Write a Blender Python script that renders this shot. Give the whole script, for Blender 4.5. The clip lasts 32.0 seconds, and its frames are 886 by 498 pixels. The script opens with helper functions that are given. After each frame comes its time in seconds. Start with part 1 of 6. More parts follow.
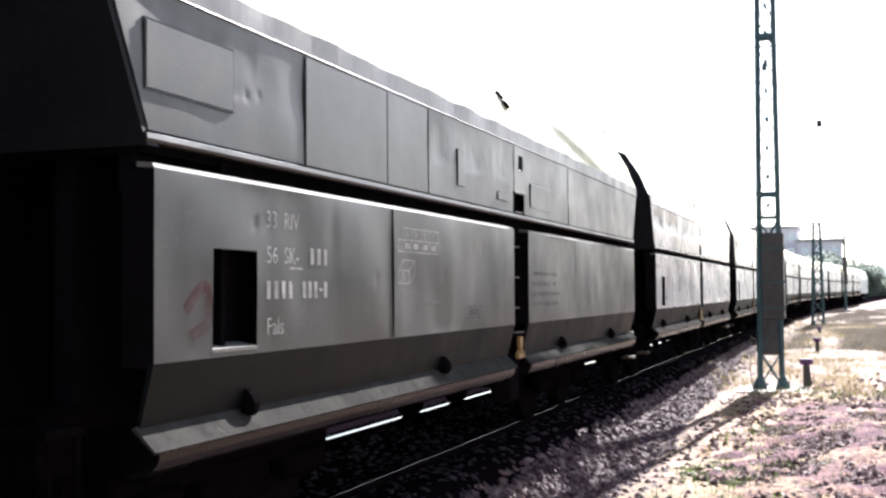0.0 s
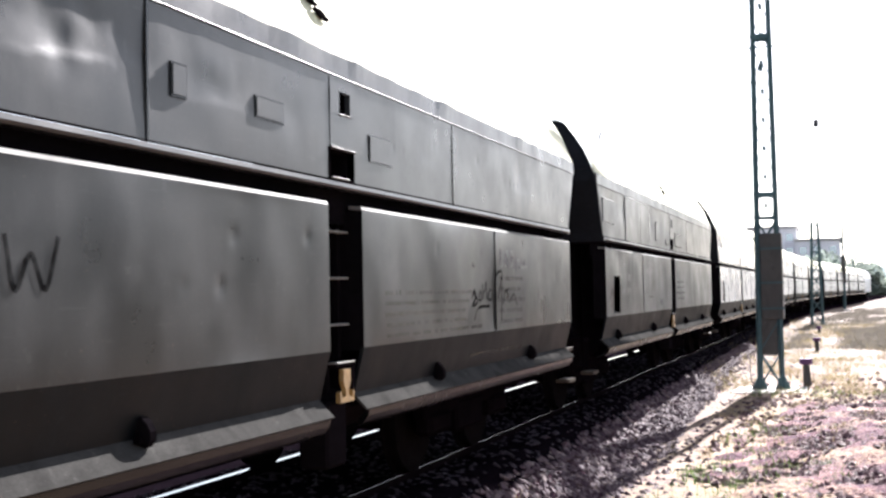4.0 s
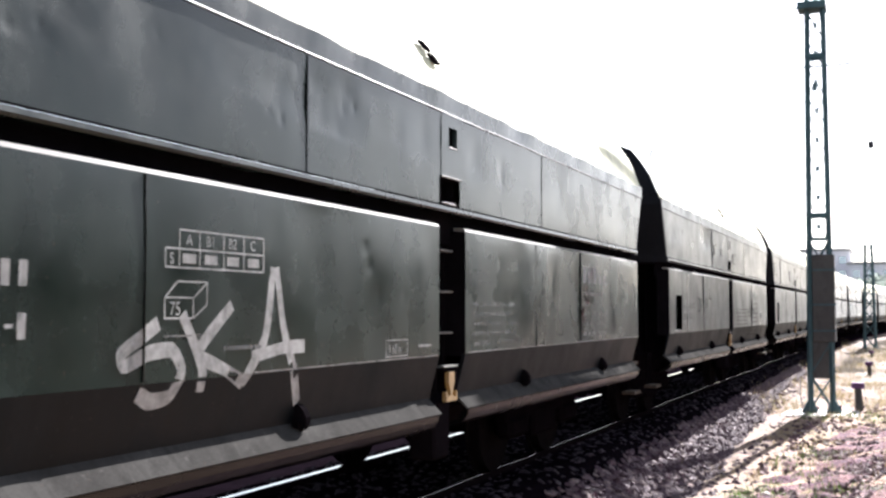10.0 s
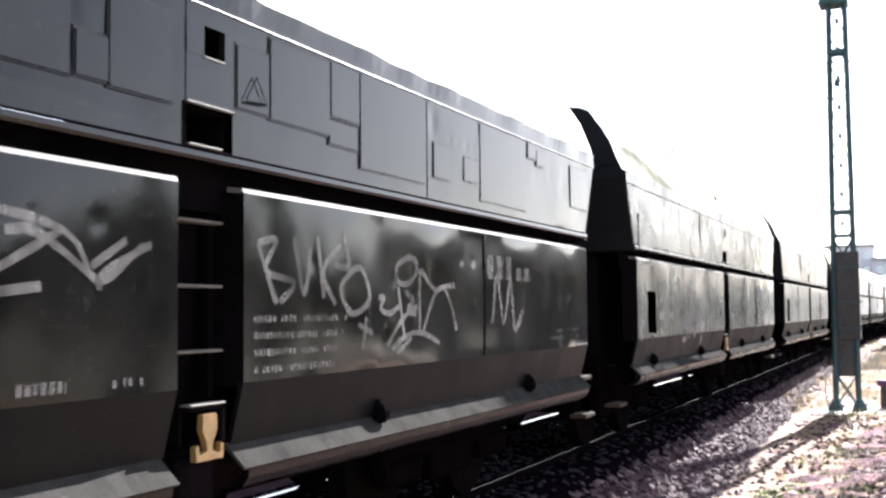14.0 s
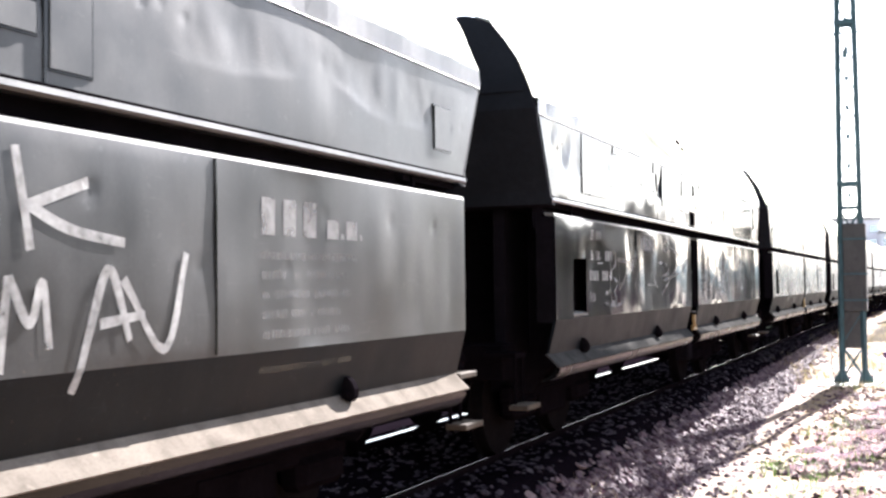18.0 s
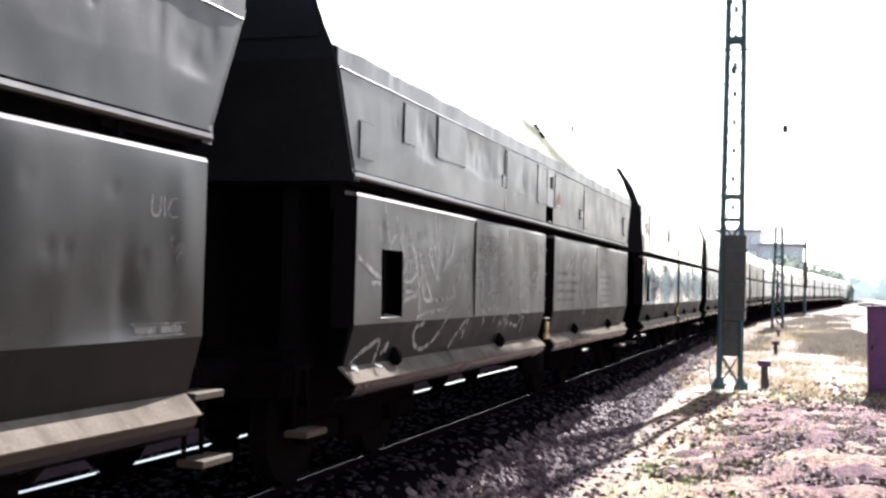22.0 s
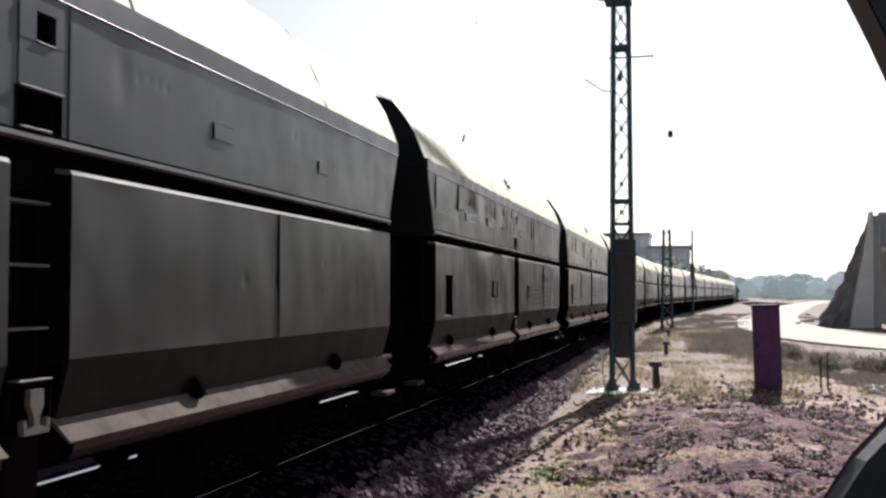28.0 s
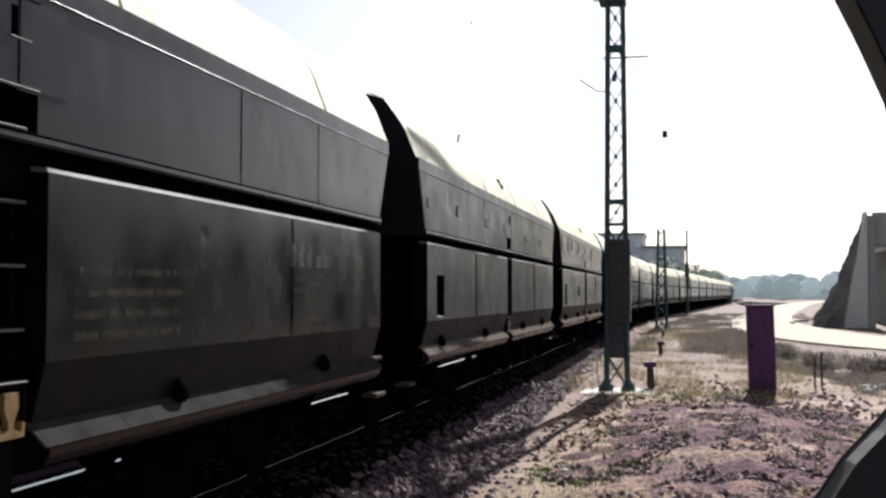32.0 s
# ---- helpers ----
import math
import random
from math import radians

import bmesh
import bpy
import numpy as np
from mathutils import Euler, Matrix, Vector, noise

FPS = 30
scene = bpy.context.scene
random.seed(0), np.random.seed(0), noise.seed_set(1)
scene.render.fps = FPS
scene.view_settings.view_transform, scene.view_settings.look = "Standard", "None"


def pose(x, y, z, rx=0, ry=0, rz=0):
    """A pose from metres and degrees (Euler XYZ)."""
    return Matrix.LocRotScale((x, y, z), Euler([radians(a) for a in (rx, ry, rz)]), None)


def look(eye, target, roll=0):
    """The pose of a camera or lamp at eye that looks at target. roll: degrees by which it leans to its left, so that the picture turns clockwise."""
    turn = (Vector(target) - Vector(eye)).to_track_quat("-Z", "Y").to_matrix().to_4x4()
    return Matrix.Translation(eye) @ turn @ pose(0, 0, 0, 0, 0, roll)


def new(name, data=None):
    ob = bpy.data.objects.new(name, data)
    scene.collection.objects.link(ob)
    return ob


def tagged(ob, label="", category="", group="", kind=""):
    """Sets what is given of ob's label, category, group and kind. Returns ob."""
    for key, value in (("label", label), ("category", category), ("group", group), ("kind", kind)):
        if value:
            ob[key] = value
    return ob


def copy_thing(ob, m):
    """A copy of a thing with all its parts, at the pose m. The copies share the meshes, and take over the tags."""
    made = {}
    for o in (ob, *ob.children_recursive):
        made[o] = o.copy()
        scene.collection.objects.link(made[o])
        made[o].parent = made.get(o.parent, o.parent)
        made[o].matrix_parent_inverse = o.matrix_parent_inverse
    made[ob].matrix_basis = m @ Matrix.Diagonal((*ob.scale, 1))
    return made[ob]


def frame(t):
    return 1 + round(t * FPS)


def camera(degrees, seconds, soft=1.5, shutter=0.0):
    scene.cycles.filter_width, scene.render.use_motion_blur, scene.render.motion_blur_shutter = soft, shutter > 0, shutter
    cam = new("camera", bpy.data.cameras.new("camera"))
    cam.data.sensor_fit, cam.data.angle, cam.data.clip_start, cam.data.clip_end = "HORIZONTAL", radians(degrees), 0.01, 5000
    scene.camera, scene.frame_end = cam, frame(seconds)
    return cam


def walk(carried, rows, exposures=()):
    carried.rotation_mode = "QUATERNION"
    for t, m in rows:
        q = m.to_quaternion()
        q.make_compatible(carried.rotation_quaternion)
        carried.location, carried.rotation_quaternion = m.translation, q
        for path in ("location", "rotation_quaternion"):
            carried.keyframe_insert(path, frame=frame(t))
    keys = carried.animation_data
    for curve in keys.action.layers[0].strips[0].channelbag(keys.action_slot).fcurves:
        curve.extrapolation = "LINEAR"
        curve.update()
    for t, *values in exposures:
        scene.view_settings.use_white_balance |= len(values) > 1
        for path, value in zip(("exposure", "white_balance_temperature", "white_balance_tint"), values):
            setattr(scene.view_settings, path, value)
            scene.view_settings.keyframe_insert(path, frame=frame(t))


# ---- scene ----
import functools
# ---------------------------------------------------------------- camera
EYE = 2.35
cam = camera(42.8, 32.0, soft=2.6, shutter=0.12)
# seconds, eye x y z, yaw to the left, pitch up, lean to the left
PATH = [
    (0, 0.005, 0.002, 2.356, 19.66, 2.12, -0.40),
    (0.5, 0.004, -0.001, 2.358, 19.66, 2.32, -0.74),
    (1, 0.007, 0.001, 2.357, 19.62, 2.41, -0.67),
    (1.5, 0.005, 0.000, 2.354, 19.65, 2.33, -0.54),
    (2, 0.004, 0.000, 2.352, 19.56, 2.24, -0.80),
    (2.5, 0.008, 0.002, 2.352, 19.61, 2.20, -0.78),
    (4.5, 0.009, 0.002, 2.364, 19.62, 2.37, -1.23),
    (5, 0.007, 0.000, 2.363, 19.69, 2.42, -1.25),
    (5.5, 0.005, -0.001, 2.366, 19.83, 2.56, -1.11),
    (6, 0.006, -0.000, 2.366, 19.86, 2.49, -1.16),
    (6.5, 0.008, 0.003, 2.361, 19.83, 2.38, -1.17),
    (7, 0.008, 0.003, 2.358, 19.90, 2.34, -0.99),
    (7.5, 0.006, 0.001, 2.353, 19.85, 2.50, -1.15),
    (8, 0.005, -0.001, 2.350, 19.89, 2.59, -1.42),
    (8.5, 0.001, -0.004, 2.344, 20.06, 2.67, -1.12),
    (9, 0.005, -0.002, 2.340, 20.44, 3.20, -1.25),
    (9.5, 0.013, 0.004, 2.337, 20.87, 3.20, -0.54),
    (10, 0.008, 0.002, 2.338, 22.00, 3.18, -0.01),
    (10.5, 0.002, -0.002, 2.343, 22.80, 3.34, 0.19),
    (11, -0.004, -0.006, 2.350, 24.09, 2.04, -0.27),
    (11.5, -0.004, -0.003, 2.351, 23.66, 2.50, -0.31),
    (12, -0.003, -0.002, 2.351, 23.15, 2.57, 0.04),
    (12.5, -0.004, -0.002, 2.351, 23.13, 2.69, 0.03),
    (13, -0.003, -0.002, 2.353, 23.13, 2.71, 0.12),
    (13.5, -0.002, -0.002, 2.354, 23.00, 2.64, 0.05),
    (14, -0.001, -0.002, 2.355, 23.07, 3.19, -0.52),
    (14.5, -0.002, -0.002, 2.355, 23.31, 2.92, -0.89),
    (15, -0.002, -0.002, 2.354, 23.31, 2.22, -0.92),
    (15.5, -0.002, -0.002, 2.352, 23.41, 2.15, -1.21),
    (17.5, -0.004, 0.001, 2.338, 23.41, 2.02, -0.88),
    (18, -0.006, 0.000, 2.336, 23.38, 1.89, -0.73),
    (18.5, -0.007, 0.000, 2.336, 23.51, 1.83, -0.57),
    (19, -0.006, 0.002, 2.336, 23.28, 1.76, -1.01),
    (19.5, -0.004, 0.003, 2.334, 23.17, 1.33, -0.84),
    (20, -0.005, 0.001, 2.333, 22.78, 0.68, 0.15),
    (20.2, -0.006, 0.000, 2.334, 23.15, 1.00, 0.33),
    (20.5, -0.008, -0.002, 2.336, 22.50, 1.35, 0.60),
    (20.7, -0.008, -0.002, 2.337, 21.40, 1.80, 0.98),
    (20.85, -0.009, -0.003, 2.338, 20.55, 1.96, 1.30),
    (21, -0.009, -0.003, 2.339, 20.47, 2.19, 1.56),
    (21.2, -0.006, -0.002, 2.339, 20.00, 1.95, 1.70),
    (21.5, -0.003, -0.000, 2.338, 17.69, 1.99, 1.90),
    (22, -0.003, 0.001, 2.339, 17.89, 1.73, 1.53),
    (22.5, -0.006, -0.001, 2.342, 18.03, 2.09, 1.61),
    (23, -0.007, -0.002, 2.344, 18.03, 1.94, 1.85),
    (23.5, -0.006, -0.002, 2.348, 18.27, 1.74, 2.04),
    (24, -0.003, 0.001, 2.352, 13.69, 2.58, 1.58),
    (24.5, 0.000, 0.003, 2.353, 12.28, 1.86, 0.63),
    (25, 0.000, 0.003, 2.353, 11.37, 2.67, 0.24),
    (25.5, -0.003, 0.002, 2.353, 12.32, 3.05, -0.30),
    (26, -0.007, -0.002, 2.352, 13.44, 3.15, -0.75),
    (26.5, -0.007, -0.001, 2.353, 12.62, 2.29, 0.22),
    (28.5, -0.002, 0.001, 2.356, 12.51, 2.20, 0.04),
    (29, 0.001, 0.003, 2.355, 11.98, 2.14, 0.42),
    (29.5, 0.002, 0.003, 2.353, 11.83, 2.20, 0.23),
    (30, -0.001, 0.001, 2.354, 11.76, 2.17, 0.39),
    (30.5, -0.000, -0.000, 2.357, 11.76, 2.12, 0.18),
    (31, 0.002, 0.002, 2.358, 11.81, 2.13, 0.08),
    (31.5, 0.000, 0.001, 2.359, 12.28, 2.35, -0.11),
    (32, -0.000, 0.001, 2.359, 12.28, 2.23, 0.06),
]


def sight(x, y, z, yaw, pitch, lean):
    a, b = radians(yaw), radians(pitch)
    way = Vector((-math.sin(a) * math.cos(b), math.cos(a) * math.cos(b), math.sin(b)))
    return look((x, y, z), Vector((x, y, z)) + way, lean)


EXPOSURES = [(0.0, 2.45, 6350, 13.5), (8.5, 2.55, 6350, 13.5), (10.5, 2.45, 6350, 13.5), (13.0, 2.7, 6350, 13.5), (15.0, 2.8, 6350, 13.5), (18.0, 3.25, 6350, 13.5), (20.0, 3.23, 6350, 13.5), (22.0, 2.53, 6400, 13), (24.0, 2.53, 6400, 13), (25.0, 2.08, 6450, 12.5), (26.0, 1.32, 6450, 12.5), (29.0, 1.07, 6450, 12.5), (32.0, 1.07, 6450, 12.5)]
walk(cam, [(r[0], sight(*r[1:])) for r in PATH], EXPOSURES)

# ---------------------------------------------------------------- light
SUN_AZ, SUN_EL = 4.4, 31.0   # degrees to the right of the track's line, and up
world = bpy.data.worlds.new("world")
scene.world = world
world.use_nodes = True
wn = world.node_tree
sky = wn.nodes.new("ShaderNodeTexSky")
sky.sky_type, sky.sun_disc = "NISHITA", False
sky.sun_elevation, sky.sun_rotation = radians(SUN_EL), radians(SUN_AZ)
sky.dust_density, sky.air_density, sky.ozone_density = 1.0, 1.0, 3.0
hazy = wn.nodes.new("ShaderNodeHueSaturation")            # a white summer haze
hazy.inputs["Saturation"].default_value = 0.5
wn.links.new(sky.outputs[0], hazy.inputs["Color"])
wn.links.new(hazy.outputs[0], wn.nodes["Background"].inputs[0])
wn.nodes["Background"].inputs[1].default_value = 0.054
sun = new("sun", bpy.data.lights.new("sun", "SUN"))
sun.data.energy, sun.data.angle, sun.data.color = 5.0, radians(0.35), (1.0, 0.97, 0.95)
sa, se = radians(SUN_AZ), radians(SUN_EL)
sun.matrix_world = look((0, 0, 60), Vector((0, 0, 60)) - Vector((math.sin(sa) * math.cos(se), math.cos(sa) * math.cos(se), math.sin(se))))


# ---------------------------------------------------------------- materials
def material(name, rough=0.6, metal=0.0):
    m = bpy.data.materials.new(name)
    m.use_nodes = True
    b = m.node_tree.nodes["Principled BSDF"]
    b.inputs["Roughness"].default_value, b.inputs["Metallic"].default_value = rough, metal
    return m, m.node_tree, b


def noise_at(nt, scale, stretch=(1, 1, 1), detail=6.0, world_space=False):
    co = nt.nodes.new("ShaderNodeTexCoord")
    mp = nt.nodes.new("ShaderNodeMapping")
    mp.inputs["Scale"].default_value = stretch
    n = nt.nodes.new("ShaderNodeTexNoise")
    n.inputs["Scale"].default_value, n.inputs["Detail"].default_value, n.inputs["Roughness"].default_value = scale, detail, 0.6
    if world_space:
        geo = nt.nodes.new("ShaderNodeNewGeometry")
        nt.links.new(geo.outputs["Position"], mp.inputs[0])
    else:
        nt.links.new(co.outputs["Object"], mp.inputs[0])
    nt.links.new(mp.outputs[0], n.inputs["Vector"])
    return n.outputs["Fac"]


def ramp(nt, fac, stops):
    r = nt.nodes.new("ShaderNodeValToRGB")
    e = r.color_ramp.elements
    while len(e) < len(stops):
        e.new(0.5)
    for el, (p, c) in zip(e, stops):
        el.position, el.color = p, (*c, 1)
    nt.links.new(fac, r.inputs[0])
    return r.outputs[0]


def mixed(nt, fac, a, b, mode="MIX"):
    n = nt.nodes.new("ShaderNodeMix")
    n.data_type, n.blend_type = "RGBA", mode
    for sock, v in ((n.inputs[0], fac), (n.inputs[6], a), (n.inputs[7], b)):
        if isinstance(v, (int, float)):
            sock.default_value = v
        elif isinstance(v, tuple):
            sock.default_value = (*v, 1)
        else:
            nt.links.new(v, sock)
    return n.outputs[2]


def bumped(nt, b, fac, strength, dist=0.01):
    n = nt.nodes.new("ShaderNodeBump")
    n.inputs["Strength"].default_value, n.inputs["Distance"].default_value = strength, dist
    nt.links.new(fac, n.inputs["Height"])
    nt.links.new(n.outputs[0], b.inputs["Normal"])


def painted_steel(name, base, rust=(0.09, 0.06, 0.045), dust=(0.30, 0.29, 0.27), rough=0.5, wear=0.5, spec=0.35, even=False):
    """Old paint with vertical dust streaks, mottled dirt and a few rusty scars."""
    m, nt, b = material(name, rough)
    streak = noise_at(nt, 1.0, (2.0, 3.2, 0.5), detail=9.0)
    mott = noise_at(nt, 2.2)
    fine = noise_at(nt, 38.0)
    c = mixed(nt, ramp(nt, mott, [(0.35, (0, 0, 0)), (0.7, (1, 1, 1))]), tuple(v * 0.8 for v in base), tuple(v * 1.2 for v in base))
    c = mixed(nt, ramp(nt, streak, [(0.48, (0, 0, 0)), (0.85, (wear, wear, wear))]), c, dust)
    grime = noise_at(nt, 5.5, (1, 1, 0.6), detail=12.0)
    c = mixed(nt, ramp(nt, grime, [(0.36, (0.55, 0.55, 0.55)), (0.52, (0, 0, 0))]), c, tuple(v * 0.5 for v in base))
    grit = noise_at(nt, 85.0, (1, 1, 0.55), detail=4.0)
    c = mixed(nt, ramp(nt, grit, [(0.36, (0.3, 0.3, 0.3)), (0.5, (0, 0, 0))]), c, tuple(v * 0.5 for v in base))
    c = mixed(nt, ramp(nt, grit, [(0.54, (0, 0, 0)), (0.68, (wear * 0.3,) * 3)]), c, dust)
    drip = noise_at(nt, 1.0, (1.0, 11.0, 0.7), detail=5.0)
    c = mixed(nt, ramp(nt, drip, [(0.54, (0, 0, 0)), (0.68, (0.35, 0.35, 0.35))]), c, tuple(v * 0.45 for v in base))
    spot = noise_at(nt, 13.0, detail=3.0)
    c = mixed(nt, ramp(nt, spot, [(0.66, (0, 0, 0)), (0.7, (wear,) * 3)]), c, dust)
    scuff = noise_at(nt, 4.0, (4.0, 0.8, 9.0), detail=4.0)
    c = mixed(nt, ramp(nt, scuff, [(0.64, (0, 0, 0)), (0.7, (wear * 0.8,) * 3)]), c, dust)
    c = mixed(nt, ramp(nt, fine, [(0.66, (0, 0, 0)), (0.75, (0.5, 0.5, 0.5))]), c, rust)
    nt.links.new(c, b.inputs["Base Color"])
    nt.links.new(ramp(nt, mott, [(0.3, (rough - 0.05,) * 3), (0.75, (rough + (0.04 if even else 0.14),) * 3)]), b.inputs["Roughness"])
    b.inputs["Specular IOR Level"].default_value = spec
    bumped(nt, b, fine, 0.05, 0.004)
    return m


def mottled(name, a, c2, scale, rough=0.8, fine=20.0, bump=0.3, dist=0.01, world_space=False, metal=0.0, spec=0.5):
    m, nt, b = material(name, rough, metal)
    f1, f2 = noise_at(nt, scale, world_space=world_space), noise_at(nt, fine, world_space=world_space)
    c = mixed(nt, ramp(nt, f1, [(0.35, (0, 0, 0)), (0.68, (1, 1, 1))]), a, c2)
    c = mixed(nt, ramp(nt, f2, [(0.3, (0, 0, 0)), (0.7, (0.55, 0.55, 0.55))]), c, tuple(v * 0.6 for v in a))
    nt.links.new(c, b.inputs["Base Color"])
    b.inputs["Specular IOR Level"].default_value = spec
    bumped(nt, b, f2, bump, dist)
    return m


def sprayed(name, colour, cover, scale):
    """Thin old paint that lets the steel under it show through in specks."""
    m, nt, b = material(name, 0.7)
    b.inputs["Base Color"].default_value = (*colour, 1)
    b.inputs["Specular IOR Level"].default_value = 0.0
    f = noise_at(nt, scale)
    fac = ramp(nt, f, [(0.3, (max(cover - 0.35, 0),) * 3), (0.62, (min(cover + 0.2, 1),) * 3)])
    clear = nt.nodes.new("ShaderNodeBsdfTransparent")
    mix = nt.nodes.new("ShaderNodeMixShader")
    nt.links.new(fac, mix.inputs[0])
    nt.links.new(clear.outputs[0], mix.inputs[1])
    nt.links.new(b.outputs[0], mix.inputs[2])
    nt.links.new(mix.outputs[0], nt.nodes["Material Output"].inputs[0])
    return m


def varied_stone(name, stops, rough=0.85):
    """Loose stones: one tone a stone, with fine grain."""
    m, nt, b = material(name, rough)
    b.inputs["Specular IOR Level"].default_value = 0.2
    geo = nt.nodes.new("ShaderNodeNewGeometry")
    c = ramp(nt, geo.outputs["Random Per Island"], stops)
    f = noise_at(nt, 30.0, world_space=True)
    c = mixed(nt, ramp(nt, f, [(0.4, (0, 0, 0)), (0.7, (0.5, 0.5, 0.5))]), c, (0.07, 0.055, 0.06))
    nt.links.new(c, b.inputs["Base Color"])
    return m


GREY = painted_steel("grey_paint", (0.02, 0.02, 0.0195), dust=(0.044, 0.043, 0.0406), rough=0.33, spec=0.41)
DUSK = painted_steel("dull_grey_paint", (0.0125, 0.0125, 0.0122), dust=(0.031, 0.0303, 0.0287), rough=0.3, spec=0.36)
# Grey paled for the far wagons: glare and grazing light put into paint.
GLARED = painted_steel("pale_grey_paint", (0.32, 0.32, 0.32), dust=(0.48, 0.472, 0.448), rough=0.25, spec=0.4)
GREEN = painted_steel("green_paint", (0.0055, 0.0125, 0.0093), dust=(0.018, 0.0225, 0.0205), rough=0.22, wear=0.35, spec=0.24)
DARK = painted_steel("dark_grey_paint", (0.0085, 0.0085, 0.0082), dust=(0.027, 0.026, 0.024), rough=0.12, wear=0.4, spec=0.28, even=True)
COAL = painted_steel("dull_dark_grey_paint", (0.0075, 0.0075, 0.0073), dust=(0.022, 0.0215, 0.0203), rough=0.33, wear=0.4, spec=0.32)
# Grey darkened for the last wagons, to offset the exposure set there.
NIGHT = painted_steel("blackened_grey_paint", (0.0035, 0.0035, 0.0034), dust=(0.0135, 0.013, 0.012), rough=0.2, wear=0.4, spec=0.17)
# Darker copy of the paint: shade on the down-facing bend is put in.
SHADEBEND = painted_steel("grimy_lower_paint", (0.004, 0.0052, 0.0062), dust=(0.013, 0.0152, 0.0172), rough=0.5, wear=0.4, spec=0.1)
# Ledge paler than the wall: its lit line is put into the steel.
BRIGHT = painted_steel("rubbed_ledge_steel", (0.055, 0.054, 0.052), dust=(0.1, 0.097, 0.092), rough=0.5, spec=0.15)
# Pale edge steel; highlights along edges are put into this colour.
EDGE = painted_steel("worn_edge_steel", (0.14, 0.135, 0.125), dust=(0.22, 0.21, 0.19), rough=0.65, spec=0.12)
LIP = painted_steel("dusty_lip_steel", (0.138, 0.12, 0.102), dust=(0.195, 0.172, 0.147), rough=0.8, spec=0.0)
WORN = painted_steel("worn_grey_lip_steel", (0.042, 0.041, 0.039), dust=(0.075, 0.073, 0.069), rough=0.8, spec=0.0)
# Cream sheet, its base raised to stay burnt out in the mast's shadow.
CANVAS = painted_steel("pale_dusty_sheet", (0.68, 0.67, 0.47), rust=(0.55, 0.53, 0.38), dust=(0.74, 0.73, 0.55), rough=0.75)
# Black fittings and recesses; the shade in recesses is put into this colour.
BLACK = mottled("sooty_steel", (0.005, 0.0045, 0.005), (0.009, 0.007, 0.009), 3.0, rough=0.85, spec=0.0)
# Ends turned from the sun: their shade and bluish flare are in the paint.
PLATE = mottled("sooty_end_paint", (0.0085, 0.0098, 0.0125), (0.0135, 0.0155, 0.0195), 2.0, rough=0.6, spec=0.1)
# Undergear tones held near black for the shade beneath the wagons.
CHASSIS = mottled("rusty_chassis", (0.0035, 0.0027, 0.0033), (0.006, 0.0045, 0.0055), 4.0, rough=0.9, spec=0.0)
WHEEL = mottled("wheel_steel", (0.005, 0.004, 0.0042), (0.008, 0.0065, 0.0065), 8.0, rough=0.75, spec=0.0)
YELLOW = mottled("yellow_paint", (0.3, 0.18, 0.055), (0.21, 0.125, 0.042), 20.0, rough=0.6)
TAG = sprayed("thin_grey_spray_paint", (0.24, 0.24, 0.235), 0.5, 5.0)
BOARD = mottled("worn_step_board", (0.075, 0.058, 0.043), (0.04, 0.032, 0.025), 7.0, rough=0.85, spec=0.1)
OXIDE = mottled("red_brown_paint", (0.09, 0.04, 0.04), (0.06, 0.028, 0.03), 20.0, rough=0.6)
STRAWY = sprayed("yellowed_white_paint", (0.13, 0.123, 0.1), 0.5, 10.0)
WHITE = sprayed("faded_white_paint", (0.36, 0.36, 0.35), 0.8, 14.0)
CHALK = sprayed("pale_spray_paint", (0.32, 0.32, 0.315), 0.62, 9.0)
FAINT = sprayed("faint_white_paint", (0.2, 0.2, 0.196), 0.56, 14.0)
SOOT = sprayed("dark_spray_paint", (0.005, 0.005, 0.006), 0.95, 9.0)
SMUDGE = sprayed("rubbed_dark_spray_paint", (0.006, 0.006, 0.0065), 0.62, 11.0)
RED = sprayed("red_spray_paint", (0.12, 0.035, 0.035), 0.3, 6.0)
ORANGE = sprayed("orange_sign_paint", (0.4, 0.22, 0.1), 0.6, 30.0)
# Rust taken close to black for the shade under the train.
RAIL = mottled("rail_side_rust", (0.008, 0.005, 0.006), (0.005, 0.0035, 0.004), 9.0, rough=0.9, spec=0.0)
RAILTOP = mottled("bright_rail_head", (0.22, 0.216, 0.212), (0.18, 0.177, 0.174), 3.0, rough=0.03, bump=0.02, metal=1.0)
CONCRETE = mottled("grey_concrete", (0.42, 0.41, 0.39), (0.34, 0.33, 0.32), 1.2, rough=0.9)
# Pale concrete and stone; on the pier its paleness stands for sunlight.
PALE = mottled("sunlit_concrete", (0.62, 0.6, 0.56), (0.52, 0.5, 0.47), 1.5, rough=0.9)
MAST = painted_steel("mast_green_grey_paint", (0.034, 0.076, 0.086), rust=(0.06, 0.04, 0.035), dust=(0.07, 0.095, 0.095), rough=0.6)
BOXP = painted_steel("mast_box_paint", (0.05, 0.048, 0.045), rust=(0.07, 0.05, 0.04), dust=(0.085, 0.08, 0.075), rough=0.65)
CABINET = painted_steel("purple_brown_cabinet_paint", (0.095, 0.037, 0.105), rust=(0.08, 0.03, 0.065), dust=(0.13, 0.065, 0.13), rough=0.75)
STONE = varied_stone("ballast_stone", [(0.0, (0.042, 0.022, 0.032)), (0.5, (0.075, 0.043, 0.053)), (0.82, (0.12, 0.08, 0.084)), (1.0, (0.23, 0.172, 0.16))])
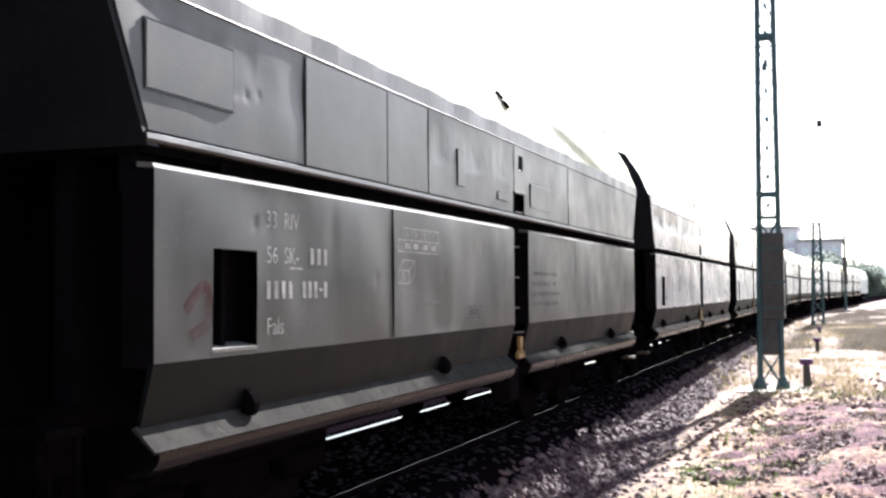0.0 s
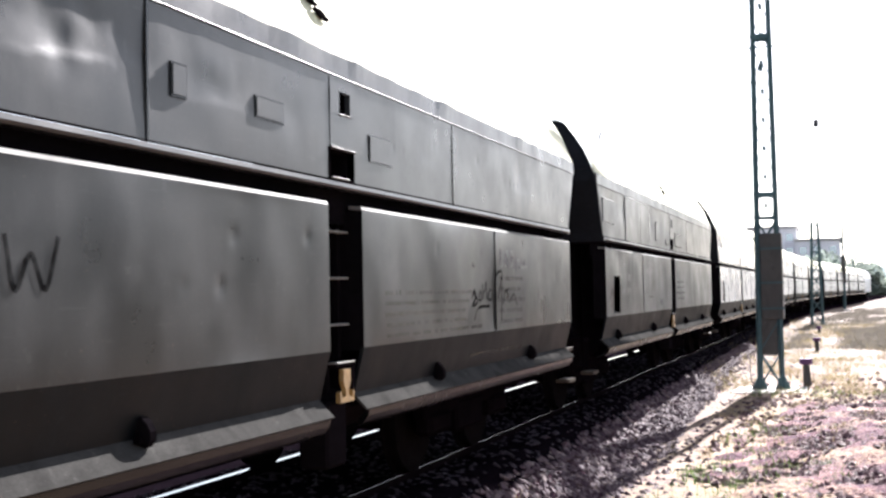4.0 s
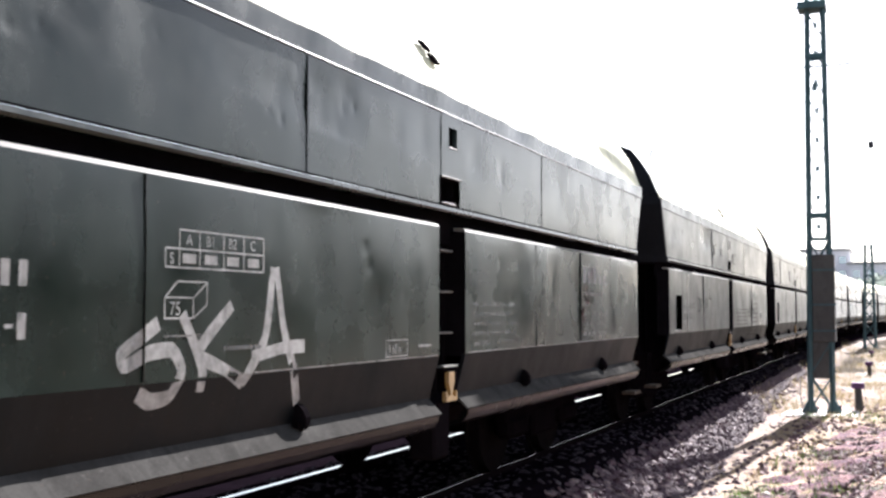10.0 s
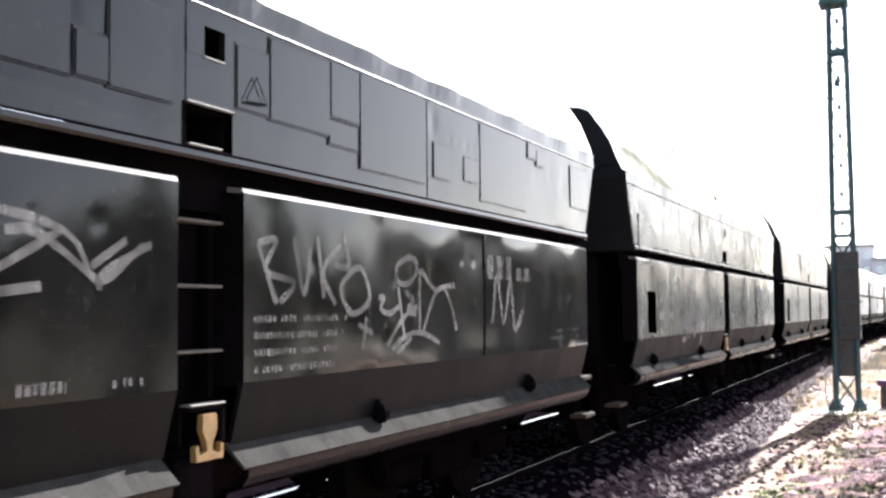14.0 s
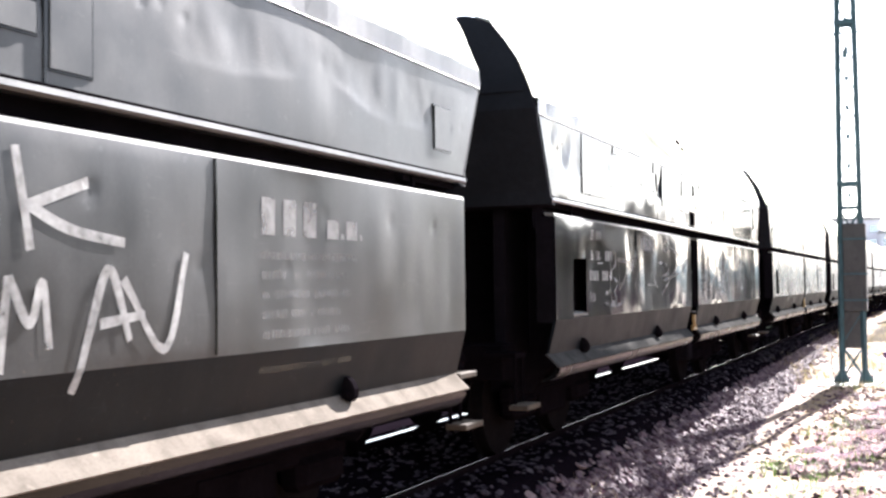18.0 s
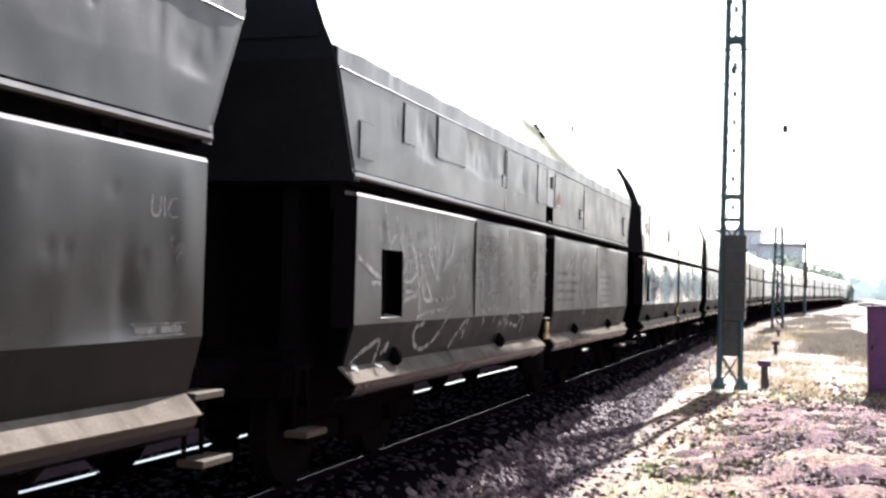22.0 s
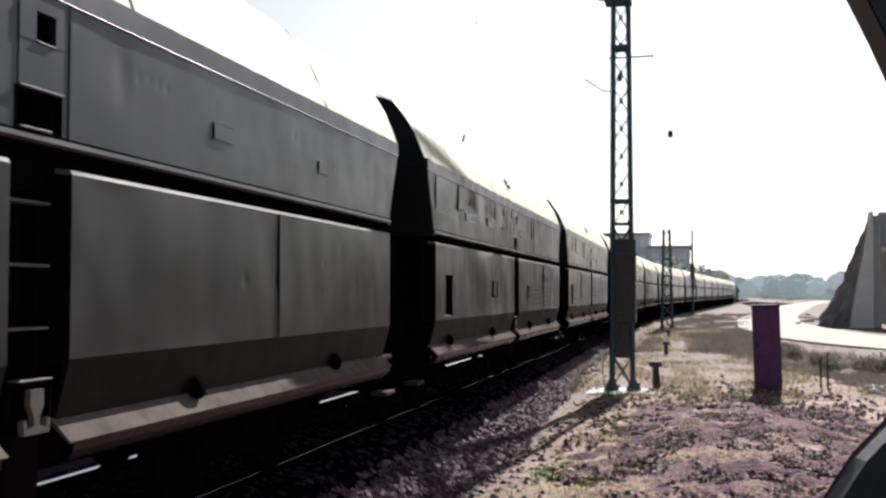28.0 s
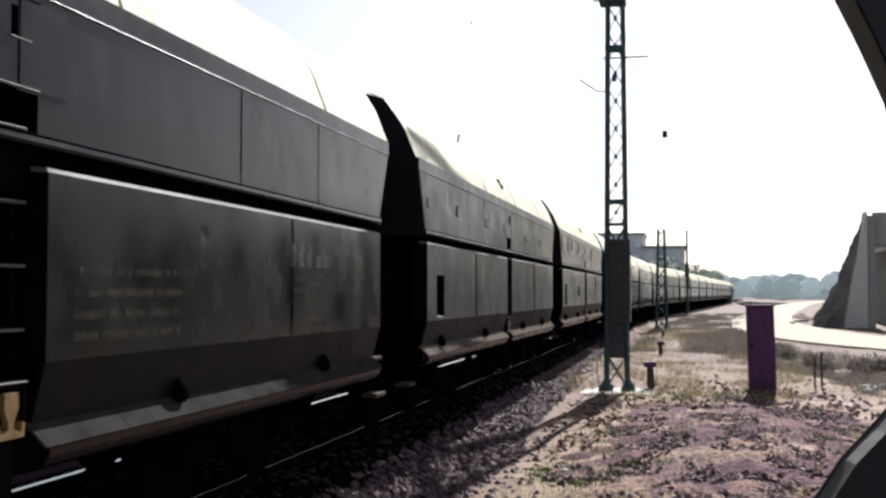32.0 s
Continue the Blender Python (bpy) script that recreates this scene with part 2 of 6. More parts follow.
# Stones under the train, with its shade put into their colour.
SHADY = varied_stone("oily_ballast_stone", [(0.0, (0.009, 0.006, 0.0095)), (0.8, (0.017, 0.0105, 0.017)), (1.0, (0.034, 0.023, 0.031))])
RUBBLE = varied_stone("rubble_stone", [(0.0, (0.075, 0.037, 0.047)), (0.5, (0.14, 0.078, 0.083)), (0.78, (0.21, 0.13, 0.125)), (0.9, (0.34, 0.26, 0.23)), (1.0, (0.5, 0.44, 0.4))])
RUBBER = mottled("black_rubber", (0.02, 0.02, 0.022), (0.03, 0.03, 0.032), 6.0, rough=0.7)
TRIM = mottled("dark_vehicle_trim", (0.03, 0.03, 0.032), (0.04, 0.04, 0.042), 9.0, rough=0.6)
FRAME = mottled("pale_grey_frame", (0.2, 0.2, 0.185), (0.16, 0.16, 0.15), 9.0, rough=0.6)
SLATE = mottled("grey_overgrown_bank", (0.26, 0.25, 0.25), (0.14, 0.135, 0.13), 0.9, rough=0.95, fine=5.0, bump=0.9, dist=0.15)
ROAD = mottled("pale_dusty_road", (0.50, 0.46, 0.36), (0.36, 0.325, 0.25), 0.8, rough=0.95, fine=3.5, world_space=True, spec=0.15)
BARK = mottled("bark", (0.1, 0.08, 0.06), (0.07, 0.055, 0.045), 6.0, rough=0.9)
# Plaster raised this pale to stand for haze over the backlit walls.
WALLP = mottled("distant_plaster", (0.85, 0.84, 0.86), (0.75, 0.74, 0.78), 0.3, rough=0.9)
GLASS, gnt, gb = material("window_glass", 0.08)
gb.inputs["Base Color"].default_value = (0.35, 0.4, 0.45, 1)
gb.inputs["Metallic"].default_value = 0.6
WATERY = mottled("loco_paint", (0.25, 0.3, 0.36), (0.2, 0.24, 0.3), 1.0, rough=0.4)


def leafy(name, a, c2):
    m, nt, b = material(name, 0.6)
    geo = nt.nodes.new("ShaderNodeNewGeometry")
    nt.links.new(ramp(nt, geo.outputs["Random Per Island"], [(0.0, a), (1.0, c2)]), b.inputs["Base Color"])
    b.inputs["Specular IOR Level"].default_value = 0.2
    tr = nt.nodes.new("ShaderNodeBsdfTranslucent")
    mix = nt.nodes.new("ShaderNodeMixShader")
    mix.inputs[0].default_value = 0.5
    nt.links.new(b.inputs["Base Color"].links[0].from_socket, tr.inputs[0])
    nt.links.new(b.outputs[0], mix.inputs[1])
    nt.links.new(tr.outputs[0], mix.inputs[2])
    nt.links.new(mix.outputs[0], nt.nodes["Material Output"].inputs[0])
    return m


# Leaf tones lightened and greyed: distance haze is in the colour.
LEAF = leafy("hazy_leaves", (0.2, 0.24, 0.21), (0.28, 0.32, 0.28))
DRYLEAF = leafy("dusty_scrub", (0.085, 0.075, 0.066), (0.15, 0.137, 0.115))
STRAW = leafy("dry_grass", (0.26, 0.19, 0.11), (0.15, 0.14, 0.075))
WOODLEAF = leafy("dark_green_leaves", (0.03, 0.042, 0.022), (0.06, 0.078, 0.04))
WEED = leafy("green_weeds", (0.0504, 0.0936, 0.0252), (0.101, 0.144, 0.0432))


def earth_material():
    """Dusty ground: sand, purplish gravel and dry grass in patches."""
    m, nt, b = material("dusty_ground", 0.95)
    b.inputs["Specular IOR Level"].default_value = 0.22
    big, mid, fine = (noise_at(nt, s, world_space=True) for s in (0.3, 1.6, 9.0))
    sand, gravel, grass = (0.36, 0.255, 0.175), (0.165, 0.09, 0.092), (0.2, 0.142, 0.065)
    c = mixed(nt, ramp(nt, mid, [(0.43, (0, 0, 0)), (0.62, (1, 1, 1))]), sand, gravel)
    c = mixed(nt, ramp(nt, big, [(0.46, (0, 0, 0)), (0.58, (0.85, 0.85, 0.85))]), c, grass)
    geo = nt.nodes.new("ShaderNodeNewGeometry")               # dry growth takes over farther along the line
    sep = nt.nodes.new("ShaderNodeSeparateXYZ")
    nt.links.new(geo.outputs["Position"], sep.inputs[0])
    far = nt.nodes.new("ShaderNodeMapRange")
    far.inputs["From Min"].default_value, far.inputs["From Max"].default_value = 25.0, 42.0
    nt.links.new(sep.outputs["Y"], far.inputs["Value"])
    patch = nt.nodes.new("ShaderNodeMath")
    patch.operation = "MULTIPLY"
    nt.links.new(far.outputs[0], patch.inputs[0])
    nt.links.new(ramp(nt, mid, [(0.34, (1, 1, 1)), (0.66, (0.45, 0.45, 0.45))]), patch.inputs[1])
    c = mixed(nt, patch.outputs[0], c, (0.15, 0.12, 0.098))
    beside = nt.nodes.new("ShaderNodeMapRange")               # brown cinder and dry stalks beside the bed
    beside.inputs["From Min"].default_value, beside.inputs["From Max"].default_value = -1.75, -2.55
    nt.links.new(sep.outputs["X"], beside.inputs["Value"])
    cess = nt.nodes.new("ShaderNodeMath")
    cess.operation = "MULTIPLY"
    nt.links.new(beside.outputs[0], cess.inputs[0])
    nt.links.new(ramp(nt, mid, [(0.3, (1, 1, 1)), (0.62, (0.35, 0.35, 0.35))]), cess.inputs[1])
    c = mixed(nt, cess.outputs[0], c, (0.15, 0.11, 0.085))
    aside = nt.nodes.new("ShaderNodeMath")                    # green meadow well away from the line
    aside.operation = "MULTIPLY_ADD"
    aside.inputs[1].default_value = -0.2
    nt.links.new(sep.outputs["Y"], aside.inputs[0])
    nt.links.new(sep.outputs["X"], aside.inputs[2])
    meadow = nt.nodes.new("ShaderNodeMapRange")
    meadow.inputs["From Min"].default_value, meadow.inputs["From Max"].default_value = 2.5, 5.5
    nt.links.new(aside.outputs[0], meadow.inputs["Value"])
    c = mixed(nt, meadow.outputs[0], c, mixed(nt, ramp(nt, mid, [(0.35, (0, 0, 0)), (0.65, (1, 1, 1))]), (0.05, 0.055, 0.028), (0.085, 0.085, 0.045)))
    c = mixed(nt, ramp(nt, fine, [(0.38, (0.8, 0.8, 0.8)), (0.52, (0, 0, 0))]), c, (0.06, 0.03, 0.036))
    nt.links.new(c, b.inputs["Base Color"])
    bumped(nt, b, fine, 0.6, 0.05)
    return m


EARTH = earth_material()


# ---------------------------------------------------------------- mesh helpers
def part(name, bm, mat, parent=None, label="", smooth=False):
    me = bpy.data.meshes.new(name)
    bm.to_mesh(me)
    bm.free()
    me.materials.append(mat)
    if smooth:
        me.polygons.foreach_set("use_smooth", [True] * len(me.polygons))
    ob = new(name, me)
    if parent:
        ob.parent = parent
    if label:
        ob["label"] = label
    return ob


def share(ob, parent, m=Matrix()):
    """Another object on the same mesh."""
    o = new(ob.name.split(".")[0], ob.data)
    o.parent = parent
    o.matrix_basis = m
    return o


def block(bm, x0, x1, y0, y1, z0, z1, bevel=0.0, m=None):
    r = bmesh.ops.create_cube(bm, size=1.0)
    vs = r["verts"]
    bmesh.ops.scale(bm, vec=(x1 - x0, y1 - y0, z1 - z0), verts=vs)
    bmesh.ops.translate(bm, vec=((x0 + x1) / 2, (y0 + y1) / 2, (z0 + z1) / 2), verts=vs)
    if bevel:
        es = list({e for v in vs for e in v.link_edges})
        out = bmesh.ops.bevel(bm, geom=es, offset=bevel, segments=1, affect="EDGES")
        vs = list({v for f in out["faces"] for v in f.verts})
    if m is not None:
        bmesh.ops.transform(bm, matrix=m, verts=vs)
    return bm


def rod(bm, a, b, r, seg=8, r2=None):
    a, b = Vector(a), Vector(b)
    d = b - a
    m = Matrix.Translation((a + b) / 2) @ d.to_track_quat("Z", "Y").to_matrix().to_4x4()
    bmesh.ops.create_cone(bm, cap_ends=True, segments=seg, radius1=r, radius2=r if r2 is None else r2, depth=d.length, matrix=m)
    return bm


def angle_bar(bm, a, b, w):
    """A square bar from a to b."""
    a, b = Vector(a), Vector(b)
    d = b - a
    m = Matrix.Translation((a + b) / 2) @ d.to_track_quat("Z", "Y").to_matrix().to_4x4()
    r = bmesh.ops.create_cube(bm, size=1.0)
    bmesh.ops.transform(bm, matrix=m @ Matrix.Diagonal((w, w, d.length, 1)), verts=r["verts"])
    return bm


def sweep(bm, prof, y0, y1, closed=True):
    """A profile of (x, z) drawn out along y."""
    rings = [[bm.verts.new((x, y, z)) for x, z in prof] for y in (y0, y1)]
    n = len(prof)
    for i in range(n if closed else n - 1):
        j = (i + 1) % n
        bm.faces.new((rings[0][i], rings[0][j], rings[1][j], rings[1][i]))
    if closed:
        bm.faces.new(rings[0][::-1])
        bm.faces.new(rings[1])
    bmesh.ops.recalc_face_normals(bm, faces=bm.faces)
    return bm


def outline(bm, pts, y0, y1):
    """A flat outline in x, z made into a plate between y0 and y1."""
    a = [bm.verts.new((x, y0, z)) for x, z in pts]
    b = [bm.verts.new((x, y1, z)) for x, z in pts]
    bm.faces.new(a)
    bm.faces.new(b[::-1])
    for i in range(len(pts)):
        j = (i + 1) % len(pts)
        bm.faces.new((a[j], a[i], b[i], b[j]))
    bmesh.ops.recalc_face_normals(bm, faces=bm.faces)
    return bm


def thing(name, label, category, group="", kind="", at=(0, 0, 0)):
    ob = new(name)
    ob.location = at
    return tagged(ob, label, category, group, kind)


def from_arrays(name, verts, faces, mat):
    me = bpy.data.meshes.new(name)
    me.from_pydata(verts, [], faces)
    me.materials.append(mat)
    return new(name, me)


# ---------------------------------------------------------------- the line of the track
TRACK_X, RAIL_Z = -4.56, 0.77
BEND_Y, BEND_R, BEND_END = 60.0, 600.0, 104.0


def track(sig):
    """Point and heading of the track's middle, sig metres along it."""
    if sig <= BEND_Y:
        return TRACK_X, sig, 0.0
    a = min((sig - BEND_Y) / BEND_R, (BEND_END - BEND_Y) / BEND_R)
    x, y = TRACK_X + BEND_R * (1 - math.cos(a)), BEND_Y + BEND_R * math.sin(a)
    rest = sig - BEND_Y - BEND_R * a
    return x + rest * math.sin(a), y + rest * math.cos(a), -a


def shift(y):
    """How far the track has swung to the right at y."""
    if y <= BEND_Y:
        return 0.0
    e = BEND_END - BEND_Y
    return (y - BEND_Y) ** 2 / (2 * BEND_R) if y < BEND_END else e * e / (2 * BEND_R) + (y - BEND_END) * e / BEND_R


def level(x, y):
    """Height of the ground."""
    d = abs(x - shift(y) - TRACK_X)
    near = 1 - min(max((d - 1.22) / 0.7, 0), 1)
    z = 0.66 * near
    if x > TRACK_X:
        z += 0.3 * math.exp(-((x - 0.9) / 1.5) ** 2 - ((y - 17.5) / 4.2) ** 2)
        z += 0.12 * math.exp(-((x - 3.0) / 1.6) ** 2 - ((y - 31.0) / 5.0) ** 2)
        z -= 0.35 * math.exp(-((x - 4.6) / 1.2) ** 2 - ((y - 40.0) / 9.0) ** 2)
    z += 0.05 * noise.noise((x * 0.6, y * 0.6, 0)) * (1 - near)
    return z


# ---------------------------------------------------------------- ground
def build_ground():
    xs = sorted({*np.arange(-9, 9.01, 0.3).round(2), *np.arange(-60, -9, 4.0), *np.arange(10, 60, 4.0), *np.linspace(70, 900, 14).round(0), *np.linspace(-900, -70, 14).round(0)})
    ys = sorted({*np.arange(-4, 50, 0.4).round(2), *np.arange(50, 130, 2.0), *np.linspace(130, 2200, 40).round(0), *np.linspace(-200, -5, 24).round(1)})
    verts, faces = [], []
    for y in ys:
        for x in xs:
            xx = x + (shift(y) if abs(x) < 9.01 else 0)
            verts.append((xx, y, level(xx, y)))
    w = len(xs)
    for j in range(len(ys) - 1):
        for i in range(w - 1):
            a = j * w + i
            faces.append((a, a + 1, a + w + 1, a + w))
    g = from_arrays("ground", verts, faces, EARTH)
    g.data.polygons.foreach_set("use_smooth", [True] * len(faces))
    return tagged(g, "dusty sandy ground with purplish gravel and dry grass", "ground", kind="structure")


GROUND = build_ground()


def pebbles(name, spots, mat, label, size):
    """Many rough stones in one mesh; spots of x, y, height."""
    rng = random.Random(name)
    verts, faces = [], []
    for x, y, z in spots:
        r = size * rng.uniform(0.5, 1.3)
        n = len(verts)
        ang = rng.uniform(0, 6.28)
        for k in range(5):
            q = ang + k * 1.2566
            rr = r * rng.uniform(0.7, 1.15)
            verts.append((x + rr * math.cos(q), y + rr * math.sin(q), z - 0.3 * r + rng.uniform(-0.2, 0.35) * r))
        verts.append((x + rng.uniform(-0.3, 0.3) * r, y + rng.uniform(-0.3, 0.3) * r, z + r * rng.uniform(0.2, 0.55)))
        verts.append((x, y, z - r * 0.6))
        for k in range(5):
            j = (k + 1) % 5
            faces.append((n + k, n + j, n + 5))
            faces.append((n + j, n + k, n + 6))
    ob = from_arrays(name, verts, faces, mat)
    return tagged(ob, label, "gravel", kind="stuff")


# Near-black bed: the shade of the train is in its colour.
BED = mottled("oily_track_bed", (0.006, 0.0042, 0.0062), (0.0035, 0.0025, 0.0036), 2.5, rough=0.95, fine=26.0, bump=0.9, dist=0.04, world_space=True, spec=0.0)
SHOULDER = mottled("purple_brown_shoulder", (0.06, 0.033, 0.042), (0.028, 0.014, 0.023), 3.0, rough=0.95, fine=22.0, bump=1.0, dist=0.06, world_space=True, spec=0.0)


def bed_edge(y):
    """Outer edge of the stone shoulder, from the middle of the track."""
    return float(np.interp(y, [0, 17, 22, 28, 34], [2.0, 1.95, 1.75, 1.6, 1.5])) + 0.12 * noise.noise((y * 0.8, 2.0, 9))


def ballast_bed():
    """The stone bed of the track, laid over the ground."""
    ys = [*np.arange(-60, 0, 4.0), *np.arange(0, 60, 0.4), *np.arange(60, 330, 5.0)]
    for name, mat, label in (("ballast_bed", BED, "stone bed under the rails, darkened for the train's shade"), ("ballast_shoulder", SHOULDER, "purplish brown stone shoulder of the track bed")):
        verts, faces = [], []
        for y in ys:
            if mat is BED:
                # runs 40 m left, unseen, to keep the background under the wagons dark
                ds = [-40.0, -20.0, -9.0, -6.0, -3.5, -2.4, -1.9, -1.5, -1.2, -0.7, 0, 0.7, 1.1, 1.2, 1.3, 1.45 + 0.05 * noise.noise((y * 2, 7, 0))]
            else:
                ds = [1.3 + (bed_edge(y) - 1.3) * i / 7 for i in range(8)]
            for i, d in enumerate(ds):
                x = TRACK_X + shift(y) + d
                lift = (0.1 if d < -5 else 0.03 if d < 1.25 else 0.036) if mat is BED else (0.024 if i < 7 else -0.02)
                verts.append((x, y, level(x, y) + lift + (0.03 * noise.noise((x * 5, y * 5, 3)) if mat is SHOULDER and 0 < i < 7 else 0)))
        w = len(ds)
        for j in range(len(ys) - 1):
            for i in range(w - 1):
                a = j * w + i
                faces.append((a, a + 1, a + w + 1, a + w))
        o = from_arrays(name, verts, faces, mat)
        o.data.polygons.foreach_set("use_smooth", [True] * len(faces))
        tagged(o, label, "ballast", kind="structure")


ballast_bed()


def scatter_ballast():
    rng = random.Random(5)
    spots, inner = [], []
    for _ in range(8000):
        y = 4 + 50 * rng.random() ** 1.5
        x = TRACK_X + shift(y) + rng.uniform(-1.6, 1.5)
        inner.append((x, y, level(x, y) + 0.03))
    for _ in range(9500):
        y = 4 + 36 * rng.random() ** 1.3
        d = 1.34 + (bed_edge(y) + 0.1 - 1.34) * rng.random() ** 0.8
        x = TRACK_X + shift(y) + d
        spots.append((x, y, level(x, y) + 0.035))
    for _ in range(900):                                   # strays over the path beside the bed
        y = 6 + 34 * rng.random() ** 1.2
        x = TRACK_X + shift(y) + bed_edge(y) + min(rng.expovariate(2.6), 1.6)
        spots.append((x, y, level(x, y) + 0.01))
    # name seeds the scatter; the dark stone tone stands for shade
    pebbles("oily_ballast", inner, SHADY, "crushed stone between and beside the rails, darkened for shade", 0.05)
    pebbles("ballast", spots, STONE, "purplish brown crushed stone ballast beside the rails", 0.066)
    spots = []
    while len(spots) < 8000:
        x, y = rng.gauss(1.0, 1.5), rng.gauss(17.0, 5.0)
        if -2.0 < x < 5 and 7 < y < 40 and rng.random() < 0.35 + noise.noise((x, y * 0.6, 3)):
            spots.append((x, y, level(x, y) + 0.035))
    for _ in range(1300):
        x, y = rng.uniform(-2.6, 4.5), 6 + 60 * rng.random() ** 1.6
        spots.append((x, y, level(x, y) + 0.004))
    pebbles("rubble", spots, RUBBLE, "scattered purplish rubble and pale stones on a low mound", 0.06)


scatter_ballast()


def rubble_mound():
    """The low heap of purplish spoil, spread over the sand."""
    m, nt, b = material("purple_spoil", 0.95)
    b.inputs["Specular IOR Level"].default_value = 0.15
    big, mid, fine = (noise_at(nt, q, world_space=True) for q in (0.5, 2.0, 11.0))
    c = mixed(nt, ramp(nt, mid, [(0.4, (0, 0, 0)), (0.58, (1, 1, 1))]), (0.085, 0.03, 0.048), (0.19, 0.095, 0.095))
    c = mixed(nt, ramp(nt, big, [(0.5, (0, 0, 0)), (0.6, (0.85, 0.85, 0.85))]), c, (0.33, 0.22, 0.15))
    c = mixed(nt, ramp(nt, fine, [(0.38, (0.8, 0.8, 0.8)), (0.52, (0, 0, 0))]), c, (0.045, 0.02, 0.04))
    nt.links.new(c, b.inputs["Base Color"])
    bumped(nt, b, fine, 1.0, 0.1)
    verts, faces, keep = [], [], {}
    nx, ny = 60, 90
    for j in range(ny + 1):
        for i in range(nx + 1):
            x, y = -2.0 + 6.5 * i / nx, 9.0 + 17.5 * j / ny
            r = ((x - 1.1) / 2.5) ** 2 + ((y - 17.0) / 7.5) ** 2 + 1.1 * noise.noise((x * 0.9, y * 0.55, 4)) + 0.9 * noise.noise((x * 3, y * 2, 8))
            keep[i, j] = r
            verts.append((x, y, level(x, y) + 0.035 * min(max((1.0 - r) * 2.5, -1), 1) + 0.08 * noise.noise((x * 2.2, y * 1.6, 1)) + 0.05 * noise.noise((x * 6, y * 4, 2))))
    for j in range(ny):
        for i in range(nx):
            if min(keep[i, j], keep[i + 1, j], keep[i, j + 1], keep[i + 1, j + 1]) < 1.0:
                a = j * (nx + 1) + i
                faces.append((a, a + 1, a + nx + 2, a + nx + 1))
    o = from_arrays("spoil_heap", verts, faces, m)
    o.data.polygons.foreach_set("use_smooth", [True] * len(faces))
    tagged(o, "low heap of purplish spoil on the sand", "spoil heap", kind="structure")


rubble_mound()


def build_track():
    t = thing("railway_track", "single railway track with bright rail heads on ballast", "railway track", kind="structure")
    for side, name in ((-0.7535, "rail"), (0.7535, "rail")):
        for prof, mat, nm in (([(-0.07, -0.155), (0.07, -0.155), (0.07, -0.14), (0.012, -0.125), (0.012, -0.045), (0.034, -0.035), (0.034, -0.001), (-0.034, -0.001), (-0.034, -0.035), (-0.012, -0.045), (-0.012, -0.125), (-0.07, -0.14)], RAIL, "rail"),
                              ([(-0.032, -0.001), (0.032, -0.001), (0.0315, 0.0), (-0.0315, 0.0)], RAILTOP, "rail_head")):
            bm = bmesh.new()
            sigs = [-130, -60, 0, 30, 60, 66, 72, 78, 84, 90, 96, 104, 160, 320]
            rings = []
            for sg in sigs:
                x, y, a = track(sg)
                rings.append([bm.verts.new((x + (px + side) * math.cos(a), y + (px + side) * math.sin(a), RAIL_Z + pz)) for px, pz in prof])
            for r0, r1 in zip(rings, rings[1:]):
                for i in range(len(prof)):
                    j = (i + 1) % len(prof)
                    bm.faces.new((r0[i], r0[j], r1[j], r1[i]))
            bmesh.ops.recalc_face_normals(bm, faces=bm.faces)
            part(nm, bm, mat, t)
    bm = bmesh.new()
    block(bm, -1.25, 1.25, -0.12, 0.12, -0.24, -0.155, 0.015)
    first = part("sleeper", bm, CONCRETE, t)
    first.matrix_basis = pose(TRACK_X, 0, RAIL_Z)
    for k in range(1, 180):
        x, y, a = track(k * 0.6)
        share(first, t, pose(x, y, RAIL_Z, 0, 0, math.degrees(a)))
    return t


build_track()

# ---------------------------------------------------------------- wagons
HALF = 6.0      # half the body's length
WALL = 1.657    # outer face of the upper wall
TRIM_Z, RIM_Z = 2.95, 3.085
ROOF = [(1.635, 3.088), (1.59, 3.2), (1.51, 3.4), (1.40, 3.58), (1.27, 3.75), (1.08, 3.82)]
PLATE_UP = [(1.665, 2.24), (1.652, 2.34), (1.65, 2.6), (1.648, 3.0), (1.62, 3.1), (1.575, 3.2), (1.495, 3.395), (1.385, 3.57), (1.255, 3.738), (1.07, 3.805), (0.9, 3.81)]


def flare(z):
    """How far the ends lean out beyond the flaps at height z."""
    return 0.36 * min(max((z - 2.27) / 0.75, 0), 1)


def wall_x(z):
    """Outer face of the upper wall at height z."""
    return WALL if z < TRIM_Z else WALL - 0.15 * (z - TRIM_Z)


